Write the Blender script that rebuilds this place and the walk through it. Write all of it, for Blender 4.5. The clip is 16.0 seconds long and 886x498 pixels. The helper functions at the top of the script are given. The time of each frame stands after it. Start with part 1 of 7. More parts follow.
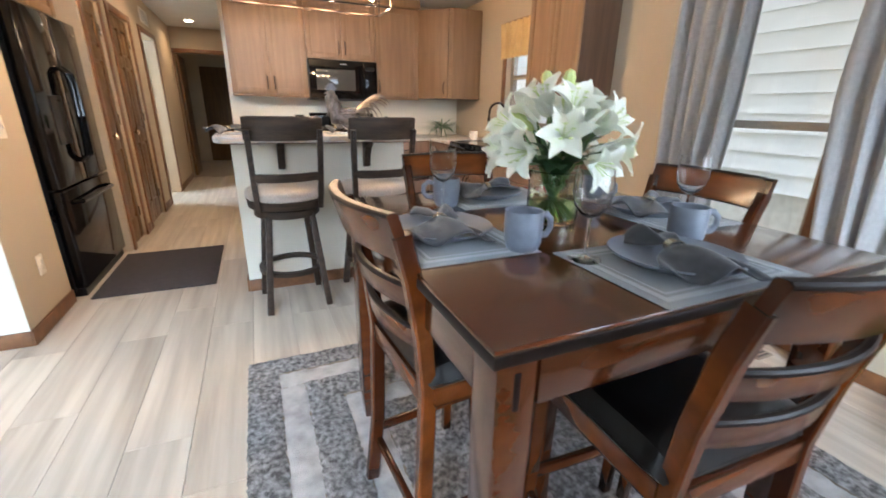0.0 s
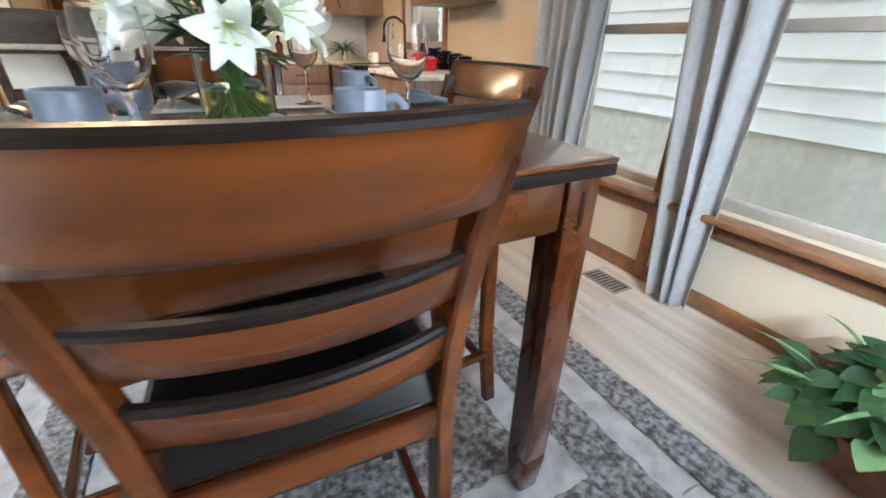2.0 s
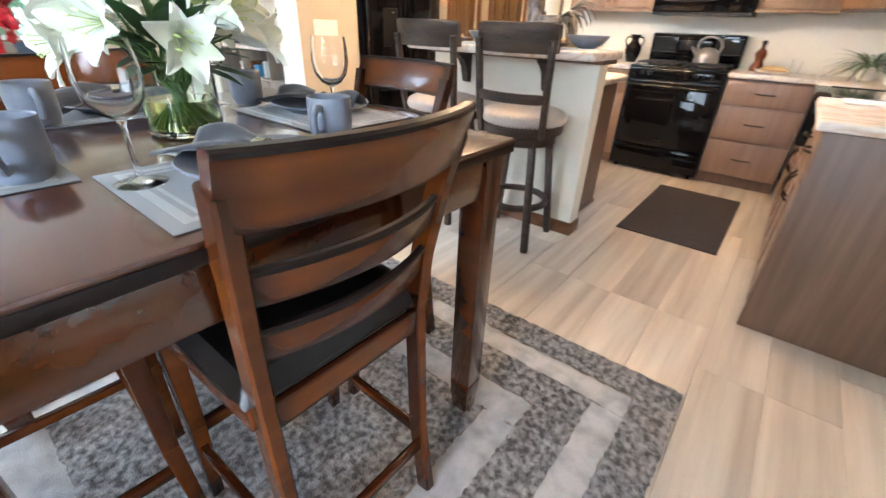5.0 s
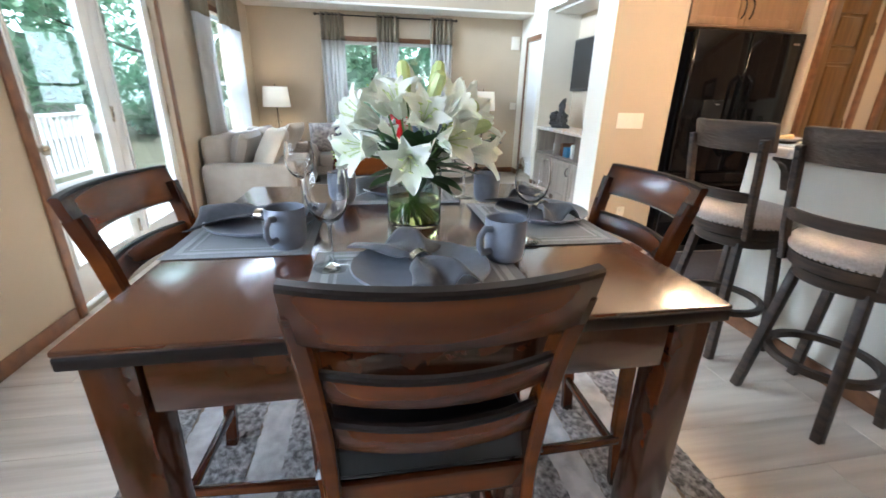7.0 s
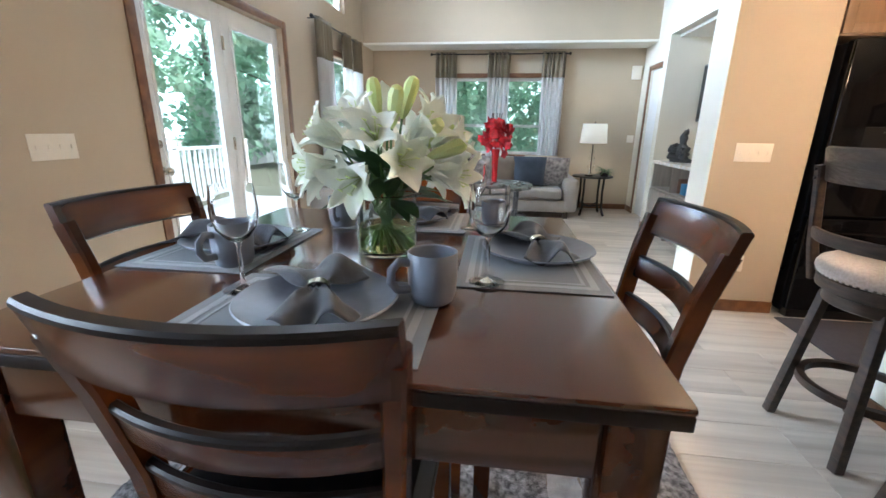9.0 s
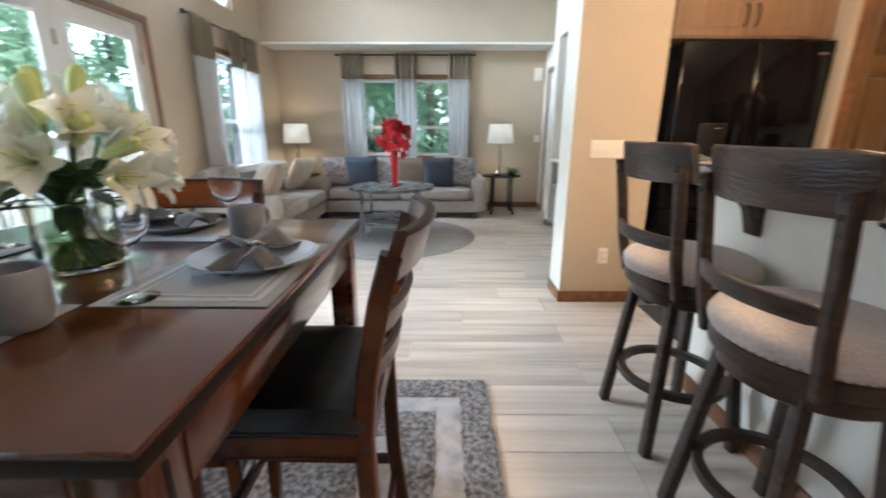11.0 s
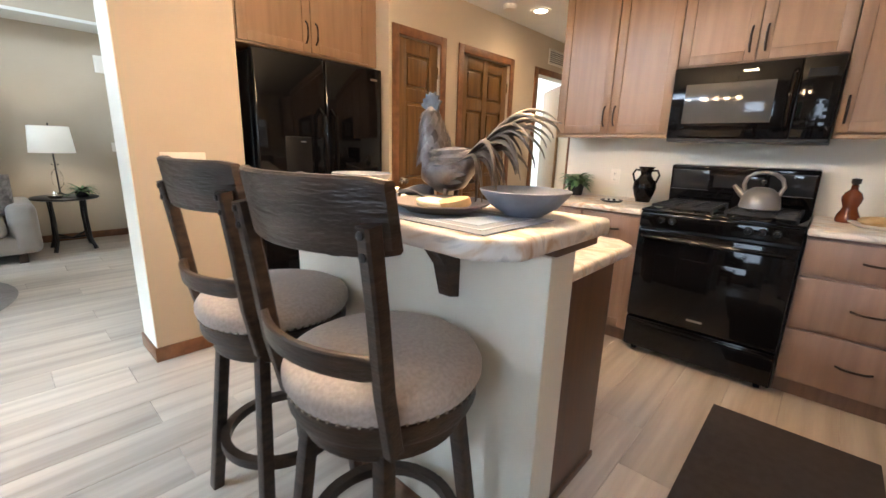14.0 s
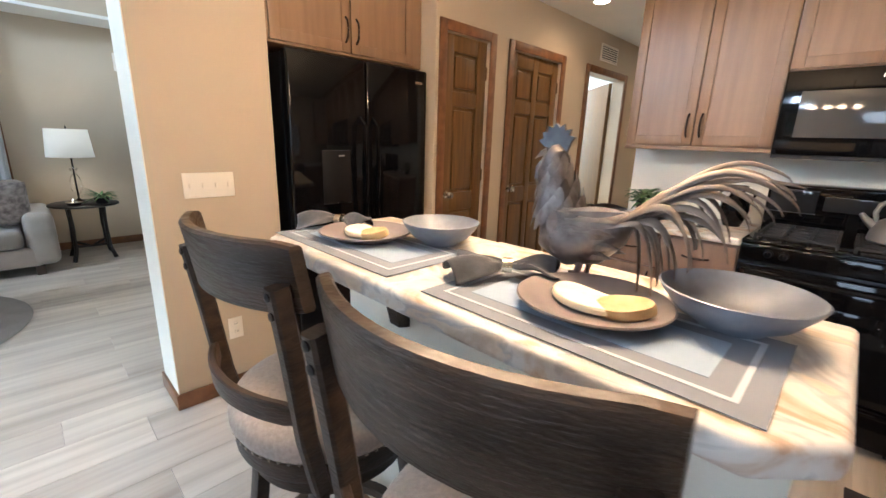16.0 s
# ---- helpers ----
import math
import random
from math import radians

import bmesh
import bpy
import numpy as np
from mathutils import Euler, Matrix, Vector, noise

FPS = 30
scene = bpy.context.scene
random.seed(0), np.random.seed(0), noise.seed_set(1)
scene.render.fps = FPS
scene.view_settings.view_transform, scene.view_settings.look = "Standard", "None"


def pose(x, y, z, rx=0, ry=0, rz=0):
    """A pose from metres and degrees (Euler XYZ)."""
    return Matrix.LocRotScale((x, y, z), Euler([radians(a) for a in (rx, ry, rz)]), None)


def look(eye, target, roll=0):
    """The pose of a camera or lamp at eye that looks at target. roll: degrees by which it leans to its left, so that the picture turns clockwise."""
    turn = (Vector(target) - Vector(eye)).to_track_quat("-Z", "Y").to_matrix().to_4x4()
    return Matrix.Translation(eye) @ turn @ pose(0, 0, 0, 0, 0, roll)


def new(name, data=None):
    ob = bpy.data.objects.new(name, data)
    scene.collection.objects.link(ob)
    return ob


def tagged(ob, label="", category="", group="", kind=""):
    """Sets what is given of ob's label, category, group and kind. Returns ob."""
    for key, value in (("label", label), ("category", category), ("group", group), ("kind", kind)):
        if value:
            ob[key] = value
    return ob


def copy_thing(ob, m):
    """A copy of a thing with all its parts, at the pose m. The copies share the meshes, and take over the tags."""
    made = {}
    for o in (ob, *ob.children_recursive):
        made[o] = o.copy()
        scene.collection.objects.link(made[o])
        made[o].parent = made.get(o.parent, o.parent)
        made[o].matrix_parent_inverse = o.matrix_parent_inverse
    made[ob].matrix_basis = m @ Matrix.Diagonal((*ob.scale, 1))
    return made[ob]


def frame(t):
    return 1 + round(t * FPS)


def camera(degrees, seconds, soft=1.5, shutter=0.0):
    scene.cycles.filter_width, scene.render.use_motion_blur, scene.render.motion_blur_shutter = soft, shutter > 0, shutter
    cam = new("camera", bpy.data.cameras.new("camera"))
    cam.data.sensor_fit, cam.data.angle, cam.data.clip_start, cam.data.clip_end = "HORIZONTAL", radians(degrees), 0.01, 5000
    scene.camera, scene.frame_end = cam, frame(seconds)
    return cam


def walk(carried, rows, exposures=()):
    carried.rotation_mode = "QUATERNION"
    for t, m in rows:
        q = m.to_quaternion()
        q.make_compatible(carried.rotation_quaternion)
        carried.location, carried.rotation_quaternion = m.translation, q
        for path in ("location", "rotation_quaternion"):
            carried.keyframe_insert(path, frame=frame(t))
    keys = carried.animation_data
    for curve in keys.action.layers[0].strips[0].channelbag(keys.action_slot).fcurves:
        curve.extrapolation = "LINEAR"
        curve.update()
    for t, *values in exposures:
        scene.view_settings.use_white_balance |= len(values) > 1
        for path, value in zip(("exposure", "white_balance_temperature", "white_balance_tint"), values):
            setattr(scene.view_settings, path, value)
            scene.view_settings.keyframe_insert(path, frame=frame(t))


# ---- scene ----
cam = camera(94.0, 16.0, shutter=0.35)
PATH = [
    (0, (1.21, -2.653, 1.242), (1.981, -0.923, 0.601), 1.1),
    (0.5, (1.331, -2.669, 1.165), (2.202, -1.026, 0.43), 0.8),
    (1, (1.491, -2.673, 1.117), (2.438, -1.102, 0.32), 1.1),
    (1.5, (1.721, -2.699, 1.098), (2.667, -1.15, 0.258), 0.8),
    (2, (1.942, -2.725, 1.099), (2.804, -1.153, 0.211), 1.5),
    (2.5, (2.175, -2.679, 1.088), (2.834, -1.027, 0.174), 1.9),
    (3, (2.393, -2.619, 1.133), (2.754, -0.891, 0.193), 1.7),
    (3.2, (2.489, -2.611, 1.149), (2.698, -0.863, 0.2), 1.7),
    (5.5, (3.084, -1.91, 1.172), (1.717, -0.776, 0.253), 1.7),
    (6, (3.064, -1.832, 1.235), (1.462, -0.996, 0.378), 1.1),
    (6.5, (3.068, -1.806, 1.251), (1.311, -1.249, 0.473), 1.2),
    (7, (3.121, -1.789, 1.267), (1.275, -1.462, 0.572), 1.3),
    (7.5, (3.124, -1.747, 1.253), (1.23, -1.592, 0.628), 1.3),
    (8, (3.054, -1.631, 1.252), (1.142, -1.617, 0.668), 1.1),
    (10.5, (2.944, -0.997, 1.202), (1.075, -1.435, 0.64), 0.5),
    (11, (2.885, -0.868, 1.22), (0.96, -0.87, 0.677), 0.1),
    (11.5, (2.934, -0.869, 1.2), (1.078, -0.336, 0.678), 0.3),
    (12, (3.026, -0.926, 1.209), (1.348, 0.032, 0.694), 0.5),
    (12.5, (2.995, -0.907, 1.237), (1.501, 0.326, 0.738), 0.8),
    (13, (2.846, -0.76, 1.242), (1.499, 0.638, 0.761), 1.3),
    (13.5, (2.713, -0.621, 1.241), (1.402, 0.811, 0.763), 1.5),
    (14, (2.628, -0.493, 1.236), (1.316, 0.939, 0.761), 1.7),
    (14.5, (2.577, -0.351, 1.252), (1.254, 1.069, 0.768), 1.8),
    (15, (2.48, -0.334, 1.285), (1.14, 1.067, 0.793), 2.1),
    (15.5, (2.314, -0.347, 1.347), (0.961, 1.041, 0.85), 2.0),
    (16, (2.185, -0.377, 1.357), (0.829, 1.001, 0.844), 1.8),
]
walk(cam, [(t, look(eye, target, roll)) for t, eye, target, roll in PATH], [(0.0, 0.86, 5650, 8), (1.0, 1.0, 5700, 6), (3.0, 1.05, 5700, 6), (5.5, 1.5, 5650, 8), (6.5, 1.2, 5550, 8), (8.0, 0.9, 5450, 8), (11.0, 0.76, 5550, 8), (12.5, 0.84, 5650, 8), (14.5, 0.86, 5550, 8), (16.0, 0.66, 5350, 8)])

# ---- world, sun, large lights ----
world = bpy.data.worlds.new("sky")
scene.world = world
world.use_nodes = True
wn = world.node_tree.nodes
sky = wn.new("ShaderNodeTexSky")
sky.sky_type = 'NISHITA'
sky.sun_disc = False
sky.sun_elevation = radians(48)
sky.sun_rotation = radians(2)
sky.air_density, sky.dust_density = 0.7, 7.0
wn["Background"].inputs["Strength"].default_value = 0.078
world.node_tree.links.new(sky.outputs[0], wn["Background"].inputs["Color"])


def sun_lamp():
    d = bpy.data.lights.new("sun", 'SUN')
    d.energy, d.angle, d.color = 4.6, radians(10), (1.0, 0.96, 0.9)
    o = new("sun", d)
    o.matrix_basis = look((0.3, 8.4, 9.4), (0, 0, 0))
    return o


sun_lamp()


def area(name, eye, target, w, h, power, color):
    d = bpy.data.lights.new(name, 'AREA')
    d.shape, d.size, d.size_y, d.energy, d.color = 'RECTANGLE', w, h, power, color
    o = new(name, d)
    o.matrix_basis = look(eye, target)
    return o


def bulb(name, at, power, color, size=0.04):
    d = bpy.data.lights.new(name, 'POINT')
    d.energy, d.color, d.shadow_soft_size = power, color, size
    o = new(name, d)
    o.location = at
    return o


def spot(name, at, power, color, angle=130):
    d = bpy.data.lights.new(name, 'SPOT')
    d.energy, d.color, d.shadow_soft_size, d.spot_size, d.spot_blend = power, color, 0.1, radians(angle), 1.0
    o = new(name, d)
    o.matrix_basis = look(at, (at[0], at[1] + 0.001, 0))
    return o


DAY = (0.80, 0.90, 1.0)
WARM = (1.0, 0.63, 0.33)
area("sky_dining_window", (4.75, -1.7, 3.1), (2.6, -1.7, 0.6), 2.2, 0.9, 18, DAY)
area("sky_french_door", (-1.0, -7.2, 3.65), (1.4, 0.0, 0.4), 3.2, 0.9, 700, DAY)
# lamp in an assumed, unseen window, added to light the south-facing chair backs
area("sky_south_window", (2.8, -3.52, 1.5), (1.2, -0.6, 0.9), 1.1, 1.1, 24, (0.86, 0.92, 1.0))
area("sky_side_window", (-2.6, -4.2, 2.9), (-2.4, -2.0, 0.9), 1.2, 0.6, 40, DAY)
area("sky_front_window", (-4.95, -1.45, 2.8), (-2.6, -1.45, 0.7), 1.6, 0.7, 40, DAY)
area("sky_high_window", (-1.65, -3.52, 2.98), (0.8, 0.0, 0.6), 2.2, 0.26, 18, DAY)
area("sky_kitchen_window", (4.6, 1.15, 2.7), (3.0, 1.15, 0.9), 0.9, 0.6, 40, DAY)
# added fill under the side room ceiling; no window or fixture there
area("sky_side_room", (-0.95, 4.25, 2.42), (-0.95, 4.25, 0), 0.5, 0.5, 45, DAY)
spot("can_light_hall_near", (0.52, 3.04, 2.42), 26, WARM, 165)
spot("can_light_hall_far", (0.45, 5.34, 2.42), 26, WARM, 165)
spot("can_light_niche", (-1.45, 0.76, 2.28), 22, WARM)
for bx in (1.25, 1.52, 1.79, 2.06):
    bulb("island_bulb", (bx, 0.55, 1.915), 18, WARM, 0.06)

# ---- materials ----


def mat(name, a, b=None, rough=0.5, metal=0.0, scale=8.0, stretch=(1, 1, 1), bump=0.0, fine=0.0, fine_scale=None, coat=0.0,
        rough_var=0.08, per_object=0.0, spec=0.5, trans=0.0, sheen=0.0, detail=5.0, lo=0.35, hi=0.65):
    """Two colours mixed by noise in object space, with bump and uneven gloss."""
    m = bpy.data.materials.new(name)
    m.use_nodes = True
    n, l = m.node_tree.nodes, m.node_tree.links
    p = n["Principled BSDF"]
    b = b or tuple(c * 0.85 for c in a)
    tc = n.new("ShaderNodeTexCoord")
    mp = n.new("ShaderNodeMapping")
    mp.inputs["Scale"].default_value = stretch
    l.new(tc.outputs["Object"], mp.inputs["Vector"])
    vec = mp.outputs["Vector"]
    info = None
    if per_object:
        info = n.new("ShaderNodeObjectInfo")
        off = n.new("ShaderNodeVectorMath")
        off.operation = 'MULTIPLY_ADD'
        l.new(info.outputs["Random"], off.inputs[0])
        off.inputs[1].default_value = (37.0, 53.0, 71.0)
        l.new(vec, off.inputs[2])
        vec = off.outputs[0]
    t = n.new("ShaderNodeTexNoise")
    t.inputs["Scale"].default_value, t.inputs["Detail"].default_value = scale, detail
    l.new(vec, t.inputs["Vector"])
    r = n.new("ShaderNodeValToRGB")
    r.color_ramp.elements[0].position, r.color_ramp.elements[1].position = lo, hi
    r.color_ramp.elements[0].color, r.color_ramp.elements[1].color = (*b, 1), (*a, 1)
    l.new(t.outputs["Fac"], r.inputs["Fac"])
    col = r.outputs["Color"]
    if per_object:
        hs = n.new("ShaderNodeHueSaturation")
        mr = n.new("ShaderNodeMapRange")
        mr.inputs["To Min"].default_value, mr.inputs["To Max"].default_value = 1 - per_object, 1 + per_object
        l.new(info.outputs["Random"], mr.inputs["Value"])
        l.new(mr.outputs["Result"], hs.inputs["Value"])
        l.new(col, hs.inputs["Color"])
        col = hs.outputs["Color"]
    l.new(col, p.inputs["Base Color"])
    rr = n.new("ShaderNodeMapRange")
    rr.inputs["To Min"].default_value, rr.inputs["To Max"].default_value = max(0.02, rough - rough_var), min(1, rough + rough_var)
    l.new(t.outputs["Fac"], rr.inputs["Value"])
    l.new(rr.outputs["Result"], p.inputs["Roughness"])
    p.inputs["Metallic"].default_value = metal
    p.inputs["Specular IOR Level"].default_value = spec
    p.inputs["Coat Weight"].default_value = coat
    p.inputs["Coat Roughness"].default_value = 0.08
    p.inputs["Transmission Weight"].default_value = trans
    p.inputs["Sheen Weight"].default_value = sheen
    if bump or fine:
        bp = n.new("ShaderNodeBump")
        bp.inputs["Strength"].default_value = 1.0
        bp.inputs["Distance"].default_value = bump or fine
        src = t.outputs["Fac"]
        if fine:
            t2 = n.new("ShaderNodeTexNoise")
            t2.inputs["Scale"].default_value = fine_scale or scale * 12
            t2.inputs["Detail"].default_value = 3
            l.new(vec, t2.inputs["Vector"])
            bp.inputs["Distance"].default_value = fine
            src = t2.outputs["Fac"]
        l.new(src, bp.inputs["Height"])
        l.new(bp.outputs["Normal"], p.inputs["Normal"])
    return m


def glow(name, color, strength):
    m = bpy.data.materials.new(name)
    m.use_nodes = True
    p = m.node_tree.nodes["Principled BSDF"]
    p.inputs["Base Color"].default_value = (*color, 1)
    p.inputs["Emission Color"].default_value = (*color, 1)
    p.inputs["Emission Strength"].default_value = strength
    return m


def glass(name, color=(1, 1, 1), rough=0.0, ior=1.45):
    m = bpy.data.materials.new(name)
    m.use_nodes = True
    p = m.node_tree.nodes["Principled BSDF"]
    p.inputs["Base Color"].default_value = (*color, 1)
    p.inputs["Roughness"].default_value, p.inputs["IOR"].default_value = rough, ior
    p.inputs["Transmission Weight"].default_value = 1.0
    return m


def cloth(name, a, b, scale=300.0, bump=0.0006, rough=0.9, sheen=0.3, blotch=6.0):
    return mat(name, a, b, rough=rough, scale=blotch, fine=bump, fine_scale=scale, sheen=sheen, spec=0.2, detail=6)


def marble(name):
    """Laminate with drifting veins of white, tan and brown."""
    m = bpy.data.materials.new(name)
    m.use_nodes = True
    n, l = m.node_tree.nodes, m.node_tree.links
    p = n["Principled BSDF"]
    tc = n.new("ShaderNodeTexCoord")
    mp = n.new("ShaderNodeMapping")
    mp.inputs["Scale"].default_value = (1.0, 1.8, 1.8)
    mp.inputs["Rotation"].default_value = (0.2, 0.1, 0.6)
    l.new(tc.outputs["Object"], mp.inputs["Vector"])
    t = n.new("ShaderNodeTexNoise")
    t.inputs["Scale"].default_value, t.inputs["Detail"].default_value, t.inputs["Distortion"].default_value = 4.2, 8.0, 1.6
    l.new(mp.outputs["Vector"], t.inputs["Vector"])
    r = n.new("ShaderNodeValToRGB")
    cr = r.color_ramp
    cr.elements[0].position, cr.elements[0].color = 0.28, (0.36, 0.25, 0.165, 1)
    cr.elements[1].position, cr.elements[1].color = 0.70, (0.46, 0.36, 0.26, 1)
    for pos, c in ((0.38, (0.52, 0.38, 0.26, 1)), (0.45, (0.66, 0.60, 0.54, 1)), (0.52, (0.70, 0.67, 0.63, 1)), (0.575, (0.46, 0.44, 0.43, 1)), (0.61, (0.64, 0.55, 0.45, 1))):
        e = cr.elements.new(pos)
        e.color = c
    l.new(t.outputs["Fac"], r.inputs["Fac"])
    l.new(r.outputs["Color"], p.inputs["Base Color"])
    p.inputs["Roughness"].default_value = 0.42
    return m


def stained(name, light, dark, rough, spread=(1, 5, 5), rub=0.75, coat=0.5):
    """Sunburst furniture stain: amber in the middle of each piece, rubbed dark towards its ends and edges."""
    m = mat(name, light, dark, rough=rough, scale=2.6, stretch=spread, fine=0.00008, fine_scale=80, rough_var=0.05, coat=coat, lo=0.22, hi=0.78)
    n, l = m.node_tree.nodes, m.node_tree.links
    p = n["Principled BSDF"]
    p.inputs["Coat Roughness"].default_value = 0.13
    tc = n.new("ShaderNodeTexCoord")
    sp = n.new("ShaderNodeSeparateXYZ")
    l.new(tc.outputs["Generated"], sp.inputs[0])
    field = None
    for axis, reach in (("X", 0.16), ("Z", 0.22)):
        pp = n.new("ShaderNodeMath")
        pp.operation = 'PINGPONG'
        pp.inputs[1].default_value = 0.5
        l.new(sp.outputs[axis], pp.inputs[0])
        mr = n.new("ShaderNodeMapRange")
        mr.interpolation_type = 'SMOOTHSTEP'
        mr.inputs["From Max"].default_value = reach
        l.new(pp.outputs[0], mr.inputs["Value"])
        if field is None:
            field = mr.outputs["Result"]
        else:
            mu = n.new("ShaderNodeMath")
            mu.operation = 'MULTIPLY'
            l.new(field, mu.inputs[0])
            l.new(mr.outputs["Result"], mu.inputs[1])
            field = mu.outputs[0]
    keep = n.new("ShaderNodeMapRange")
    keep.inputs["To Min"].default_value = 1.0 - rub
    l.new(field, keep.inputs["Value"])
    mix = n.new("ShaderNodeMix")
    mix.data_type = 'RGBA'
    mix.inputs[6].default_value = (dark[0] * 0.55, dark[1] * 0.5, dark[2] * 0.6, 1)
    l.new(keep.outputs["Result"], mix.inputs[0])
    l.new(p.inputs["Base Color"].links[0].from_socket, mix.inputs[7])
    l.new(mix.outputs[2], p.inputs["Base Color"])
    return m


def see_through(m, share, tint):
    """Thin cloth or leaf: a share of the light passes through."""
    n, l = m.node_tree.nodes, m.node_tree.links
    tr = n.new("ShaderNodeBsdfTranslucent")
    tr.inputs["Color"].default_value = (*tint, 1)
    mx = n.new("ShaderNodeMixShader")
    mx.inputs[0].default_value = share
    l.new(n["Principled BSDF"].outputs[0], mx.inputs[1])
    l.new(tr.outputs[0], mx.inputs[2])
    l.new(mx.outputs[0], n["Material Output"].inputs["Surface"])
    return m


M = {}
M["wall"] = mat("wall_paint", (0.50, 0.415, 0.305), (0.475, 0.395, 0.29), rough=0.75, scale=2.0, fine=0.0006, fine_scale=90, spec=0.3)
# pale wall paint; on the stub face its paleness stands for window light
M["wall_white"] = mat("pale_paint_and_lit_face", (0.74, 0.70, 0.60), (0.70, 0.66, 0.56), rough=0.75, scale=2.0, fine=0.0006, fine_scale=90, spec=0.3)
M["ceiling"] = mat("ceiling_paint", (0.78, 0.76, 0.70), (0.74, 0.72, 0.66), rough=0.9, scale=3.0, fine=0.001, fine_scale=60)
M["trim"] = mat("stained_trim", (0.20, 0.088, 0.034), (0.13, 0.055, 0.022), rough=0.4, scale=3.0, stretch=(6, 6, 6), fine=0.0003, fine_scale=120)
M["door_wood"] = mat("stained_door", (0.152, 0.080, 0.023), (0.100, 0.049, 0.015), rough=0.36, scale=4.0, stretch=(10, 10, 0.7), fine=0.0003, fine_scale=60)
M["maple"] = mat("maple_cabinet", (0.252, 0.156, 0.089), (0.204, 0.125, 0.070), rough=0.40, scale=3.0, stretch=(8, 8, 0.6), fine=0.0002, fine_scale=50, spec=0.4)
# same maple, greyed to carry the cool daylight on the base units
M["daylit_maple"] = mat("maple_in_cool_daylight", (0.225, 0.148, 0.108), (0.185, 0.120, 0.086), rough=0.40, scale=3.0, stretch=(8, 8, 0.6), fine=0.0002, fine_scale=50, spec=0.4)
M["island_wood"] = mat("brown_panel", (0.16, 0.092, 0.055), (0.11, 0.062, 0.037), rough=0.45, scale=3.0, stretch=(10, 10, 0.6), fine=0.0002, fine_scale=50)
M["plank"] = mat("pale_plank", (0.60, 0.535, 0.45), (0.35, 0.29, 0.23), rough=0.33, scale=1.6, stretch=(9, 0.55, 1), fine=0.0003, fine_scale=14, per_object=0.11, detail=7, lo=0.25, hi=0.68)
M["joint"] = mat("floor_underlay", (0.25, 0.2, 0.15), (0.2, 0.16, 0.12), rough=0.8)
M["table_wood"] = stained("cherry_stained_wood", (0.108, 0.0290, 0.0060), (0.050, 0.0130, 0.0034), 0.20, (1, 9, 9), 0.5, 1.0)
M["chair_wood"] = stained("chair_cherry_wood", (0.165, 0.0440, 0.0062), (0.054, 0.0138, 0.0030), 0.24, (1, 5, 5), 0.92, 0.25)
for k in ("table_wood", "chair_wood"):
    M[k].node_tree.nodes["Principled BSDF"].inputs["Specular IOR Level"].default_value = 0.3
M["edge_black"] = mat("worn_dark_edge", (0.013, 0.008, 0.0065), (0.009, 0.0055, 0.0045), rough=0.38, scale=40, spec=0.2)
M["leather"] = mat("black_leather", (0.0065, 0.0055, 0.0056), (0.004, 0.0034, 0.0035), rough=0.30, scale=14, fine=0.0003, fine_scale=220, rough_var=0.06, spec=0.35)
M["stool_wood"] = mat("weathered_brown_wood", (0.056, 0.034, 0.022), (0.020, 0.0125, 0.0085), rough=0.42, scale=3.5, stretch=(1.5, 6, 14), fine=0.0016, fine_scale=16, detail=8, spec=0.4)
M["stool_fabric"] = mat("taupe_fabric", (0.50, 0.435, 0.385), (0.405, 0.348, 0.305), rough=0.95, scale=110, fine=0.0012, fine_scale=420, sheen=0.3, spec=0.15, detail=9)
M["nail"] = mat("nickel_nail", (0.6, 0.57, 0.52), rough=0.25, metal=1.0)
M["black_gloss"] = mat("black_gloss", (0.0045, 0.0045, 0.005), (0.003, 0.003, 0.0035), rough=0.06, scale=3, rough_var=0.02, spec=0.26)
M["black_satin"] = mat("black_satin", (0.008, 0.008, 0.009), (0.005, 0.005, 0.006), rough=0.3, scale=6, spec=0.3)
M["black_iron"] = mat("cast_iron", (0.014, 0.014, 0.015), (0.009, 0.009, 0.01), rough=0.6, scale=40, bump=0.0005)
M["bronze"] = mat("dark_bronze", (0.035, 0.022, 0.016), (0.02, 0.013, 0.01), rough=0.35, metal=0.7, scale=10)
M["chrome"] = mat("chrome", (0.75, 0.75, 0.75), rough=0.12, metal=1.0)
M["brass"] = mat("satin_nickel", (0.62, 0.56, 0.46), rough=0.25, metal=1.0)
M["marble"] = marble("marbled_laminate")
M["mat_grey"] = mat("charcoal_mat", (0.042, 0.037, 0.041), (0.030, 0.026, 0.029), rough=0.9, scale=30, fine=0.0008, fine_scale=300)
M["white_plastic"] = mat("white_plastic", (0.78, 0.72, 0.62), (0.75, 0.69, 0.59), rough=0.35)
M["white_door"] = mat("white_paint", (0.78, 0.78, 0.76), (0.74, 0.74, 0.72), rough=0.4)
M["vinyl"] = mat("vinyl_frame", (0.30, 0.25, 0.20), (0.27, 0.22, 0.18), rough=0.5)
M["pane"] = glass("window_pane", (1, 1, 1), 0.0, 1.5)
M["crystal"] = glass("drinking_glass", (1, 1, 1), 0.0, 1.3)
M["vase_glass"] = glass("vase_glass", (0.95, 1.0, 0.93), 0.0, 1.4)
M["water"] = glass("vase_water", (0.72, 0.75, 0.35), 0.0, 1.33)
M["ceramic"] = mat("grey_stoneware", (0.185, 0.205, 0.25), (0.15, 0.166, 0.205), rough=0.35, scale=30, bump=0.0002)
M["napkin"] = cloth("charcoal_linen", (0.066, 0.070, 0.082), (0.042, 0.045, 0.053), scale=500, bump=0.0007, blotch=30)
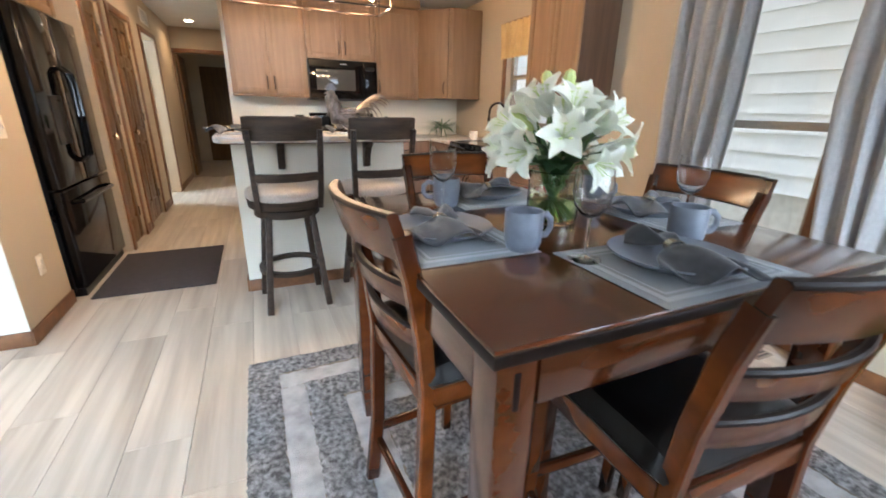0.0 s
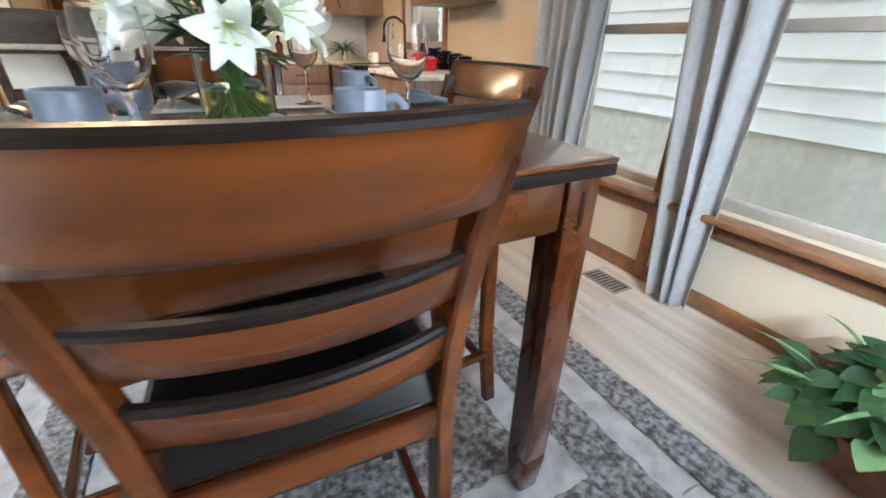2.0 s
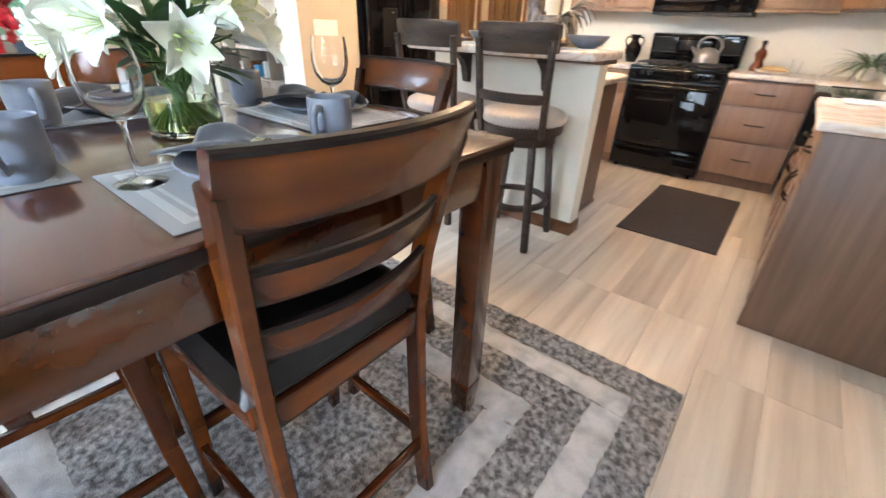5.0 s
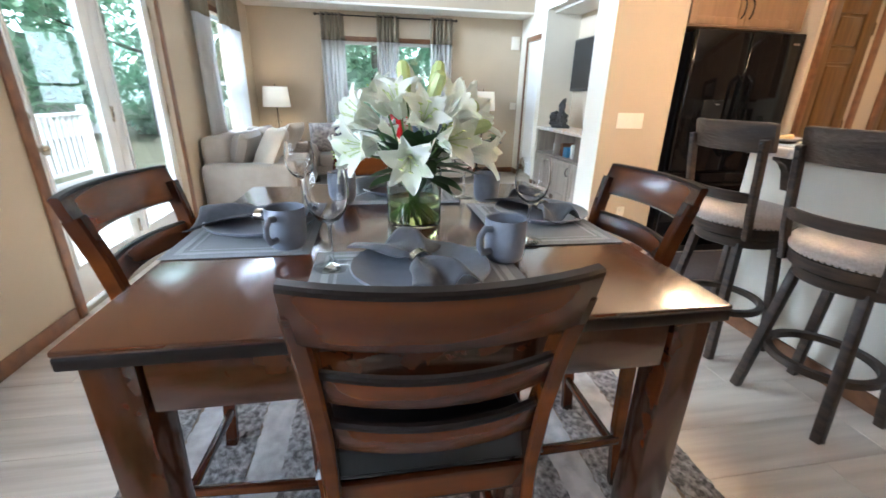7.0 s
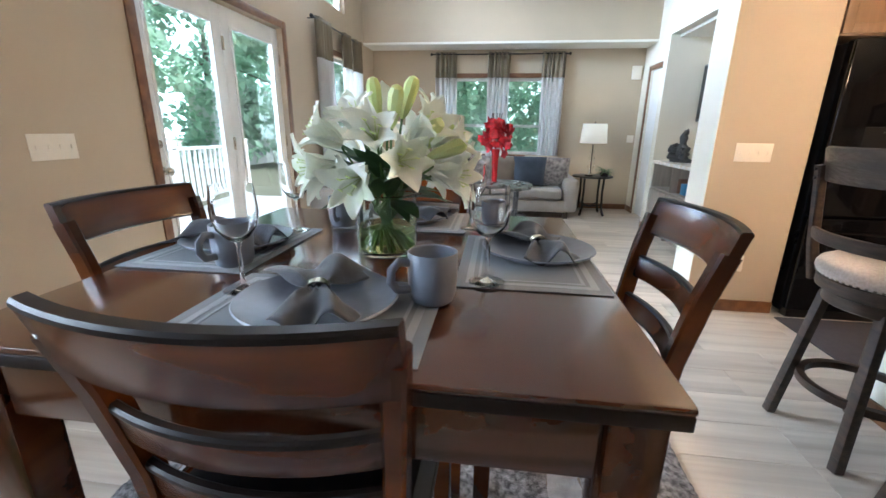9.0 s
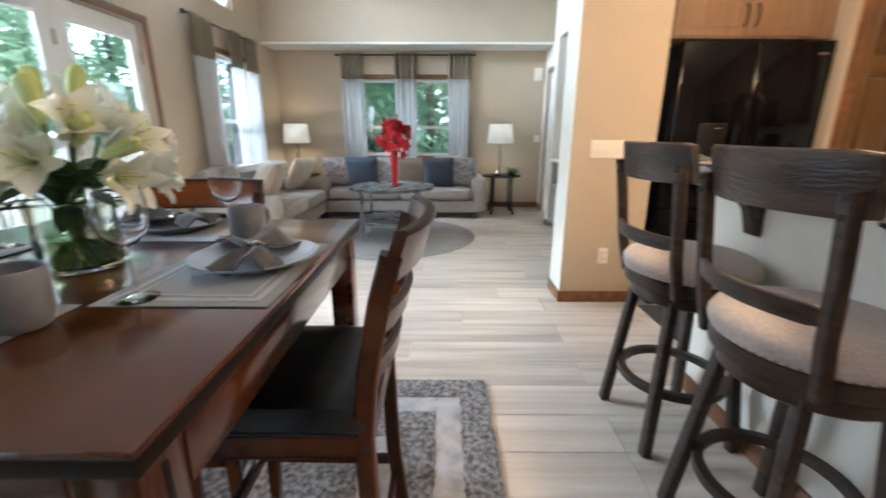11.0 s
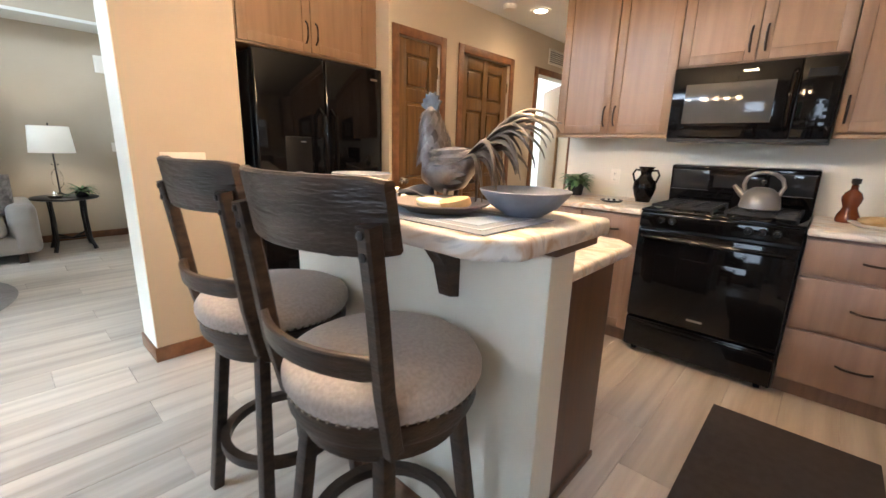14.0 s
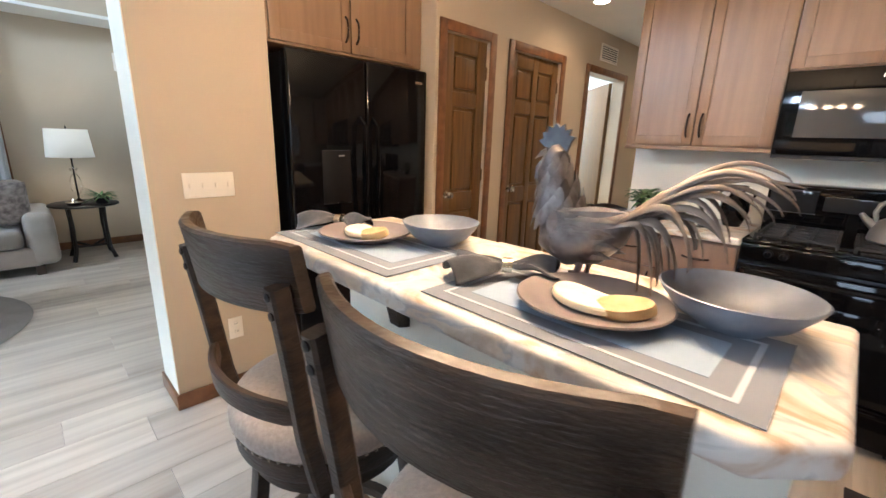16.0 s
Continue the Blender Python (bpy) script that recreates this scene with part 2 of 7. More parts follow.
M["placemat"] = cloth("grey_placemat", (0.15, 0.165, 0.18), (0.12, 0.132, 0.146), scale=600, bump=0.0003, rough=0.7)
M["placemat_light"] = cloth("pale_placemat_band", (0.27, 0.29, 0.31), (0.23, 0.25, 0.27), scale=600, bump=0.0003, rough=0.7)
M["petal"] = see_through(mat("lily_petal", (0.86, 0.87, 0.80), (0.66, 0.74, 0.48), rough=0.5, scale=9, bump=0.0008, sheen=0.2, lo=0.28, hi=0.46), 0.25, (0.85, 0.88, 0.72))
M["petal_green"] = mat("lily_bud", (0.50, 0.60, 0.20), (0.62, 0.68, 0.34), rough=0.5, scale=9)
M["leaf"] = see_through(mat("leaf_green", (0.040, 0.088, 0.030), (0.018, 0.050, 0.017), rough=0.42, scale=16, per_object=0.3), 0.2, (0.09, 0.19, 0.05))
M["leaf_pale"] = mat("leaf_pale", (0.17, 0.27, 0.11), (0.09, 0.18, 0.07), rough=0.5, scale=16)
M["stem"] = mat("stem_green", (0.10, 0.19, 0.05), (0.07, 0.13, 0.035), rough=0.5)
M["curtain"] = see_through(cloth("pale_linen_curtain", (0.50, 0.485, 0.47), (0.41, 0.395, 0.385), scale=420, bump=0.0007, blotch=40), 0.38, (0.56, 0.55, 0.53))
M["curtain_dark"] = cloth("taupe_curtain_band", (0.21, 0.175, 0.12), (0.18, 0.15, 0.10), scale=500, bump=0.0005)
M["sheer"] = see_through(cloth("sheer_curtain", (0.76, 0.75, 0.74), (0.68, 0.67, 0.66), scale=500, bump=0.0004), 0.62, (0.82, 0.82, 0.81))
M["siding"] = mat("white_siding", (0.82, 0.83, 0.84), (0.78, 0.79, 0.80), rough=0.6, scale=3)
M["stucco"] = mat("foundation_stucco", (0.64, 0.61, 0.57), (0.56, 0.53, 0.49), rough=0.9, scale=12, bump=0.004)
M["shag_dark"] = mat("grey_shag", (0.36, 0.35, 0.345), (0.075, 0.070, 0.069), rough=1.0, scale=44, fine=0.010, fine_scale=190, sheen=0.2, spec=0.1, detail=12, lo=0.38, hi=0.66)
M["shag_light"] = mat("pale_rug_pile", (0.47, 0.46, 0.455), (0.29, 0.28, 0.275), rough=1.0, scale=14, fine=0.004, fine_scale=260, sheen=0.2, spec=0.1, detail=12, lo=0.3, hi=0.6)
M["sofa"] = cloth("grey_beige_upholstery", (0.34, 0.30, 0.26), (0.29, 0.255, 0.22), scale=400)
M["pillow_blue"] = cloth("slate_blue_fabric", (0.07, 0.085, 0.11), (0.05, 0.06, 0.08), scale=400)
M["pillow_pattern"] = cloth("patterned_fabric", (0.42, 0.38, 0.35), (0.16, 0.14, 0.135), scale=300, blotch=22)
M["pillow_cream"] = cloth("cream_fabric", (0.50, 0.43, 0.34), (0.44, 0.38, 0.30), scale=400)
M["pillow_brown"] = cloth("brown_fabric", (0.20, 0.15, 0.11), (0.16, 0.12, 0.09), scale=400)
M["shade"] = glow("lamp_shade", (0.90, 0.83, 0.70), 0.13)
M["light_disc"] = glow("light_disc", (1.0, 0.86, 0.62), 14.0)
M["dark_metal"] = mat("dark_metal", (0.03, 0.027, 0.025), (0.018, 0.016, 0.015), rough=0.4, metal=0.6)
M["table_metal"] = mat("brushed_grey_metal", (0.12, 0.118, 0.12), (0.08, 0.079, 0.08), rough=0.28, metal=0.25)
M["red_petal"] = mat("red_petal", (0.62, 0.018, 0.03), (0.30, 0.006, 0.012), rough=0.5, scale=20, per_object=0.35)
M["red_gloss"] = mat("red_enamel", (0.55, 0.02, 0.025), (0.45, 0.015, 0.02), rough=0.15)
M["rooster"] = mat("weathered_tin", (0.22, 0.20, 0.195), (0.085, 0.070, 0.064), rough=0.42, metal=0.55, scale=22, bump=0.001, per_object=0.38)
M["rooster_tail"] = mat("rusty_tin_feather", (0.27, 0.225, 0.185), (0.11, 0.085, 0.07), rough=0.42, metal=0.5, scale=16, per_object=0.3)
M["bread"] = mat("pale_bread", (0.86, 0.79, 0.60), (0.80, 0.69, 0.46), rough=0.8, scale=26, bump=0.002)
M["crust"] = mat("bread_crust", (0.64, 0.47, 0.24), (0.50, 0.31, 0.12), rough=0.7, scale=20, bump=0.002)
M["valance"] = cloth("gold_valance", (0.62, 0.44, 0.20), (0.52, 0.35, 0.15), scale=400)
M["grass"] = mat("lawn", (0.165, 0.175, 0.125), (0.12, 0.13, 0.085), rough=0.9, scale=3, detail=8)
M["deck"] = mat("deck_boards", (0.70, 0.68, 0.65), (0.60, 0.58, 0.55), rough=0.7, scale=4)
M["bark"] = mat("bark", (0.26, 0.24, 0.21), (0.15, 0.135, 0.115), rough=0.9, scale=9, bump=0.02)
M["tree_leaf"] = see_through(mat("tree_foliage", (0.34, 0.50, 0.38), (0.24, 0.40, 0.29), rough=0.6, scale=1.2), 0.5, (0.56, 0.78, 0.60))
M["carpet"] = cloth("beige_carpet", (0.36, 0.30, 0.24), (0.30, 0.25, 0.20), scale=200, bump=0.003)
M["kettle"] = mat("grey_enamel", (0.22, 0.21, 0.21), (0.17, 0.165, 0.16), rough=0.35, metal=0.4)
# haze brightness put in as emission, for the backdrop sheets
M["haze_glow"] = glow("glowing_haze", (0.82, 0.96, 0.97), 2.4)
M["screen"] = mat("dark_glass", (0.02, 0.021, 0.023), (0.016, 0.017, 0.018), rough=0.05)
M["vent_metal"] = mat("vent_brown", (0.30, 0.25, 0.2), (0.25, 0.2, 0.16), rough=0.4)
M["terracotta"] = mat("basket_brown", (0.18, 0.075, 0.035), (0.11, 0.045, 0.02), rough=0.7, scale=20, bump=0.003)
M["oil"] = mat("amber_bottle", (0.16, 0.045, 0.015), (0.09, 0.022, 0.009), rough=0.06)
M["paper"] = mat("paper_white", (0.75, 0.74, 0.70), rough=0.8)
M["statue"] = mat("dark_stone", (0.035, 0.035, 0.037), (0.02, 0.02, 0.021), rough=0.5, scale=20, bump=0.002)
M["bar_plate"] = mat("brown_grey_stoneware", (0.24, 0.205, 0.20), (0.185, 0.16, 0.16), rough=0.38, scale=14, bump=0.0003)
M["chiselled"] = mat("chiselled_brown_wood", (0.060, 0.037, 0.024), (0.024, 0.015, 0.010), rough=0.36, scale=3.5, stretch=(1, 1, 6), fine=0.005, fine_scale=22, detail=6, spec=0.45)
M["comb"] = mat("blue_grey_tin", (0.145, 0.15, 0.168), (0.075, 0.077, 0.086), rough=0.45, metal=0.4, scale=30, bump=0.0006)
M["bulb"] = glow("warm_bulb", (1.0, 0.78, 0.48), 12.0)
M["bar_mat"] = cloth("blue_grey_mat", (0.19, 0.21, 0.255), (0.155, 0.175, 0.215), scale=600, bump=0.0003, rough=0.5)
M["bar_mat_edge"] = cloth("pale_mat_band", (0.52, 0.56, 0.62), (0.46, 0.50, 0.56), scale=600, bump=0.0003, rough=0.5)
M["bar_mat_field"] = cloth("pale_blue_mat_field", (0.31, 0.40, 0.53), (0.27, 0.35, 0.47), scale=600, bump=0.0003, rough=0.45)
M["mesh_glass"] = mat("screened_glass", (0.075, 0.074, 0.072), (0.06, 0.06, 0.058), rough=0.10, scale=3, rough_var=0.03)
M["rug_round"] = cloth("grey_round_rug", (0.22, 0.20, 0.18), (0.17, 0.155, 0.14), scale=250, bump=0.002, blotch=9)
M["media_wood"] = mat("grey_brown_wood", (0.30, 0.25, 0.20), (0.22, 0.18, 0.145), rough=0.5, scale=3, stretch=(8, 8, 0.6))
M["blue"] = mat("blue_item", (0.05, 0.22, 0.42), rough=0.5)

# ---- mesh helpers ----


def part(name, bm, material, parent=None, label="", smooth=True):
    me = bpy.data.meshes.new(name)
    bmesh.ops.recalc_face_normals(bm, faces=bm.faces)
    bm.to_mesh(me)
    bm.free()
    me.materials.append(material)
    if smooth:
        for f in me.polygons:
            f.use_smooth = True
        me.set_sharp_from_angle(angle=radians(38))
    o = new(name, me)
    if parent:
        o.parent = parent
    if label:
        o["label"] = label
    return o


def thing(name, label, category, group="", kind="", m=None):
    o = new(name)
    o.empty_display_size = 0.1
    if m is not None:
        o.matrix_basis = m
    return tagged(o, label, category, group, kind)


def box(bm, x0, x1, y0, y1, z0, z1, bevel=0.0, seg=2, m=None):
    v = [bm.verts.new((x, y, z)) for x in (x0, x1) for y in (y0, y1) for z in (z0, z1)]
    fs = [bm.faces.new([v[i] for i in q]) for q in ((0, 1, 3, 2), (4, 6, 7, 5), (0, 4, 5, 1), (2, 3, 7, 6), (0, 2, 6, 4), (1, 5, 7, 3))]
    if m is not None:
        for w in v:
            w.co = m @ w.co
    if bevel:
        es = list({e for f in fs for e in f.edges})
        bmesh.ops.bevel(bm, geom=es, offset=bevel, segments=seg, profile=0.5, affect='EDGES')
    return bm


def B(x0, x1, y0, y1, z0, z1, bevel=0.0, seg=2):
    return box(bmesh.new(), x0, x1, y0, y1, z0, z1, bevel, seg)


def ring_faces(bm, rings, closed=True, cap=True):
    for a, b in zip(rings, rings[1:]):
        k = len(a)
        for i in range(k if closed else k - 1):
            j = (i + 1) % k
            bm.faces.new((a[i], a[j], b[j], b[i]))
    if cap and closed:
        bm.faces.new(rings[0][::-1])
        bm.faces.new(rings[-1])


def lathe(bm, profile, seg=24, at=(0, 0, 0), cap=True, sx=1.0, sy=1.0):
    """A turned shape: profile of (radius, height)."""
    rings = []
    for r, z in profile:
        rings.append([bm.verts.new((at[0] + sx * r * math.cos(2 * math.pi * i / seg), at[1] + sy * r * math.sin(2 * math.pi * i / seg), at[2] + z)) for i in range(seg)])
    ring_faces(bm, rings, True, cap)
    return bm


def tube(bm, pts, radii, seg=8, flat=1.0):
    """A tube along points; radii a number or one for each point."""
    pts = [Vector(p) for p in pts]
    if not hasattr(radii, "__len__"):
        radii = [radii] * len(pts)
    rings, up = [], Vector((0, 0, 1))
    for i, p in enumerate(pts):
        d = (pts[min(i + 1, len(pts) - 1)] - pts[max(i - 1, 0)]).normalized()
        s = d.cross(up)
        s = s.normalized() if s.length > 1e-3 else Vector((1, 0, 0))
        if rings and s.dot(last) < 0:
            s = -s
        last = s
        u = s.cross(d).normalized()
        rings.append([bm.verts.new(p + radii[i] * (math.cos(2 * math.pi * k / seg) * s + flat * math.sin(2 * math.pi * k / seg) * u)) for k in range(seg)])
    ring_faces(bm, rings)
    return bm


def beam(bm, p, q, w, d, w2=None, d2=None, bevel=0.004, side=(1, 0, 0)):
    """A bar of section w by d from p to q, tapering to w2 by d2."""
    p, q = Vector(p), Vector(q)
    ax = (q - p).normalized()
    s = Vector(side)
    s = (s - ax * s.dot(ax)).normalized()
    u = ax.cross(s)
    w2, d2 = w2 or w, d2 or d
    a = [bm.verts.new(p + s * i * w / 2 + u * j * d / 2) for i, j in ((-1, -1), (1, -1), (1, 1), (-1, 1))]
    b = [bm.verts.new(q + s * i * w2 / 2 + u * j * d2 / 2) for i, j in ((-1, -1), (1, -1), (1, 1), (-1, 1))]
    fs = [bm.faces.new((a[i], a[(i + 1) % 4], b[(i + 1) % 4], b[i])) for i in range(4)] + [bm.faces.new(a[::-1]), bm.faces.new(b)]
    if bevel:
        bmesh.ops.bevel(bm, geom=list({e for f in fs for e in f.edges}), offset=bevel, segments=2, profile=0.5, affect='EDGES')
    return bm


def post(bm, pts, w, d):
    """One post of rectangular section, swept through points that lie in an upright plane."""
    pts = [Vector(p) for p in pts]
    rings = []
    for i, p in enumerate(pts):
        ax = (pts[min(i + 1, len(pts) - 1)] - pts[max(i - 1, 0)]).normalized()
        s = Vector((1, 0, 0))
        s = (s - ax * s.dot(ax)).normalized()
        u = ax.cross(s)
        c = 0.005
        sec = ((-w / 2, -d / 2 + c), (-w / 2 + c, -d / 2), (w / 2 - c, -d / 2), (w / 2, -d / 2 + c), (w / 2, d / 2 - c), (w / 2 - c, d / 2), (-w / 2 + c, d / 2), (-w / 2, d / 2 - c))
        rings.append([bm.verts.new(p + s * a + u * b) for a, b in sec])
    ring_faces(bm, rings)
    return bm


def bent(bm, path, w, h, bevel=0.0):
    """A bar swept along path points; w across (horizontal), h upright; upright section."""
    rings = []
    pts = [Vector(p) for p in path]
    for i, p in enumerate(pts):
        d = pts[min(i + 1, len(pts) - 1)] - pts[max(i - 1, 0)]
        s = Vector((d.y, -d.x, 0)).normalized()
        c = min(w, h) * 0.22
        sec = ((-w / 2, -h / 2 + c), (-w / 2 + c, -h / 2), (w / 2 - c, -h / 2), (w / 2, -h / 2 + c), (w / 2, h / 2 - c), (w / 2 - c, h / 2), (-w / 2 + c, h / 2), (-w / 2, h / 2 - c))
        rings.append([bm.verts.new(p + s * a + Vector((0, 0, b))) for a, b in sec])
    ring_faces(bm, rings)
    return bm


def cushion(bm, w, d, h, at=(0, 0, 0), n=14, power=4.0, m=None):
    """A pillow: a superellipse in plan, domed on both sides."""
    top, bot = {}, {}
    for i in range(n + 1):
        for j in range(n + 1):
            u, v = 2 * i / n - 1, 2 * j / n - 1
            k = max(0.0, (1 - abs(u) ** power)) * max(0.0, (1 - abs(v) ** power))
            k = k ** 0.45
            for dct, sg in ((top, 1), (bot, -1)):
                if sg < 0 and (i in (0, n) or j in (0, n)):
                    dct[i, j] = top[i, j]
                    continue
                co = Vector((u * w / 2, v * d / 2, sg * k * h / 2))
                if m is not None:
                    co = m @ co
                dct[i, j] = bm.verts.new(co + Vector(at))
    for dct, sg in ((top, 1), (bot, -1)):
        for i in range(n):
            for j in range(n):
                q = (dct[i, j], dct[i + 1, j], dct[i + 1, j + 1], dct[i, j + 1])
                bm.faces.new(q if sg > 0 else q[::-1])
    return bm


def leaf_blade(bm, base, out, up, length, width, droop=0.3, n=4, fold=0.15):
    """A leaf from base along out, curving towards the ground."""
    out, up = Vector(out).normalized(), Vector(up)
    side = out.cross(up).normalized()
    up = side.cross(out).normalized()
    rows = []
    for i in range(n + 1):
        f = i / n
        c = Vector(base) + out * length * f - up * droop * length * f * f
        w = width * math.sin(math.pi * min(0.98, 0.06 + 0.92 * f)) / 2
        rows.append([bm.verts.new(c - side * w + up * fold * w), bm.verts.new(c), bm.verts.new(c + side * w + up * fold * w)])
    for a, b in zip(rows, rows[1:]):
        for k in (0, 1):
            bm.faces.new((a[k], a[k + 1], b[k + 1], b[k]))
    return bm

# ---- large structure ----


def structure(name, bm, material, label):
    o = part(name, bm, material, None, "", smooth=False)
    return tagged(o, label, name.split("_")[0], "", "structure")


def wall(name, boxes, material, label):
    bm = bmesh.new()
    for b in boxes:
        box(bm, *b)
    return structure(name, bm, material, label)


HI = 3.6
wall("wall_east", [(3.8, 3.95, -3.65, -2.50, 0, HI), (3.8, 3.95, -2.50, -1.72, 0, 0.47), (3.8, 3.95, -2.50, -1.72, 2.06, HI), (3.8, 3.95, -1.72, -1.50, 0, HI),
                   (3.8, 3.95, -1.50, -0.86, 0, 0.47), (3.8, 3.95, -1.50, -0.86, 2.06, HI), (3.8, 3.95, -0.86, 0.75, 0, HI), (3.8, 3.95, 0.75, 1.55, 0, 1.08),
                   (3.8, 3.95, 0.75, 1.55, 2.06, HI), (3.8, 3.95, 1.55, 2.91, 0, HI)], M["wall"], "tan painted wall with dining and kitchen windows")
wall("wall_south", [(0.62, 2.2, -3.65, -3.5, 0, HI), (2.2, 3.4, -3.65, -3.5, 0, 0.9), (2.2, 3.4, -3.65, -3.5, 2.1, HI), (3.4, 3.8, -3.65, -3.5, 0, HI), (-1.10, 0.62, -3.65, -3.5, 2.13, 2.66), (-2.05, -1.10, -3.65, -3.5, 0, 2.66), (-0.45, 0.62, -3.65, -3.5, 2.66, HI), (-3.15, -2.05, -3.65, -3.5, 0, 0.6),
                    (-3.15, -2.05, -3.65, -3.5, 2.1, 2.66), (-3.15, -2.85, -3.65, -3.5, 2.66, 3.3), (-3.15, -0.45, -3.65, -3.5, 3.3, HI), (-4.25, -3.15, -3.65, -3.5, 0, HI)], M["wall"], "tan painted wall with glazed double doors")
wall("wall_west", [(-4.25, -4.1, -3.5, -2.40, 0, HI), (-4.25, -4.1, -2.40, -0.52, 0, 0.85), (-4.25, -4.1, -2.40, -0.52, 2.03, HI), (-4.25, -4.1, -0.52, 0.9, 0, HI)],
     M["wall"], "tan painted living room wall with a window")
wall("wall_header", [(-3.72, -3.62, -3.5, 0.72, 2.47, HI)], M["wall"], "tan header wall over the sofa")
wall("wall_living_side", [(-4.1, -3.75, 0.72, 0.84, 0, HI), (-3.75, -2.95, 0.72, 0.84, 2.08, HI), (-2.95, -2.75, 0.72, 0.84, 0, HI), (-2.75, -2.62, 0.53, 1.35, 0, HI), (-2.62, -0.9, 0.53, 0.63, 2.33, HI)],
     M["wall_white"], "pale painted wall beside the media niche")
wall("wall_niche", [(-2.62, -0.9, 1.0, 1.35, 0, HI), (-0.9, -0.8, 0.53, 1.35, 0, HI)], M["wall"], "tan painted back of the media niche")
wall("wall_stub", [(-0.28, 0.0, 0.0, 0.57, 0, HI), (-0.8, -0.28, 0.45, 0.57, 0, HI)], M["wall"], "tan painted wall end beside the refrigerator")
# thin skin paler than the stub: window light put into its colour
wall("wall_stub_face", [(-0.284, 0.0, -0.004, 0.0, 0, HI), (-0.284, -0.28, 0.0, 0.45, 0, HI)], M["wall_white"], "wall end face made white to carry window light")
wall("wall_alcove", [(-0.9, -0.8, 1.352, 1.75, 0, 2.44), (-0.8, -0.01, 1.61, 1.73, 0, 2.44)], M["wall"], "tan painted refrigerator alcove")
wall("wall_hall_left", [(-0.01, 0.11, 1.61, 1.70, 0, 2.44), (-0.01, 0.11, 1.70, 2.15, 2.04, 2.44), (-0.01, 0.11, 2.15, 2.44, 0, 2.44), (-0.01, 0.11, 2.44, 3.15, 2.04, 2.44),
                        (-0.01, 0.11, 3.15, 3.68, 0, 2.44), (-0.01, 0.11, 3.68, 4.52, 2.04, 2.44), (-0.01, 0.11, 4.52, 6.0, 0, 2.44)], M["wall"], "tan painted hall wall with brown doors")
wall("wall_hall_right", [(1.0, 1.12, 2.91, 6.0, 0, 2.44)], M["wall"], "tan painted hall wall")
wall("wall_hall_end", [(-0.01, 0.12, 6.0, 6.12, 0, 2.44), (0.12, 0.90, 6.0, 6.12, 2.05, 2.44), (0.90, 1.12, 6.0, 6.12, 0, 2.44)], M["wall"], "tan painted hall end with a doorway")
wall("wall_far_room", [(-1.2, 2.2, 8.5, 8.62, 0, 2.44), (-0.2, -0.08, 6.12, 8.5, 0, 2.44), (1.3, 1.42, 6.12, 8.5, 0, 2.44)], M["wall"], "tan painted walls of the far room")
wall("wall_side_room", [(-1.9, -1.78, 3.0, 5.4, 0, 2.44), (-1.78, -0.01, 3.18, 3.3, 0, 2.44), (-1.78, -0.01, 5.2, 5.32, 0, 2.44)], M["wall_white"], "pale walls of the room off the hall")
wall("wall_north", [(1.0, 3.8, 2.79, 2.91, 0, 2.44)], M["wall_white"], "pale kitchen wall behind the range")
wall("wall_kitchen_header", [(0.0, 3.8, 0.0, 0.1, 2.46, HI)], M["wall"], "tan header wall above the kitchen")
structure("ceiling_kitchen", B(-0.9, 3.8, 0.1, 2.79, 2.44, 2.5), M["ceiling"], "white textured kitchen ceiling")
structure("ceiling_hall", B(-1.9, 1.42, 2.79, 8.62, 2.444, 2.5), M["ceiling"], "white textured hall ceiling")
structure("ceiling_high", B(-4.25, 3.95, -3.65, 1.35, HI, HI + 0.1), M["ceiling"], "high white living room ceiling")
structure("ceiling_soffit", B(-4.1, -3.62, -3.5, 0.72, 2.44, 2.47), M["ceiling"], "low white ceiling over the sofa")
structure("ceiling_niche", B(-2.62, -0.9, 0.63, 1.0, 2.30, 2.33), M["ceiling"], "white niche ceiling")
structure("subfloor", B(-4.25, 3.95, -3.65, 6.0, -0.12, -0.012), M["joint"], "dark floor base under the planks")
structure("floor_far_room", B(-1.9, 1.42, 6.0, 8.62, -0.1, 0.0), M["carpet"], "beige carpet in the far room")
structure("floor_side_room", B(-1.9, -0.01, 3.0, 5.4, -0.011, 0.002), M["wall_white"], "pale floor of the side room")

# baseboards
def skirting(runs):
    for x0, x1, y0, y1 in runs:
        tagged(part("baseboard", B(x0, x1, y0, y1, 0, 0.085, 0.004), M["trim"]), "brown stained wooden baseboard", "baseboard", "", "structure")


skirting([(3.786, 3.8, -3.5, 0.0), (0.70, 3.786, -3.5, -3.486), (-4.086, -1.18, -3.5, -3.486), (-4.1, -4.086, -3.5, 0.72), (-2.635, -2.62, 0.52, 0.6), (-2.75, -2.62, 0.517, 0.53),
          (-0.297, 0.0, -0.017, -0.004), (0.0, 0.013, -0.017, 0.57), (-0.297, -0.284, -0.004, 0.45), (0.11, 0.122, 2.22, 2.37), (0.11, 0.122, 3.22, 3.61), (0.11, 0.122, 4.6, 6.0), (0.988, 1.0, 2.92, 6.0),
          (-4.086, -3.83, 0.707, 0.72), (-2.89, -2.75, 0.707, 0.72), (1.06, 2.205, 0.316, 0.33), (2.205, 2.218, 0.316, 0.45), (1.045, 1.06, 0.316, 0.45)])


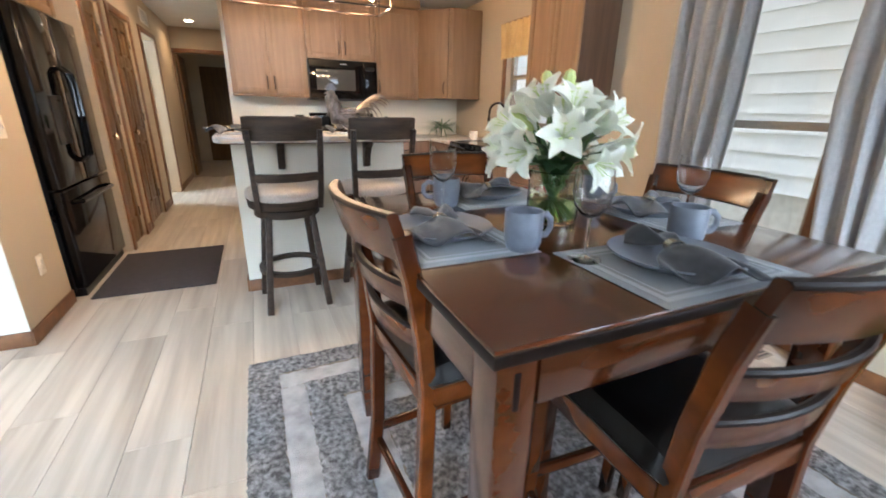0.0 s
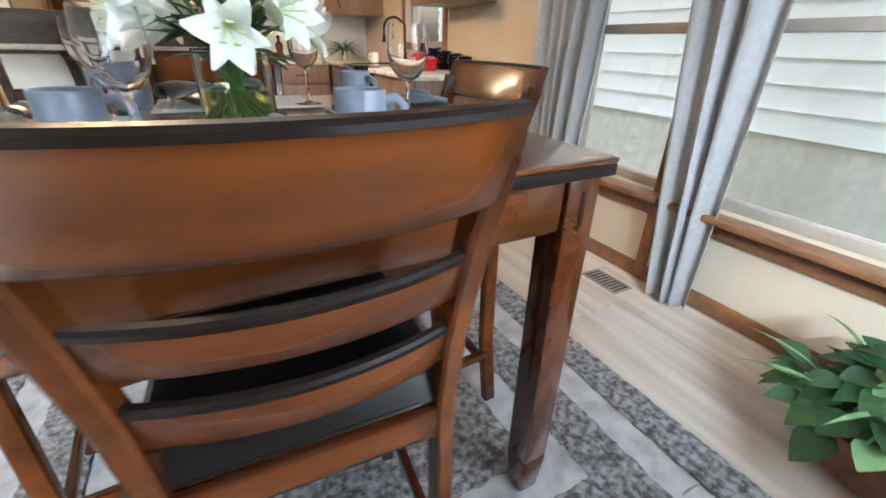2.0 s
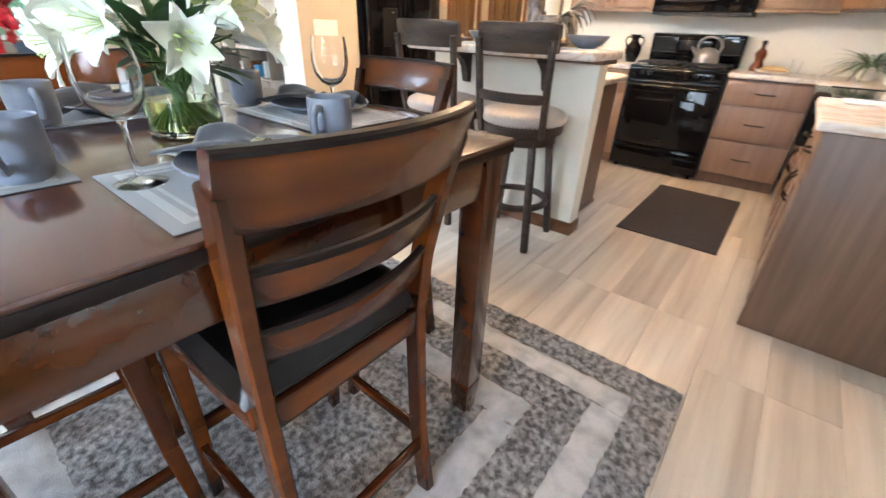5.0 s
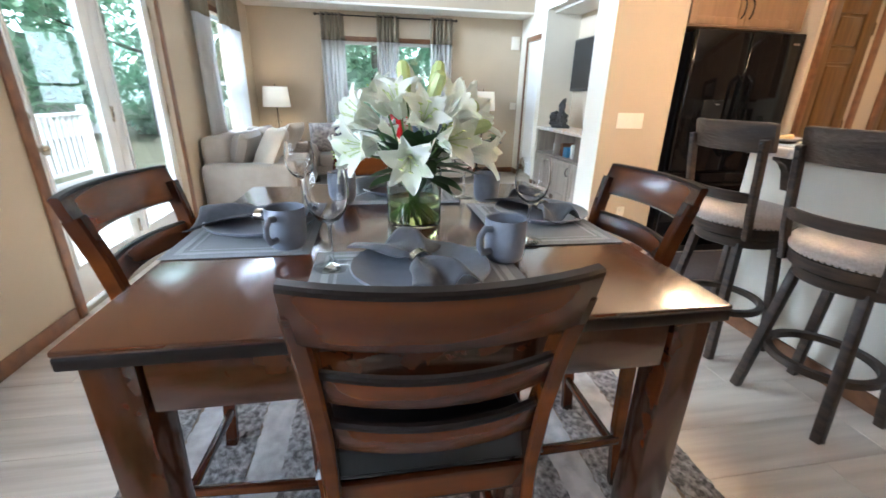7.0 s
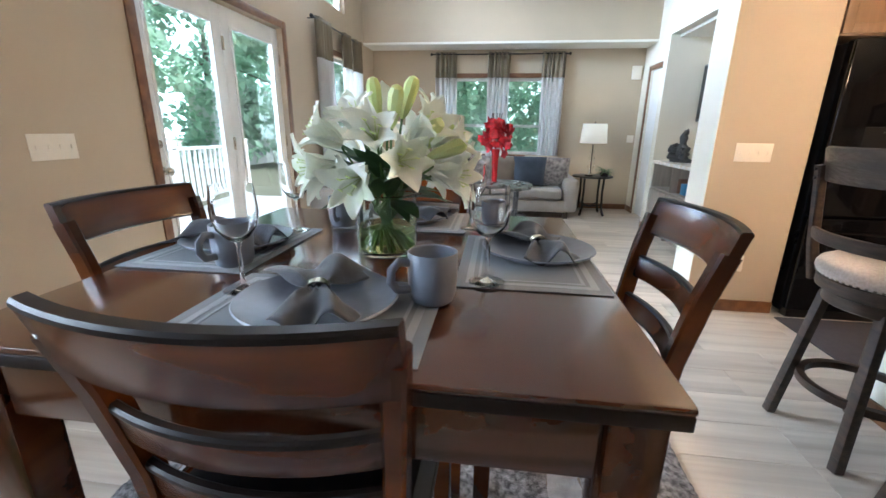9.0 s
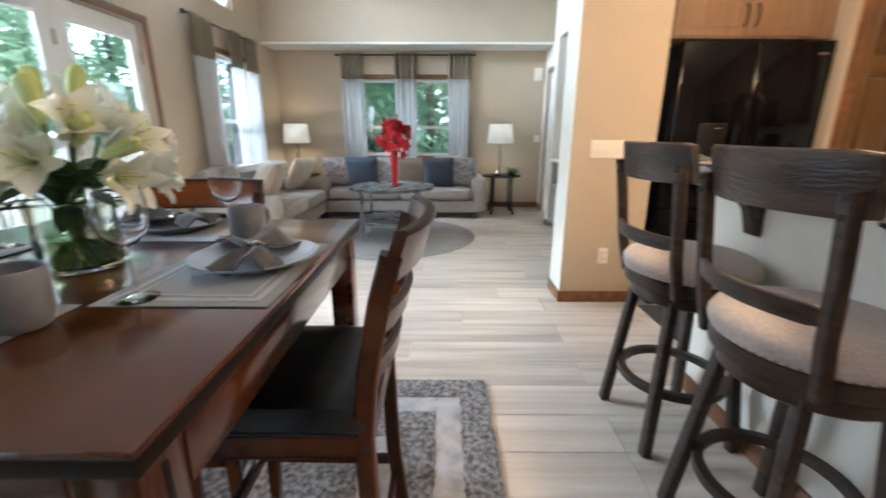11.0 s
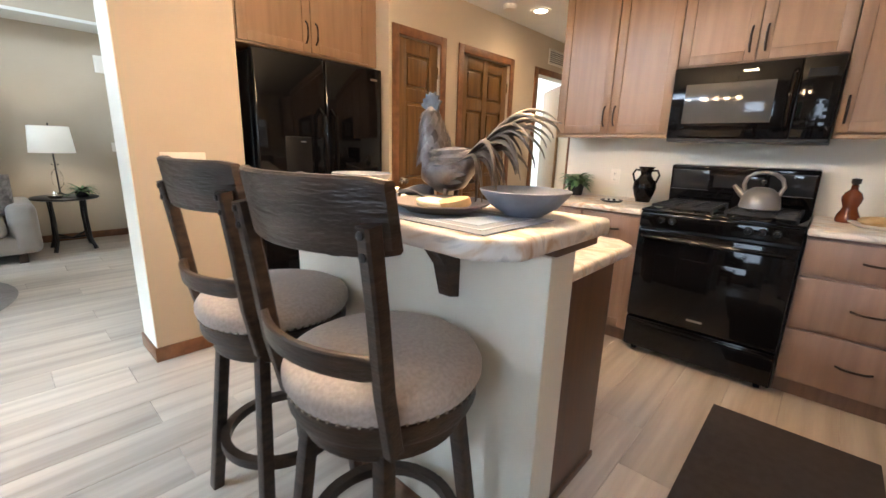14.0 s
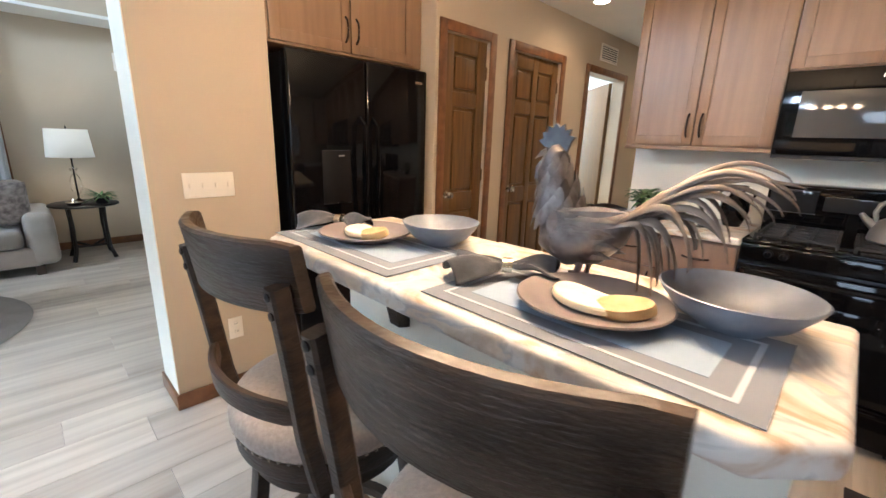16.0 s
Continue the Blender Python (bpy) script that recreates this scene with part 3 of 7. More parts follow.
def casing(name, axis, at, a0, a1, top, side, w=0.065, t=0.016, bottom=None):
    """Door or window casing on a wall face: axis 'x' for a face of constant x."""
    z0 = 0.0 if bottom is None else bottom
    pieces = [(a0 - w, a0, z0, top + w), (a1, a1 + w, z0, top + w), (a0, a1, top, top + w)]
    if bottom is not None:
        pieces.append((a0 - w, a1 + w, bottom - w, bottom))
    hold = thing(name, "brown stained wooden casing", "trim", "", "structure")
    for p0, p1, q0, q1 in pieces:
        lo, hi = sorted((at, at + side * t))
        bm = B(lo, hi, p0, p1, q0, q1, 0.004) if axis == 'x' else B(p0, p1, lo, hi, q0, q1, 0.004)
        part("casing_board", bm, M["trim"], hold)
    return hold


for k, (a0, a1) in enumerate(((1.70, 2.15), (2.44, 3.15), (3.68, 4.52))):
    casing(f"trim_door_{k + 1}", 'x', 0.11, a0, a1, 2.04, 1)
casing("trim_hall_end", 'y', 6.0, 0.12, 0.90, 2.05, -1)
casing("trim_french_door", 'y', -3.5, -1.10, 0.62, 2.13, 1)
casing("trim_living_door", 'y', 0.72, -3.75, -2.95, 2.08, -1)
casing("trim_front_window", 'x', -4.1, -2.40, -0.52, 2.03, 1, bottom=0.85)
casing("trim_side_window", 'y', -3.5, -3.15, -2.05, 2.10, 1, bottom=0.6)
# casing of the assumed window
casing("trim_south_window", 'y', -3.5, 2.2, 3.4, 2.1, 1, bottom=0.9)
casing("trim_kitchen_window", 'x', 3.8, 0.75, 1.55, 2.06, -1, bottom=1.08)
casing("trim_dining_window", 'x', 3.8, -2.50, -1.72, 2.06, -1, w=0.06)
casing("trim_dining_window", 'x', 3.8, -1.50, -0.86, 2.06, -1, w=0.06)
for y0, y1 in ((-2.58, -1.64), (-1.58, -0.78)):
    hold = thing("window_stool", "brown stained wooden window stool and apron", "trim", "", "structure")
    part("stool_board", B(3.70, 3.80, y0, y1, 0.445, 0.475, 0.008), M["trim"], hold)
    part("apron_board", B(3.782, 3.80, y0 + 0.02, y1 - 0.02, 0.36, 0.445, 0.004), M["trim"], hold)


def sash(name, axis, at, a0, a1, z0, z1, label, bar=None, f=0.045, depth=0.06, material="vinyl", upright=False):
    """A framed window set in the wall: axis as casing; bar the height of the meeting rail."""
    hold = thing(name, label, "window", "", "structure")

    def piece(nm, p0, p1, q0, q1, d0, d1, mt):
        bm = B(at + d0, at + d1, p0, p1, q0, q1, 0.003) if axis == 'x' else B(p0, p1, at + d0, at + d1, q0, q1, 0.003)
        return part(nm, bm, M[mt], hold)
    piece("window_frame", a0, a0 + f, z0, z1, -depth / 2, depth / 2, material)
    piece("window_frame", a1 - f, a1, z0, z1, -depth / 2, depth / 2, material)
    piece("window_frame", a0 + f, a1 - f, z0, z0 + f, -depth / 2, depth / 2, material)
    piece("window_frame", a0 + f, a1 - f, z1 - f, z1, -depth / 2, depth / 2, material)
    if bar:
        piece("meeting_rail", a0 + f, a1 - f, bar - 0.022, bar + 0.022, -depth / 2, depth / 2, material)
    if upright:
        mid = (a0 + a1) / 2
        piece("mullion", mid - 0.03, mid + 0.03, z0 + f, z1 - f, -depth / 2, depth / 2, material)
    lo, hi = at - 0.004, at + 0.004
    flat = (lo, hi, a0 + f, a1 - f, z0 + f, z1 - f) if axis == 'x' else (a0 + f, a1 - f, lo, hi, z0 + f, z1 - f)
    g = part("pane", B(*flat), M["pane"], hold, "", smooth=False)
    g.visible_shadow = False
    return hold


sash("window_1", 'x', 3.89, -2.50, -1.72, 0.47, 2.06, "taupe framed single-hung dining window", bar=1.19)
sash("window_2", 'x', 3.89, -1.50, -0.86, 0.47, 2.06, "taupe framed single-hung dining window", bar=1.19)
sash("window_3", 'x', 3.89, 0.75, 1.55, 1.08, 2.06, "framed kitchen window over the sink", bar=1.58)
sash("window_4", 'x', -4.18, -2.40, -0.52, 0.85, 2.03, "pair of framed living room windows", bar=1.30, upright=True, material="white_door")
sash("window_5", 'y', -3.58, -3.15, -2.05, 0.6, 2.1, "framed side window behind sheer curtains", bar=1.35, material="white_door")
# assumed window, never in view, added for the light it lets in
sash("window_7", 'y', -3.58, 2.2, 3.4, 0.9, 2.1, "assumed south window, unseen, added to light the chairs", material="white_door")
sash("window_6", 'y', -3.58, -2.85, -0.45, 2.66, 3.3, "wide high window near the ceiling", upright=True, material="white_door")


# ---- doors ----
def panel_door(name, y0, y1, label, knob_y, wide):
    """A six-panel (or three-panel) hall door on the wall face x = 0.11."""
    d = thing(name, label, "door", "", "structure")
    part("door_slab", B(0.045, 0.070, y0 + 0.004, y1 - 0.004, 0.01, 2.036, 0.002), M["door_wood"], d)
    w = y1 - y0
    for a, b in ((0.004, 0.10), (w - 0.10, w - 0.004)) if not wide else ((0.004, 0.09), (w / 2 - 0.035, w / 2 + 0.035), (w - 0.09, w - 0.004)):
        part("stile", B(0.070, 0.090, y0 + a, y0 + b, 0.01, 2.036, 0.006), M["door_wood"], d)
    cols = ((0.10, w - 0.10),) if not wide else ((0.09, w / 2 - 0.035), (w / 2 + 0.035, w - 0.09))
    for c0, c1 in cols:
        for z0, z1 in ((0.22, 0.85), (0.98, 1.58), (1.68, 1.93)):
            bm = bmesh.new()
            box(bm, 0.068, 0.086, y0 + c0 + 0.022, y0 + c1 - 0.022, z0 + 0.022, z1 - 0.022, 0.013)
            part("door_panel", bm, M["door_wood"], d)
        for z0, z1 in ((0.01, 0.22), (0.85, 0.98), (1.58, 1.68), (1.93, 2.036)):
            part("rail", B(0.070, 0.088, y0 + c0, y0 + c1, z0, z1, 0.005), M["door_wood"], d)
    bm = bmesh.new()
    rot = pose(0.085, knob_y, 0.97, 0, 90, 0)
    lathe(bm, [(0.028, 0), (0.028, 0.006), (0.010, 0.012), (0.010, 0.03), (0.024, 0.04), (0.028, 0.052), (0.020, 0.066), (0.004, 0.07)], 16)
    bmesh.ops.transform(bm, matrix=rot, verts=bm.verts)
    part("door_knob", bm, M["brass"], d, "satin nickel door knob")
    for hz in (0.25, 1.1, 1.83):
        part("hinge", B(0.087, 0.099, y1 - 0.008, y1 + 0.016, hz - 0.045, hz + 0.045, 0.002), M["brass"], d, "satin nickel hinge")
    return d


panel_door("door_1", 1.70, 2.15, "narrow brown stained panelled closet door, closed", 1.76, False)
panel_door("door_2", 2.44, 3.15, "brown stained six-panel door, closed", 2.51, True)
d3 = thing("door_3", "brown stained hall door standing open", "door", "", "structure")
part("door_slab", B(-0.74, 0.0, -0.04, 0.0, 0.01, 2.03, 0.003), M["door_wood"], d3).matrix_basis = pose(-0.015, 4.52, 0, 0, 0, -45)
d4 = thing("door_4", "brown stained door leaning open in the hall end", "door", "", "structure")
part("door_slab", B(0.135, 0.175, 6.13, 6.85, 0.01, 2.03, 0.003), M["door_wood"], d4)
d5 = thing("door_5", "brown stained door in the far room", "door", "", "structure")
part("door_slab", B(0.25, 1.05, 8.46, 8.498, 0.01, 2.03, 0.003), M["door_wood"], d5)
d6 = thing("door_6", "white entry door in the living room", "door", "", "structure")
part("door_slab", B(-3.745, -2.955, 0.75, 0.795, 0.01, 2.075, 0.003), M["white_door"], d6)


def french_leaf(name, x0, x1, knob_x, label):
    d = thing(name, label, "door", "", "structure")
    y0, y1, s = -3.595, -3.55, 0.105
    part("stile", B(x0, x0 + s, y0, y1, 0.02, 2.12, 0.004), M["white_door"], d)
    part("stile", B(x1 - s, x1, y0, y1, 0.02, 2.12, 0.004), M["white_door"], d)
    part("rail", B(x0 + s, x1 - s, y0, y1, 0.02, 0.24, 0.004), M["white_door"], d)
    part("rail", B(x0 + s, x1 - s, y0, y1, 1.99, 2.12, 0.004), M["white_door"], d)
    for a0, a1, z0, z1 in ((x0 + s, x0 + s + 0.02, 0.24, 1.99), (x1 - s - 0.02, x1 - s, 0.24, 1.99), (x0 + s + 0.02, x1 - s - 0.02, 0.24, 0.26), (x0 + s + 0.02, x1 - s - 0.02, 1.97, 1.99)):
        part("glazing_bead", B(a0, a1, y1 - 0.004, y1 + 0.010, z0, z1, 0.003), M["white_door"], d)
    g = part("pane", B(x0 + s, x1 - s, -3.577, -3.571, 0.24, 1.99), M["pane"], d)
    g.visible_shadow = False
    for hz in (0.3, 1.1, 1.85):
        part("hinge", B(x0 - 0.008 if knob_x > (x0 + x1) / 2 else x1 - 0.012, x0 + 0.012 if knob_x > (x0 + x1) / 2 else x1 + 0.008, y1 - 0.002, y1 + 0.012, hz - 0.05, hz + 0.05, 0.002), M["brass"], d, "nickel hinge")
    return d


fl = french_leaf("door_7", -0.238, 0.615, 0.56, "white glazed patio door leaf with a knob, closed")
bm = bmesh.new()
lathe(bm, [(0.03, 0), (0.03, 0.008), (0.011, 0.014), (0.011, 0.035), (0.026, 0.045), (0.03, 0.06), (0.02, 0.072), (0.003, 0.076)], 16)
bmesh.ops.transform(bm, matrix=pose(0.555, -3.55, 0.95, -90, 0, 0), verts=bm.verts)
part("door_knob", bm, M["brass"], fl, "satin nickel knob")
bm = bmesh.new()
lathe(bm, [(0.028, 0), (0.028, 0.014), (0.020, 0.02), (0.003, 0.022)], 16)
bmesh.ops.transform(bm, matrix=pose(0.555, -3.55, 1.12, -90, 0, 0), verts=bm.verts)
part("deadbolt", bm, M["brass"], fl, "satin nickel deadbolt")
french_leaf("door_8", -1.095, -0.242, -0.3, "white glazed patio door leaf, closed")

# ---- outdoors ----
structure("ground", B(-90, 90, -90, 90, -0.75, -0.65), M["grass"], "mown green lawn around the house")
ns = thing("neighbour_house", "white lap-sided neighbouring house wall on a stucco base", "house")
part("foundation", B(6.0, 6.2, -9, 5, -0.65, 0.52), M["stucco"], ns, "beige stucco foundation")
for k in range(20):
    bm = bmesh.new()
    z = 0.5 + k * 0.19
    v = [bm.verts.new(c) for c in ((5.955, -9, z), (5.955, 5, z), (5.985, 5, z + 0.198), (5.985, -9, z + 0.198), (6.1, -9, z), (6.1, 5, z), (6.1, 5, z + 0.198), (6.1, -9, z + 0.198))]
    for q in ((0, 1, 2, 3), (4, 7, 6, 5), (0, 4, 5, 1), (3, 2, 6, 7), (0, 3, 7, 4), (1, 5, 6, 2)):
        bm.faces.new([v[i] for i in q])
    part("siding_board", bm, M["siding"], ns)
dk = thing("deck", "pale grey wooden deck with a white railing", "deck", "", "structure")
for k in range(18):
    part("deck_board", B(-4.5, 2.6, -3.66 - 0.145 * (k + 1), -3.66 - 0.145 * k - 0.008, -0.09, -0.05, 0.004), M["deck"], dk)
rail = thing("deck_railing", "white deck railing with square balusters", "railing")
yr = -6.2
part("top_rail", B(-4.5, 2.6, yr - 0.05, yr + 0.05, 0.88, 0.92, 0.006), M["white_door"], rail)
part("bottom_rail", B(-4.5, 2.6, yr - 0.025, yr + 0.025, 0.05, 0.09, 0.004), M["white_door"], rail)
for k in range(58):
    x = -4.4 + k * 0.122
    part("baluster", B(x, x + 0.035, yr - 0.018, yr + 0.018, 0.09, 0.88), M["white_door"], rail)
for x in (-4.5, -2.7, -0.9, 0.9, 2.5):
    part("post", B(x - 0.05, x + 0.05, yr - 0.05, yr + 0.05, -0.65, 1.02, 0.006), M["white_door"], rail)


def tree(x, y, h, r, seed, n=1500):
    rnd = random.Random(seed)
    t = thing("tree", "tall leafy green deciduous tree on the lawn", "tree", "garden trees", "", pose(x, y, -0.65))
    bm = bmesh.new()
    tube(bm, [(0, 0, 0), (0.05, 0.03, h * 0.25), (0.0, 0.1, h * 0.55), (0.1, 0.0, h * 0.85)], [0.22, 0.17, 0.11, 0.03], 8)
    for k in range(7):
        a, z = rnd.uniform(0, 6.28), h * rnd.uniform(0.25, 0.65)
        tube(bm, [(0, 0, z), (r * 0.4 * math.cos(a), r * 0.4 * math.sin(a), z + 0.5), (r * 0.8 * math.cos(a), r * 0.8 * math.sin(a), z + 1.1)], [0.08, 0.05, 0.015], 6)
    part("trunk", bm, M["bark"], t)
    bm = bmesh.new()
    clumps = []
    for k in range(34):
        a, e = rnd.uniform(0, 6.28), rnd.uniform(-1.2, 1.1)
        rr = r * rnd.uniform(0.45, 1.0)
        clumps.append((rr * math.cos(a) * math.cos(e), rr * math.sin(a) * math.cos(e), h * 0.48 + h * 0.44 * math.sin(e), r * rnd.uniform(0.22, 0.42)))
    for k in range(n * 4):
        cx, cy, cz, cr = rnd.choice(clumps)
        d = Vector((rnd.gauss(0, 1), rnd.gauss(0, 1), rnd.gauss(0, 1))).normalized() * cr * rnd.uniform(0.5, 1.05)
        p = Vector((cx, cy, cz)) + d
        u = Vector((rnd.gauss(0, 1), rnd.gauss(0, 1), rnd.gauss(0, 1))).normalized()
        w = u.cross(Vector((0.3, 0.2, 1))).normalized()
        s = rnd.uniform(0.13, 0.28)
        bm.faces.new([bm.verts.new(p + c) for c in (u * s, w * s * 0.6, -u * s, -w * s * 0.6)])
    part("crown", bm, M["tree_leaf"], t, "", smooth=False)


for k, (tx, ty) in enumerate(((-3.6, -19), (0.8, -22), (-8.0, -21), (4.5, -21), (-12, -17), (-18, -11), (-19, -5), (-17.5, -1.5), (-20, 2.5), (-16, -15), (-1.5, -26), (-6, -27), (3, -27), (-11, -25), (-24, -8), (-25, -2), (-23, -15), (-10.5, -19))):
    tree(tx, ty, 8.5 + (k * 37 % 5) * 0.7, 3.2 + (k % 3) * 0.5, 100 + k)
sh = thing("garden_shed", "white shed beyond the deck among trees", "shed")
part("shed_wall", B(-19.4, -15.2, -15.5, -14.0, -0.65, 2.9), M["siding"], sh)
part("shed_roof", B(-19.6, -15.0, -15.7, -13.8, 2.9, 3.05), M["deck"], sh)


# added glowing sheets: painted haze that brightens the gaps between the leaves
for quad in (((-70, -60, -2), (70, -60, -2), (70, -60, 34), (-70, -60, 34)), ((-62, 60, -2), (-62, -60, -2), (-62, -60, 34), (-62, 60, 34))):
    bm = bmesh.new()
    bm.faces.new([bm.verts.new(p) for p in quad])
    bd_glow = part("backdrop", bm, M["haze_glow"], None)
    tagged(bd_glow, "glowing sheet standing in for bright hazy sky beyond the trees", "backdrop", "", "structure")

# ---- dining area ----
TX0, TX1, TY0, TY1, TZ = 1.476, 2.563, -2.236, -1.160, 0.929
tb = thing("dining_table", "square cherry-stained wooden counter-height dining table", "table")
part("tabletop", B(TX0, TX1, TY0, TY1, TZ - 0.012, TZ, 0.005), M["table_wood"], tb)
part("edge_band", B(TX0 + 0.001, TX1 - 0.001, TY0 + 0.001, TY1 - 0.001, TZ - 0.034, TZ - 0.012, 0.003), M["edge_black"], tb, "dark worn lower edge")
ins = 0.022
for x0, x1, y0, y1 in ((TX0 + 0.10, TX1 - 0.10, TY0 + ins, TY0 + ins + 0.022), (TX0 + 0.10, TX1 - 0.10, TY1 - ins - 0.022, TY1 - ins),
                       (TX0 + ins, TX0 + ins + 0.022, TY0 + 0.10, TY1 - 0.10), (TX1 - ins - 0.022, TX1 - ins, TY0 + 0.10, TY1 - 0.10)):
    part("apron", B(x0, x1, y0, y1, TZ - 0.135, TZ - 0.034, 0.003), M["table_wood"], tb)
for cx, sx in ((TX0 + 0.016, 1), (TX1 - 0.016, -1)):
    for cy, sy in ((TY0 + 0.016, 1), (TY1 - 0.016, -1)):
        bm = bmesh.new()
        a, b = cx + sx * 0.039, cy + sy * 0.039
        beam(bm, (a, b, TZ - 0.034), (a, b, 0.14), 0.076, 0.076, 0.072, 0.072, 0.006)
        beam(bm, (a, b, 0.14), (a, b, 0.016), 0.072, 0.072, 0.056, 0.056, 0.004)
        leg = part("leg", bm, M["table_wood"], tb)
        part("groove", B(a - 0.006, a + 0.006, b - 0.0395, b + 0.0395, TZ - 0.13, TZ - 0.06, 0.002), M["edge_black"], leg, "dark slot cut in the leg head")


def dining_chair(m, label):
    """Ladder-back chair, facing +y, its seat centre over the origin."""
    c = thing("dining_chair", label, "chair", "chairs round the table", "", m)
    w, W = 0.185, M["chair_wood"]
    for s in (-1, 1):
        bm = bmesh.new()
        pts = [(s * 0.186, -0.225, 0.0), (s * 0.179, -0.20, 0.25), (s * 0.178, -0.19, 0.60), (s * 0.183, -0.205, 0.75), (s * 0.192, -0.235, 0.90), (s * 0.199, -0.262, 0.995)]
        post(bm, pts, 0.030, 0.042)
        part("back_post", bm, W, c)
        bm = bmesh.new()
        beam(bm, (s * 0.195, 0.185, 0.59), (s * 0.195, 0.185, 0.28), 0.042, 0.042, 0.036, 0.036, 0.004)
        beam(bm, (s * 0.195, 0.185, 0.28), (s * 0.198, 0.20, 0.0), 0.036, 0.036, 0.030, 0.030, 0.004)
        part("front_leg", bm, W, c)
        part("side_stretcher", beam(bmesh.new(), (s * 0.19, -0.20, 0.20), (s * 0.197, 0.19, 0.20), 0.020, 0.030, side=(1, 0, 0)), W, c)
        part("seat_rail", beam(bmesh.new(), (s * 0.187, -0.18, 0.585), (s * 0.195, 0.18, 0.585), 0.024, 0.058, side=(1, 0, 0)), W, c)
    part("front_stretcher", beam(bmesh.new(), (-0.19, 0.19, 0.26), (0.19, 0.19, 0.26), 0.022, 0.034, side=(0, 1, 0)), W, c)
    part("back_stretcher", beam(bmesh.new(), (-0.18, -0.20, 0.16), (0.18, -0.20, 0.16), 0.020, 0.030, side=(0, 1, 0)), W, c)
    part("seat_rail", beam(bmesh.new(), (-0.18, 0.19, 0.585), (0.18, 0.19, 0.585), 0.024, 0.058, side=(0, 1, 0)), W, c)
    part("seat_rail", beam(bmesh.new(), (-0.175, -0.195, 0.585), (0.175, -0.195, 0.585), 0.024, 0.058, side=(0, 1, 0)), W, c)
    bm = bmesh.new()
    cushion(bm, 0.415, 0.405, 0.105, (0, 0.005, 0.628), 20, 7.0)
    seat = part("seat", bm, M["leather"], c, "padded black leather seat")
    bm = bmesh.new()
    loop = [Vector((0.207 * math.copysign(abs(math.cos(a)) ** 0.22, math.cos(a)), 0.005 + 0.202 * math.copysign(abs(math.sin(a)) ** 0.22, math.sin(a)), 0.624)) for a in (2 * math.pi * (k + 0.5) / 48 for k in range(49))]
    tube(bm, loop, 0.0042, 6)
    part("piping", bm, M["leather"], seat)

    def slat(name, z, h, y, half, thick, bow, lean):
        bm = bmesh.new()
        rings = []
        for i in range(13):
            f = i / 6 - 1
            yy = y - bow * (1 - f * f)
            row = []
            for zz, dy in ((-h / 2, 0.0), (h / 2, -lean)):
                row.append((f * half, yy + dy, z + zz))
            (a, b) = row
            t = thick / 2
            k = 0.25 * thick
            rings.append([bm.verts.new(p) for p in ((a[0], a[1] - t, a[2] + k), (a[0], a[1] - t + k, a[2]), (a[0], a[1] + t - k, a[2]), (a[0], a[1] + t, a[2] + k),
                                                    (b[0], b[1] + t, b[2] - k), (b[0], b[1] + t - k, b[2]), (b[0], b[1] - t + k, b[2]), (b[0], b[1] - t, b[2] - k))])
        ring_faces(bm, rings)
        o = part(name, bm, W, c)
        bm = bmesh.new()
        rings = []
        for i in range(13):
            f = (i / 6 - 1) * 0.998
            yy, zz, t = y - bow * (1 - f * f) - lean, z + h / 2, thick * 0.5 + 0.0006
            rings.append([bm.verts.new((f * half, yy + a, zz + b)) for a, b in ((-t, -0.009), (-t, -0.003), (-t + 0.004, 0.0008), (t - 0.004, 0.0008), (t, -0.003), (t, -0.006))])
        ring_faces(bm, rings)
        part("worn_edge", bm, M["edge_black"], o, "dark worn top edge")
        return o
    slat("crest_rail", 0.990, 0.101, -0.252, 0.210, 0.024, 0.045, 0.028)
    slat("back_slat", 0.848, 0.062, -0.222, 0.184, 0.016, 0.040, 0.012)
    slat("back_slat", 0.738, 0.062, -0.202, 0.178, 0.016, 0.036, 0.008)
    return c


RIM = 0.016
e = dining_chair(pose(2.37, -1.697, RIM, 0, 0, 90), "cherry-stained ladder-back chair with black leather seat, tucked in")
for m, lb in ((pose(1.985, -1.222, RIM, 0, 0, 180), "cherry-stained ladder-back chair with black leather seat, facing the island"),
              (pose(1.993, -2.132, RIM, 0, 0, -3), "cherry-stained ladder-back chair with black leather seat, pulled out slightly"),
              (pose(1.692, -1.705, RIM, 0, 0, -86), "cherry-stained ladder-back chair with black leather seat, beside the walkway")):
    ch = copy_thing(e, m)
    ch["label"] = lb

# rug under the table
RX0, RX1, RY0, RY1 = 1.05, 3.09, -2.66, -0.655
rug = thing("area_rug", "thick grey shag area rug with pale rectangular bands", "rug")


def rug_band(x0, x1, y0, y1, z, material, n, amp, seed):
    bm = bmesh.new()
    nx, ny = max(2, int((x1 - x0) * n)), max(2, int((y1 - y0) * n))
    rnd = random.Random(seed)
    g = {}
    for i in range(nx + 1):
        for j in range(ny + 1):
            edge = i in (0, nx) or j in (0, ny)
            g[i, j] = bm.verts.new((x0 + (x1 - x0) * i / nx + rnd.uniform(-1, 1) * 0.3 / n, y0 + (y1 - y0) * j / ny + rnd.uniform(-1, 1) * 0.3 / n, z - 0.003 if edge else z + rnd.uniform(-amp, amp)))
    for i in range(nx):
        for j in range(ny):
            bm.faces.new((g[i, j], g[i + 1, j], g[i + 1, j + 1], g[i, j + 1]))
    return part("rug_band", bm, material, rug)


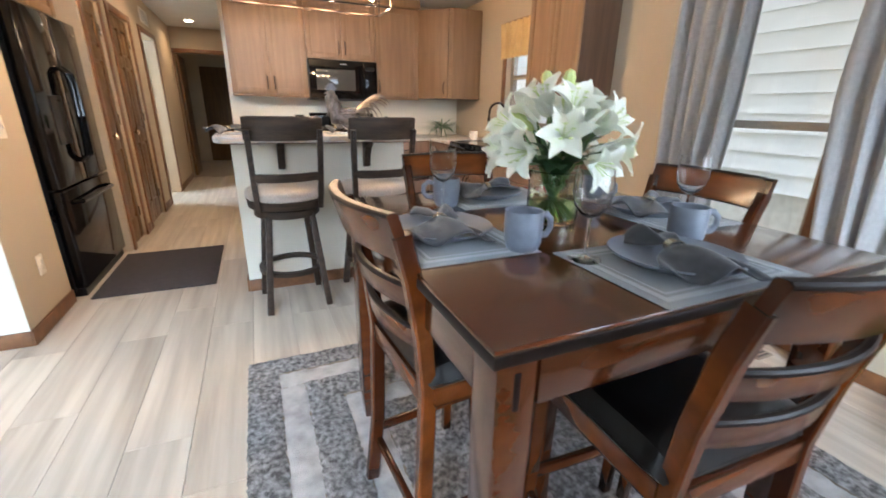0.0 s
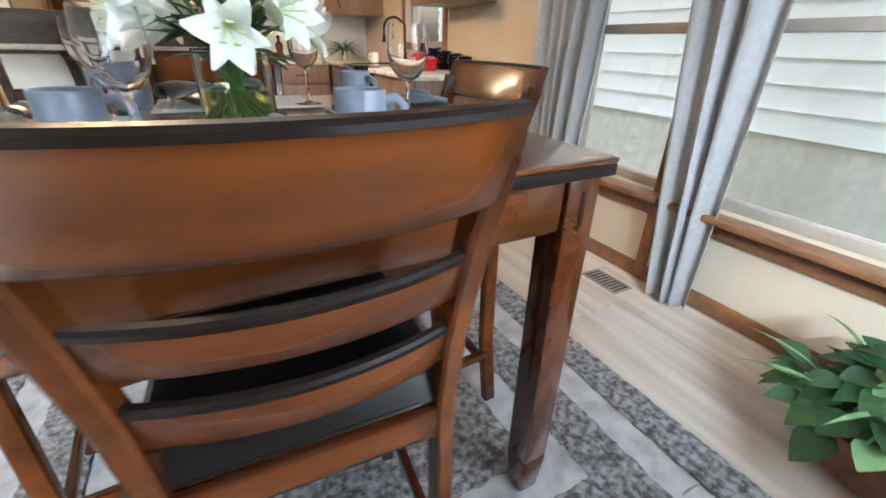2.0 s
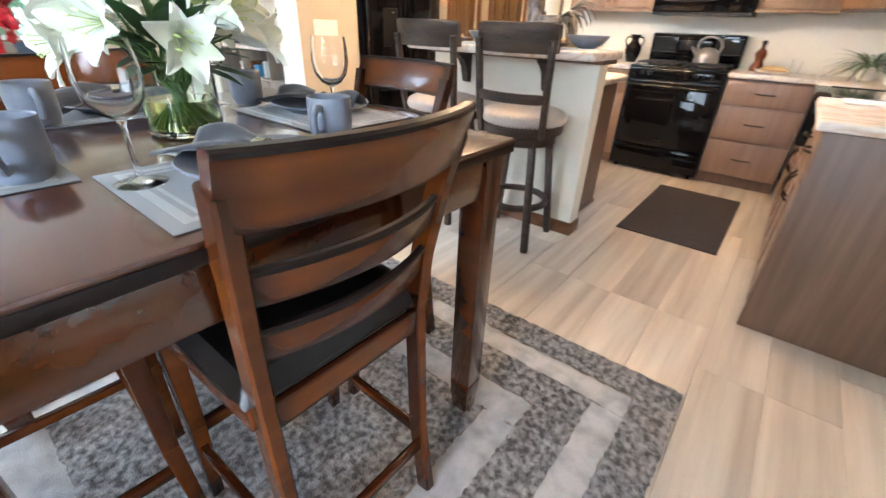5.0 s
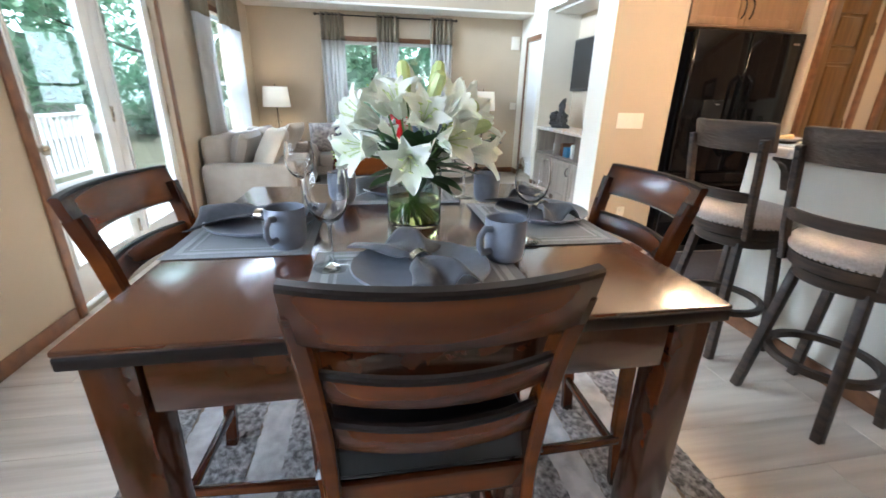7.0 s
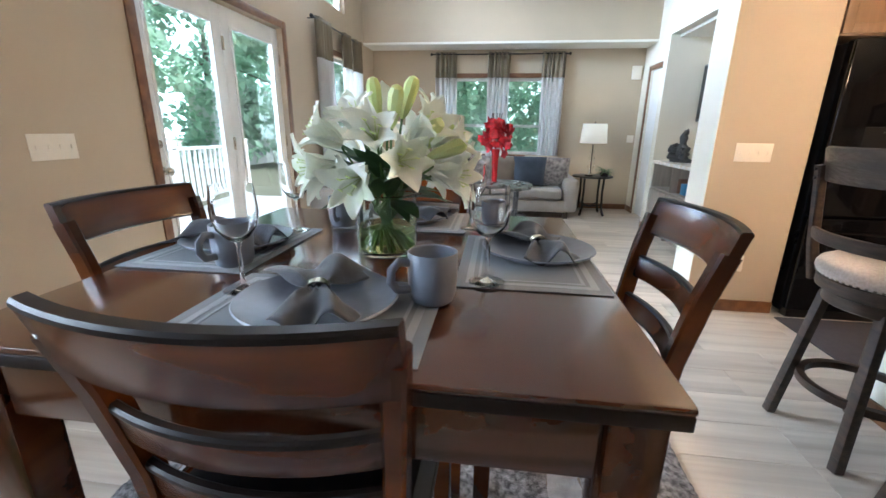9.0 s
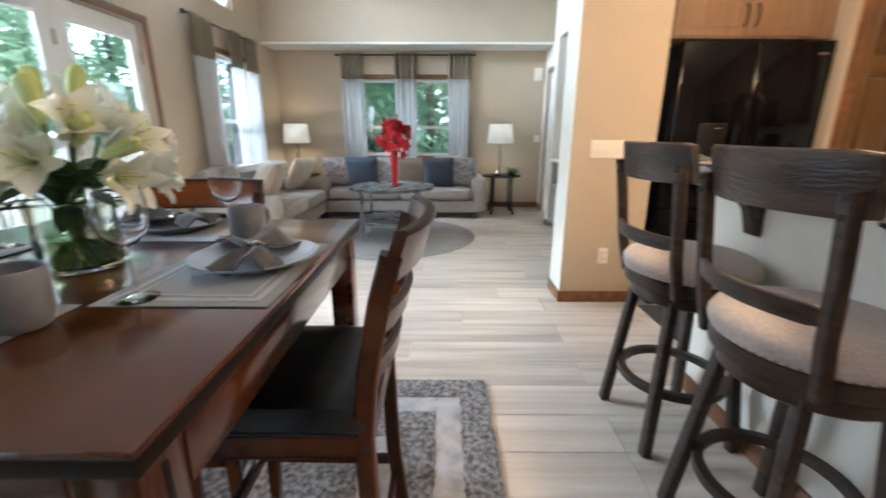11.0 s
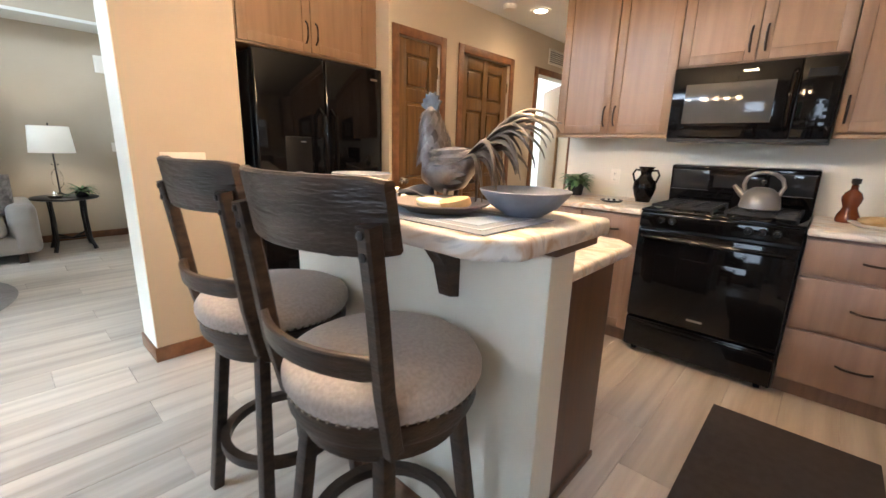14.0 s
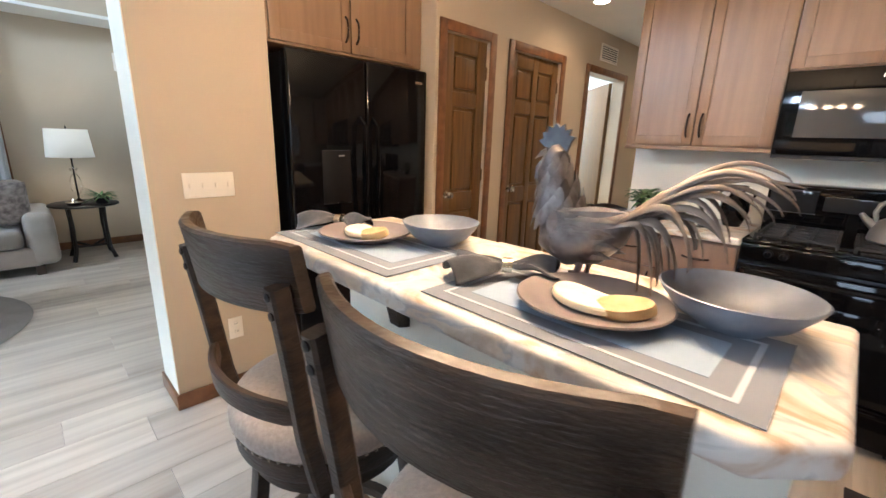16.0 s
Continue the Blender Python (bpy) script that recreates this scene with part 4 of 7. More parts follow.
part("backing", B(RX0 + 0.01, RX1 - 0.01, RY0 + 0.01, RY1 - 0.01, 0.001, 0.006), M["joint"], rug)
step = [0.0, 0.135, 0.245, 0.40, 0.52]
for k, (o0, o1) in enumerate(zip(step, step[1:])):
    mt, amp, n = (M["shag_dark"], 0.006, 70) if k % 2 == 0 else (M["shag_light"], 0.002, 45)
    z = 0.018 if k % 2 == 0 else 0.012
    for a in ((RX0 + o0, RX1 - o0, RY0 + o0, RY0 + o1), (RX0 + o0, RX1 - o0, RY1 - o1, RY1 - o0), (RX0 + o0, RX0 + o1, RY0 + o1, RY1 - o1), (RX1 - o1, RX1 - o0, RY0 + o1, RY1 - o1)):
        rug_band(*a, z, mt, n, amp, k)
rug_band(RX0 + 0.52, RX1 - 0.52, RY0 + 0.52, RY1 - 0.52, 0.018, M["shag_dark"], 60, 0.006, 9)

# ---- kitchen ----
def handle(parent, x, y, z, length, axis, out, upright=True):
    """A dark arched pull. axis: direction of its face."""
    bm = bmesh.new()
    h = length / 2
    pts = []
    for i in range(7):
        f = i / 3 - 1
        o = 0.028 * (1 - f * f) ** 0.5 if abs(f) < 1 else 0.0
        q = (0, 0, f * h) if upright else ((f * h, 0, 0) if axis == 'y' else (0, f * h, 0))
        pts.append((x + q[0] + (out * o if axis == 'x' else 0), y + q[1] + (out * o if axis == 'y' else 0), z + q[2]))
    tube(bm, pts, 0.006, 6)
    return part("handle", bm, M["bronze"], parent, "dark bronze pull")


def shaker(parent, axis, at, out, a0, a1, z0, z1, pull=None, nm="door", material="maple"):
    """A shaker front: a recessed field in a frame, lying on the plane `at`. pull: (position, height, length, upright)."""
    f, t = min(0.055, (z1 - z0) * 0.28), 0.019

    def b(p0, p1, q0, q1, d0, d1, bev):
        lo, hi = sorted((at + out * d0, at + out * d1))
        return (lo, hi, p0, p1, q0, q1, bev) if axis == 'x' else (p0, p1, lo, hi, q0, q1, bev)
    bm = bmesh.new()
    g = 0.003
    a0, a1, z0, z1 = a0 + g, a1 - g, z0 + g, z1 - g
    if z1 - z0 < 0.3:
        box(bm, *b(a0, a1, z0, z1, 0, t, 0.004))
    else:
        box(bm, *b(a0, a0 + f, z0, z1, 0, t, 0.0025))
        box(bm, *b(a1 - f, a1, z0, z1, 0, t, 0.0025))
        box(bm, *b(a0 + f, a1 - f, z0, z0 + f, 0, t, 0.0025))
        box(bm, *b(a0 + f, a1 - f, z1 - f, z1, 0, t, 0.0025))
        box(bm, *b(a0 + f, a1 - f, z0 + f, z1 - f, 0, 0.010, 0.0))
    d = part(nm, bm, M[material], parent)
    if pull:
        pa, pz, ln, up = pull
        c = at + out * t
        handle(d, c if axis == 'x' else pa, pa if axis == 'x' else c, pz, ln, axis, out, up)
    return d


def upper(name, x0, x1, z0, z1, doors, label, y0=2.46):
    u = thing(name, label, "cabinet", "kitchen upper cabinets")
    part("body", B(x0 + 0.001, x1 - 0.001, y0 + 0.02, 2.785, z0, z1, 0.002), M["maple"], u)
    n = len(doors)
    for k, side in enumerate(doors):
        a0, a1 = x0 + (x1 - x0) * k / n, x0 + (x1 - x0) * (k + 1) / n
        pa = a1 - 0.035 if side == 'r' else a0 + 0.035
        shaker(u, 'y', y0 + 0.02, -1, a0, a1, z0 + 0.005, z1 - 0.01, (pa, z0 + 0.12, 0.13, True))
    return u


UZ0, UZ1 = 1.36, 2.33
upper("upper_cabinet", 1.047, 1.82, UZ0, UZ1, "rl", "maple two-door upper cabinet with bronze pulls")
upper("upper_cabinet", 1.82, 2.59, 1.745, UZ1, "rl", "short maple two-door cabinet above the microwave")
upper("upper_cabinet", 2.59, 3.12, UZ0, UZ1, "l", "maple single-door upper cabinet with bronze pull")
cc = thing("corner_cabinet", "maple corner upper cabinet with an angled door", "cabinet", "kitchen upper cabinets")
bm = bmesh.new()
pts = [(3.122, 2.48), (3.40, 2.16), (3.42, 2.14), (3.795, 2.14), (3.795, 2.785), (3.122, 2.785)]
lo = [bm.verts.new((x, y, UZ0)) for x, y in pts]
hi = [bm.verts.new((x, y, UZ1)) for x, y in pts]
ring_faces(bm, [lo, hi])
part("body", bm, M["maple"], cc)
dd = part("door", B(0.01, 0.40, -0.02, 0.0, UZ0 + 0.005, UZ1 - 0.01, 0.003), M["maple"], cc)
dd.matrix_basis = pose(3.125, 2.478, 0, 0, 0, -49)
handle(dd, 0.355, -0.02, UZ0 + 0.12, 0.13, 'y', -1)
ur = thing("upper_cabinet", "maple upper cabinet beside the window with a darker end panel", "cabinet", "kitchen upper cabinets")
part("body", B(3.47, 3.795, 0.003, 0.655, UZ0, UZ1, 0.002), M["maple"], ur)
part("end_panel", B(3.45, 3.797, -0.012, 0.003, UZ0, UZ1, 0.002), M["island_wood"], ur, "brown end panel")
shaker(ur, 'x', 3.47, -1, 0.003, 0.33, UZ0 + 0.005, UZ1 - 0.01, (0.295, UZ0 + 0.12, 0.13, True))
shaker(ur, 'x', 3.47, -1, 0.33, 0.655, UZ0 + 0.005, UZ1 - 0.01, (0.365, UZ0 + 0.12, 0.13, True))
cr = thing("crown_moulding", "maple crown moulding along the cabinet tops", "trim", "", "structure")
part("crown_length", B(1.03, 3.13, 2.425, 2.785, UZ1 + 0.002, 2.43, 0.015), M["maple"], cr)
part("crown_length", B(3.43, 3.795, -0.03, 0.67, UZ1 + 0.002, 2.43, 0.015), M["maple"], cr)
lv = thing("light_valance", "brown light rail beneath the upper cabinets", "trim", "", "structure")
part("rail_length", B(1.047, 1.82, 2.462, 2.49, UZ0 - 0.022, UZ0 - 0.001, 0.003), M["maple"], lv)
part("rail_length", B(2.59, 3.12, 2.462, 2.49, UZ0 - 0.022, UZ0 - 0.001, 0.003), M["maple"], lv)

# microwave
mw = thing("microwave", "black over-the-range microwave with dark glass door", "microwave")
part("body", B(1.825, 2.585, 2.43, 2.785, 1.315, 1.74, 0.006), M["black_satin"], mw)
part("door", B(1.828, 2.42, 2.405, 2.43, 1.335, 1.735, 0.006), M["black_gloss"], mw, "glossy black door")
part("window", B(1.90, 2.33, 2.402, 2.4055, 1.42, 1.64, 0.002), M["mesh_glass"], mw, "dark glass window")
part("control_panel", B(2.424, 2.583, 2.407, 2.43, 1.335, 1.735, 0.004), M["black_gloss"], mw)
for r in range(6):
    for c in range(3):
        part("key", B(2.455 + c * 0.036, 2.480 + c * 0.036, 2.4045, 2.4072, 1.40 + r * 0.035, 1.418 + r * 0.035), M["black_gloss"], mw)
part("display", B(2.45, 2.56, 2.4045, 2.4072, 1.64, 1.68), M["screen"], mw)
bm = bmesh.new()
tube(bm, [(2.402, 2.405, 1.38), (2.402, 2.372, 1.40), (2.402, 2.372, 1.66), (2.402, 2.405, 1.68)], 0.011, 8)
part("handle", bm, M["black_gloss"], mw)
part("vent_grille", B(1.83, 2.58, 2.41, 2.43, 1.317, 1.332), M["black_iron"], mw)
part("badge", B(2.17, 2.24, 2.4035, 2.4052, 1.69, 1.702), M["chrome"], mw)

# range
SX0, SX1 = 1.824, 2.588
st = thing("range", "black freestanding gas range with glossy oven door", "stove")
part("body", B(SX0, SX1, 2.17, 2.76, 0.03, 0.905, 0.004), M["black_satin"], st)
part("oven_door", B(SX0 + 0.004, SX1 - 0.004, 2.13, 2.168, 0.25, 0.80, 0.008), M["black_gloss"], st, "glossy black oven door")
part("oven_window", B(SX0 + 0.12, SX1 - 0.12, 2.127, 2.131, 0.38, 0.66, 0.002), M["black_gloss"], st, "dark glass oven window")
part("drawer", B(SX0 + 0.004, SX1 - 0.004, 2.135, 2.168, 0.045, 0.235, 0.008), M["black_gloss"], st, "glossy black storage drawer")
part("drawer_lip", B(SX0 + 0.03, SX1 - 0.03, 2.118, 2.137, 0.205, 0.228, 0.008), M["black_gloss"], st)
part("control_fascia", B(SX0 + 0.002, SX1 - 0.002, 2.14, 2.168, 0.815, 0.90, 0.008), M["black_gloss"], st)
bm = bmesh.new()
tube(bm, [(SX0 + 0.03, 2.13, 0.765), (SX0 + 0.05, 2.085, 0.765), (SX1 - 0.05, 2.085, 0.765), (SX1 - 0.03, 2.13, 0.765)], 0.013, 8)
part("oven_handle", bm, M["black_gloss"], st, "black bar handle")
for kx in (0.10, 0.16, 0.52, 0.58, 0.64):
    bm = bmesh.new()
    lathe(bm, [(0.021, 0), (0.021, 0.006), (0.016, 0.010), (0.014, 0.026), (0.003, 0.027)], 14)
    bmesh.ops.transform(bm, matrix=pose(SX0 + kx + 0.02, 2.14, 0.862, 90, 0, 0), verts=bm.verts)
    k = part("knob", bm, M["black_satin"], st, "black burner knob")
    part("pointer", B(SX0 + kx + 0.0185, SX0 + kx + 0.0215, 2.112, 2.116, 0.866, 0.876), M["chrome"], k)
part("cooktop", B(SX0, SX1, 2.15, 2.70, 0.905, 0.918, 0.004), M["black_gloss"], st)
for gx in (0.04, 0.41):
    bm = bmesh.new()
    for i in range(4):
        x = SX0 + gx + 0.012 + i * 0.098
        box(bm, x, x + 0.012, 2.20, 2.66, 0.936, 0.95)
    for y in (2.20, 2.31, 2.42, 2.53, 2.648):
        box(bm, SX0 + gx, SX0 + gx + 0.32, y, y + 0.012, 0.934, 0.948)
    for fx in (0, 0.308):
        for fy in (2.20, 2.648):
            box(bm, SX0 + gx + fx, SX0 + gx + fx + 0.012, fy, fy + 0.012, 0.918, 0.936)
    part("grate", bm, M["black_iron"], st, "cast iron burner grate")
    for by in (2.31, 2.55):
        part("burner", lathe(bmesh.new(), [(0.05, 0.918), (0.05, 0.926), (0.035, 0.93), (0.035, 0.936), (0.004, 0.937)], 20, (SX0 + gx + 0.16, by, 0)), M["black_iron"], st)
bm = bmesh.new()
v = [bm.verts.new(c) for c in ((SX0, 2.70, 0.905), (SX1, 2.70, 0.905), (SX1, 2.76, 0.905), (SX0, 2.76, 0.905), (SX0, 2.665, 1.17), (SX1, 2.665, 1.17), (SX1, 2.74, 1.18), (SX0, 2.74, 1.18))]
fs = [bm.faces.new([v[i] for i in q]) for q in ((0, 1, 5, 4), (2, 3, 7, 6), (4, 5, 6, 7), (0, 4, 7, 3), (1, 2, 6, 5), (0, 3, 2, 1))]
bmesh.ops.bevel(bm, geom=bm.edges[:], offset=0.01, segments=3, profile=0.5, affect='EDGES')
part("backguard", bm, M["black_gloss"], st, "glossy black backguard")
g = part("clock_panel", B(-0.13, 0.13, -0.003, 0.0, -0.04, 0.04, 0.002), M["screen"], st)
g.matrix_basis = pose((SX0 + SX1) / 2, 2.675, 1.08, 8, 0, 0)
for ix in (-0.262, 0.262):
    ins_p = part("inset_panel", B(-0.105, 0.105, -0.004, 0.0, -0.062, 0.062, 0.003), M["screen"], st, "dark glass inset")
    ins_p.matrix_basis = pose((SX0 + SX1) / 2 + ix, 2.675, 1.08, 8, 0, 0)
    for fz in (-0.064, 0.064):
        edge = part("chrome_line", B(-0.108, 0.108, -0.005, 0.0, fz - 0.0012, fz + 0.0012), M["table_metal"], st)
        edge.matrix_basis = ins_p.matrix_basis
part("badge", B(2.16, 2.24, 2.1275, 2.1305, 0.30, 0.313), M["chrome"], st)
for fx in (SX0 + 0.04, SX1 - 0.07):
    part("foot", B(fx, fx + 0.03, 2.2, 2.24, 0, 0.03), M["black_satin"], st)


def base_unit(x0, x1, label, fronts, y0=2.18):
    u = thing("base_cabinet", label, "cabinet", "kitchen base cabinets")
    part("body", B(x0, x1, y0 + 0.02, 2.785, 0.10, 0.872, 0.002), M["daylit_maple"], u)
    part("toe_kick", B(x0, x1, y0 + 0.08, 2.785, 0, 0.10), M["island_wood"], u, "brown recessed toe kick")
    for z0, z1, kind in fronts:
        pull = ((x0 + x1) / 2, (z0 + z1) / 2, 0.13, False) if kind == 'd' else ((x1 - 0.04 if kind == 'r' else x0 + 0.04), z1 - 0.1, 0.13, True)
        shaker(u, 'y', y0 + 0.02, -1, x0, x1, z0, z1, pull, "drawer" if kind == 'd' else "door", "daylit_maple")
    return u


base_unit(1.06, 1.436, "maple base cabinet with drawer over door", [(0.67, 0.86, 'd'), (0.11, 0.66, 'r')])
base_unit(1.44, 1.818, "maple base cabinet with drawer over door", [(0.67, 0.86, 'd'), (0.11, 0.66, 'l')])
base_unit(2.594, 3.16, "maple base cabinet with three drawers", [(0.68, 0.86, 'd'), (0.40, 0.67, 'd'), (0.11, 0.39, 'd')])


def side_unit(y0, y1, label, fronts, x0=3.18):
    u = thing("base_cabinet", label, "cabinet", "kitchen base cabinets")
    part("body", B(x0 + 0.02, 3.795, y0, y1, 0.10, 0.872, 0.002), M["daylit_maple"], u)
    part("toe_kick", B(x0 + 0.08, 3.795, y0, y1, 0, 0.10), M["island_wood"], u, "brown recessed toe kick")
    for a0, a1, z0, z1, kind in fronts:
        pull = ((a0 + a1) / 2, (z0 + z1) / 2, 0.13, False) if kind == 'd' else ((a1 - 0.04 if kind == 'r' else a0 + 0.04), z1 - 0.1, 0.13, True)
        shaker(u, 'x', x0 + 0.02, -1, a0, a1, z0, z1, pull, "drawer" if kind == 'd' else "door", "daylit_maple")
    return u


sc = side_unit(0.004, 0.80, "maple base cabinet with brown finished end panel", [(0.02, 0.41, 0.67, 0.86, 'd'), (0.41, 0.80, 0.67, 0.86, 'd'), (0.02, 0.41, 0.11, 0.66, 'r'), (0.41, 0.80, 0.11, 0.66, 'l')])
part("end_panel", B(3.185, 3.797, -0.014, 0.002, 0.0, 0.872, 0.002), M["island_wood"], sc, "brown wood-grained end panel")
side_unit(0.804, 1.60, "maple sink base cabinet with two doors", [(0.804, 1.20, 0.11, 0.62, 'r'), (1.20, 1.60, 0.11, 0.62, 'l')])
side_unit(1.604, 2.17, "maple corner base cabinet", [(1.604, 2.17, 0.11, 0.86, 'l')])
ct = thing("countertop", "marbled laminate kitchen countertop with rounded edge", "countertop")
part("counter_length", B(1.04, 1.822, 2.15, 2.785, 0.874, 0.912, 0.012, 3), M["marble"], ct)
part("counter_length", B(2.592, 3.149, 2.15, 2.785, 0.874, 0.912, 0.012, 3), M["marble"], ct)
part("counter_length", B(3.15, 3.797, -0.03, 2.785, 0.874, 0.9125, 0.012, 3), M["marble"], ct)

# island
hw = tagged(part("half_wall", B(1.06, 2.205, 0.33, 0.45, 0, 1.005, 0.003), M["wall_white"], None, "", False), "cream painted half wall of the island", "wall", "", "structure")
bar = thing("breakfast_bar", "raised marbled laminate breakfast bar with clipped corners", "countertop")
bm = bmesh.new()
pts = [(0.98, 0.14), (1.035, 0.085), (2.165, 0.085), (2.238, 0.158), (2.238, 0.57), (0.98, 0.57)]
lo = [bm.verts.new((x, y, 1.03)) for x, y in pts]
hi = [bm.verts.new((x, y, 1.075)) for x, y in pts]
ring_faces(bm, [lo, hi])
bmesh.ops.bevel(bm, geom=bm.edges[:], offset=0.014, segments=4, profile=0.5, affect='EDGES')
part("slab", bm, M["marble"], bar)
part("subtop", B(1.02, 2.215, 0.332, 0.55, 1.006, 1.029, 0.002), M["island_wood"], bar, "brown wooden underlay")
for cx in (1.35, 1.92):
    c = thing("corbel", "dark brown wooden bracket under the bar", "bracket", "bar brackets")
    bm = bmesh.new()
    prof = [(0.328, 1.029), (0.19, 1.029), (0.19, 1.002), (0.235, 0.985), (0.27, 0.94), (0.285, 0.885), (0.288, 0.85), (0.328, 0.84)]
    l2 = [bm.verts.new((cx - 0.022, y, z)) for y, z in prof]
    r2 = [bm.verts.new((cx + 0.022, y, z)) for y, z in prof]
    ring_faces(bm, [l2, r2])
    bmesh.ops.bevel(bm, geom=bm.edges[:], offset=0.003, segments=1, affect='EDGES')
    part("bracket", bm, M["stool_wood"], c)
ic = thing("island_cabinet", "brown stained island base cabinet behind the half wall", "cabinet")
part("body", B(1.12, 2.075, 0.452, 1.03, 0.10, 0.872, 0.002), M["island_wood"], ic)
part("toe_kick", B(1.12, 2.075, 0.452, 0.97, 0, 0.10), M["island_wood"], ic)
part("end_panel", B(2.077, 2.095, 0.452, 1.035, 0.0, 0.872, 0.002), M["island_wood"], ic, "brown wood-grained end panel")
part("shoe_moulding", B(2.097, 2.108, 0.452, 1.035, 0, 0.03, 0.004), M["island_wood"], ic)
for k in range(2):
    shaker(ic, 'y', 1.03, 1, 1.12 + k * 0.478, 1.598 + k * 0.478, 0.11, 0.86, (1.56 + k * 0.08, 0.76, 0.13, True), material="island_wood")
it = thing("island_counter", "marbled laminate lower island counter with rounded edge", "countertop")
bm = bmesh.new()
pts = [(1.08, 0.453), (2.15, 0.453), (2.15, 1.05), (2.08, 1.12), (1.08, 1.12)]
lo = [bm.verts.new((x, y, 0.874)) for x, y in pts]
hi = [bm.verts.new((x, y, 0.915)) for x, y in pts]
ring_faces(bm, [lo, hi])
bmesh.ops.bevel(bm, geom=bm.edges[:], offset=0.013, segments=3, profile=0.5, affect='EDGES')
part("slab", bm, M["marble"], it)


def bar_stool(m, label):
    """Round swivel stool with a curved back at -y."""
    s = thing("bar_stool", label, "stool", "stools at the island", "", m)
    W = M["stool_wood"]
    for sx in (-1, 1):
        for sy in (-1, 1):
            bm = bmesh.new()
            beam(bm, (sx * 0.125, sy * 0.125, 0.62), (sx * 0.183, sy * 0.180, 0.0), 0.036, 0.036, 0.038, 0.038, 0.004)
            part("leg", bm, W, s)
    bm = bmesh.new()
    n = 40
    rings = []
    for r, z in ((0.205, 0.235), (0.205, 0.265), (0.176, 0.265), (0.176, 0.235)):
        rings.append([bm.verts.new((r * math.cos(2 * math.pi * i / n), r * math.sin(2 * math.pi * i / n), z)) for i in range(n)])
    ring_faces(bm, rings + [rings[0]], True, False)
    part("footrest_ring", bm, W, s, "round wooden footrest ring")
    part("swivel_base", lathe(bmesh.new(), [(0.19, 0.60), (0.195, 0.605), (0.195, 0.645), (0.17, 0.652)], 40), W, s)
    part("seat_frame", lathe(bmesh.new(), [(0.19, 0.655), (0.222, 0.658), (0.226, 0.668), (0.226, 0.702), (0.215, 0.708)], 40), W, s)
    part("seat", lathe(bmesh.new(), [(0.215, 0.702), (0.227, 0.710), (0.236, 0.728), (0.236, 0.745), (0.226, 0.762), (0.20, 0.776), (0.15, 0.788), (0.09, 0.795), (0.04, 0.798), (0.004, 0.799)], 48), M["stool_fabric"], s, "round padded taupe fabric seat")
    bm = bmesh.new()
    for i in range(64):
        a = 2 * math.pi * i / 64
        bmesh.ops.create_icosphere(bm, subdivisions=1, radius=0.0058, matrix=Matrix.Translation((0.2275 * math.cos(a), 0.2275 * math.sin(a), 0.712)))
    nh = part("nail_trim", bm, M["nail"], s, "nickel nailhead trim")
    tagged(nh, kind="stuff")
    R = 0.245
    for sx in (-1, 1):
        bm = bmesh.new()
        pts = [(sx * 0.178, -0.150, 0.655), (sx * 0.185, -0.180, 0.80), (sx * 0.190, -0.200, 0.97), (sx * 0.193, -0.220, 1.118)]
        post(bm, pts, 0.030, 0.036)
        po = part("back_post", bm, W, s)
        for z in (1.08, 1.115):
            part("bolt", lathe(bmesh.new(), [(0.008, 0), (0.008, 0.003), (0.002, 0.005)], 10), M["dark_metal"], po).matrix_basis = pose(sx * 0.1925, -0.2365 + (1.115 - z) * 0.13, z - 0.012, 90, 0, 0)

    def curved(nm, z, h, y, half, th, bow, lean):
        bm = bmesh.new()
        rings = []
        for i in range(15):
            f = i / 7 - 1
            yy = y - bow * (1 - f * f)
            t, k = th / 2, th * 0.2
            a, b = (f * half, yy, z - h / 2), (f * half, yy - lean, z + h / 2)
            if abs(f) > 0.97:
                a, b = (a[0], a[1], a[2] + 0.006), (b[0], b[1], b[2] - 0.006)
            rings.append([bm.verts.new(p) for p in ((a[0], a[1] - t, a[2] + k), (a[0], a[1] - t + k, a[2]), (a[0], a[1] + t - k, a[2]), (a[0], a[1] + t, a[2] + k),
                                                    (b[0], b[1] + t, b[2] - k), (b[0], b[1] + t - k, b[2]), (b[0], b[1] - t + k, b[2]), (b[0], b[1] - t, b[2] - k))])
        ring_faces(bm, rings)
        return part(nm, bm, M["chiselled"] if h > 0.1 else W, s)
    curved("crest_rail", 1.125, 0.132, -0.174, 0.212, 0.024, 0.072, 0.020)
    curved("back_slat", 0.855, 0.05, -0.190, 0.185, 0.018, 0.055, 0.004)
    return s


s1 = bar_stool(pose(1.912, 0.09, 0, 0, 0, 5), "weathered brown wooden swivel bar stool with round taupe seat")
copy_thing(s1, pose(1.345, 0.09, 0, 0, 0, 4))

# refrigerator
fr = thing("refrigerator", "glossy black french-door refrigerator in an alcove", "refrigerator")
FY0, FY1 = 0.625, 1.575
part("body", B(-0.72, 0.0, FY0, FY1, 0.03, 1.76, 0.006), M["black_satin"], fr)
part("door", B(0.004, 0.072, FY0, 1.095, 0.72, 1.775, 0.012, 3), M["black_gloss"], fr, "glossy black door with water dispenser")
part("door", B(0.004, 0.072, 1.101, FY1, 0.72, 1.775, 0.012, 3), M["black_gloss"], fr, "glossy black door")
part("freezer_drawer", B(0.004, 0.072, FY0, FY1, 0.06, 0.71, 0.012, 3), M["black_gloss"], fr, "glossy black freezer drawer")
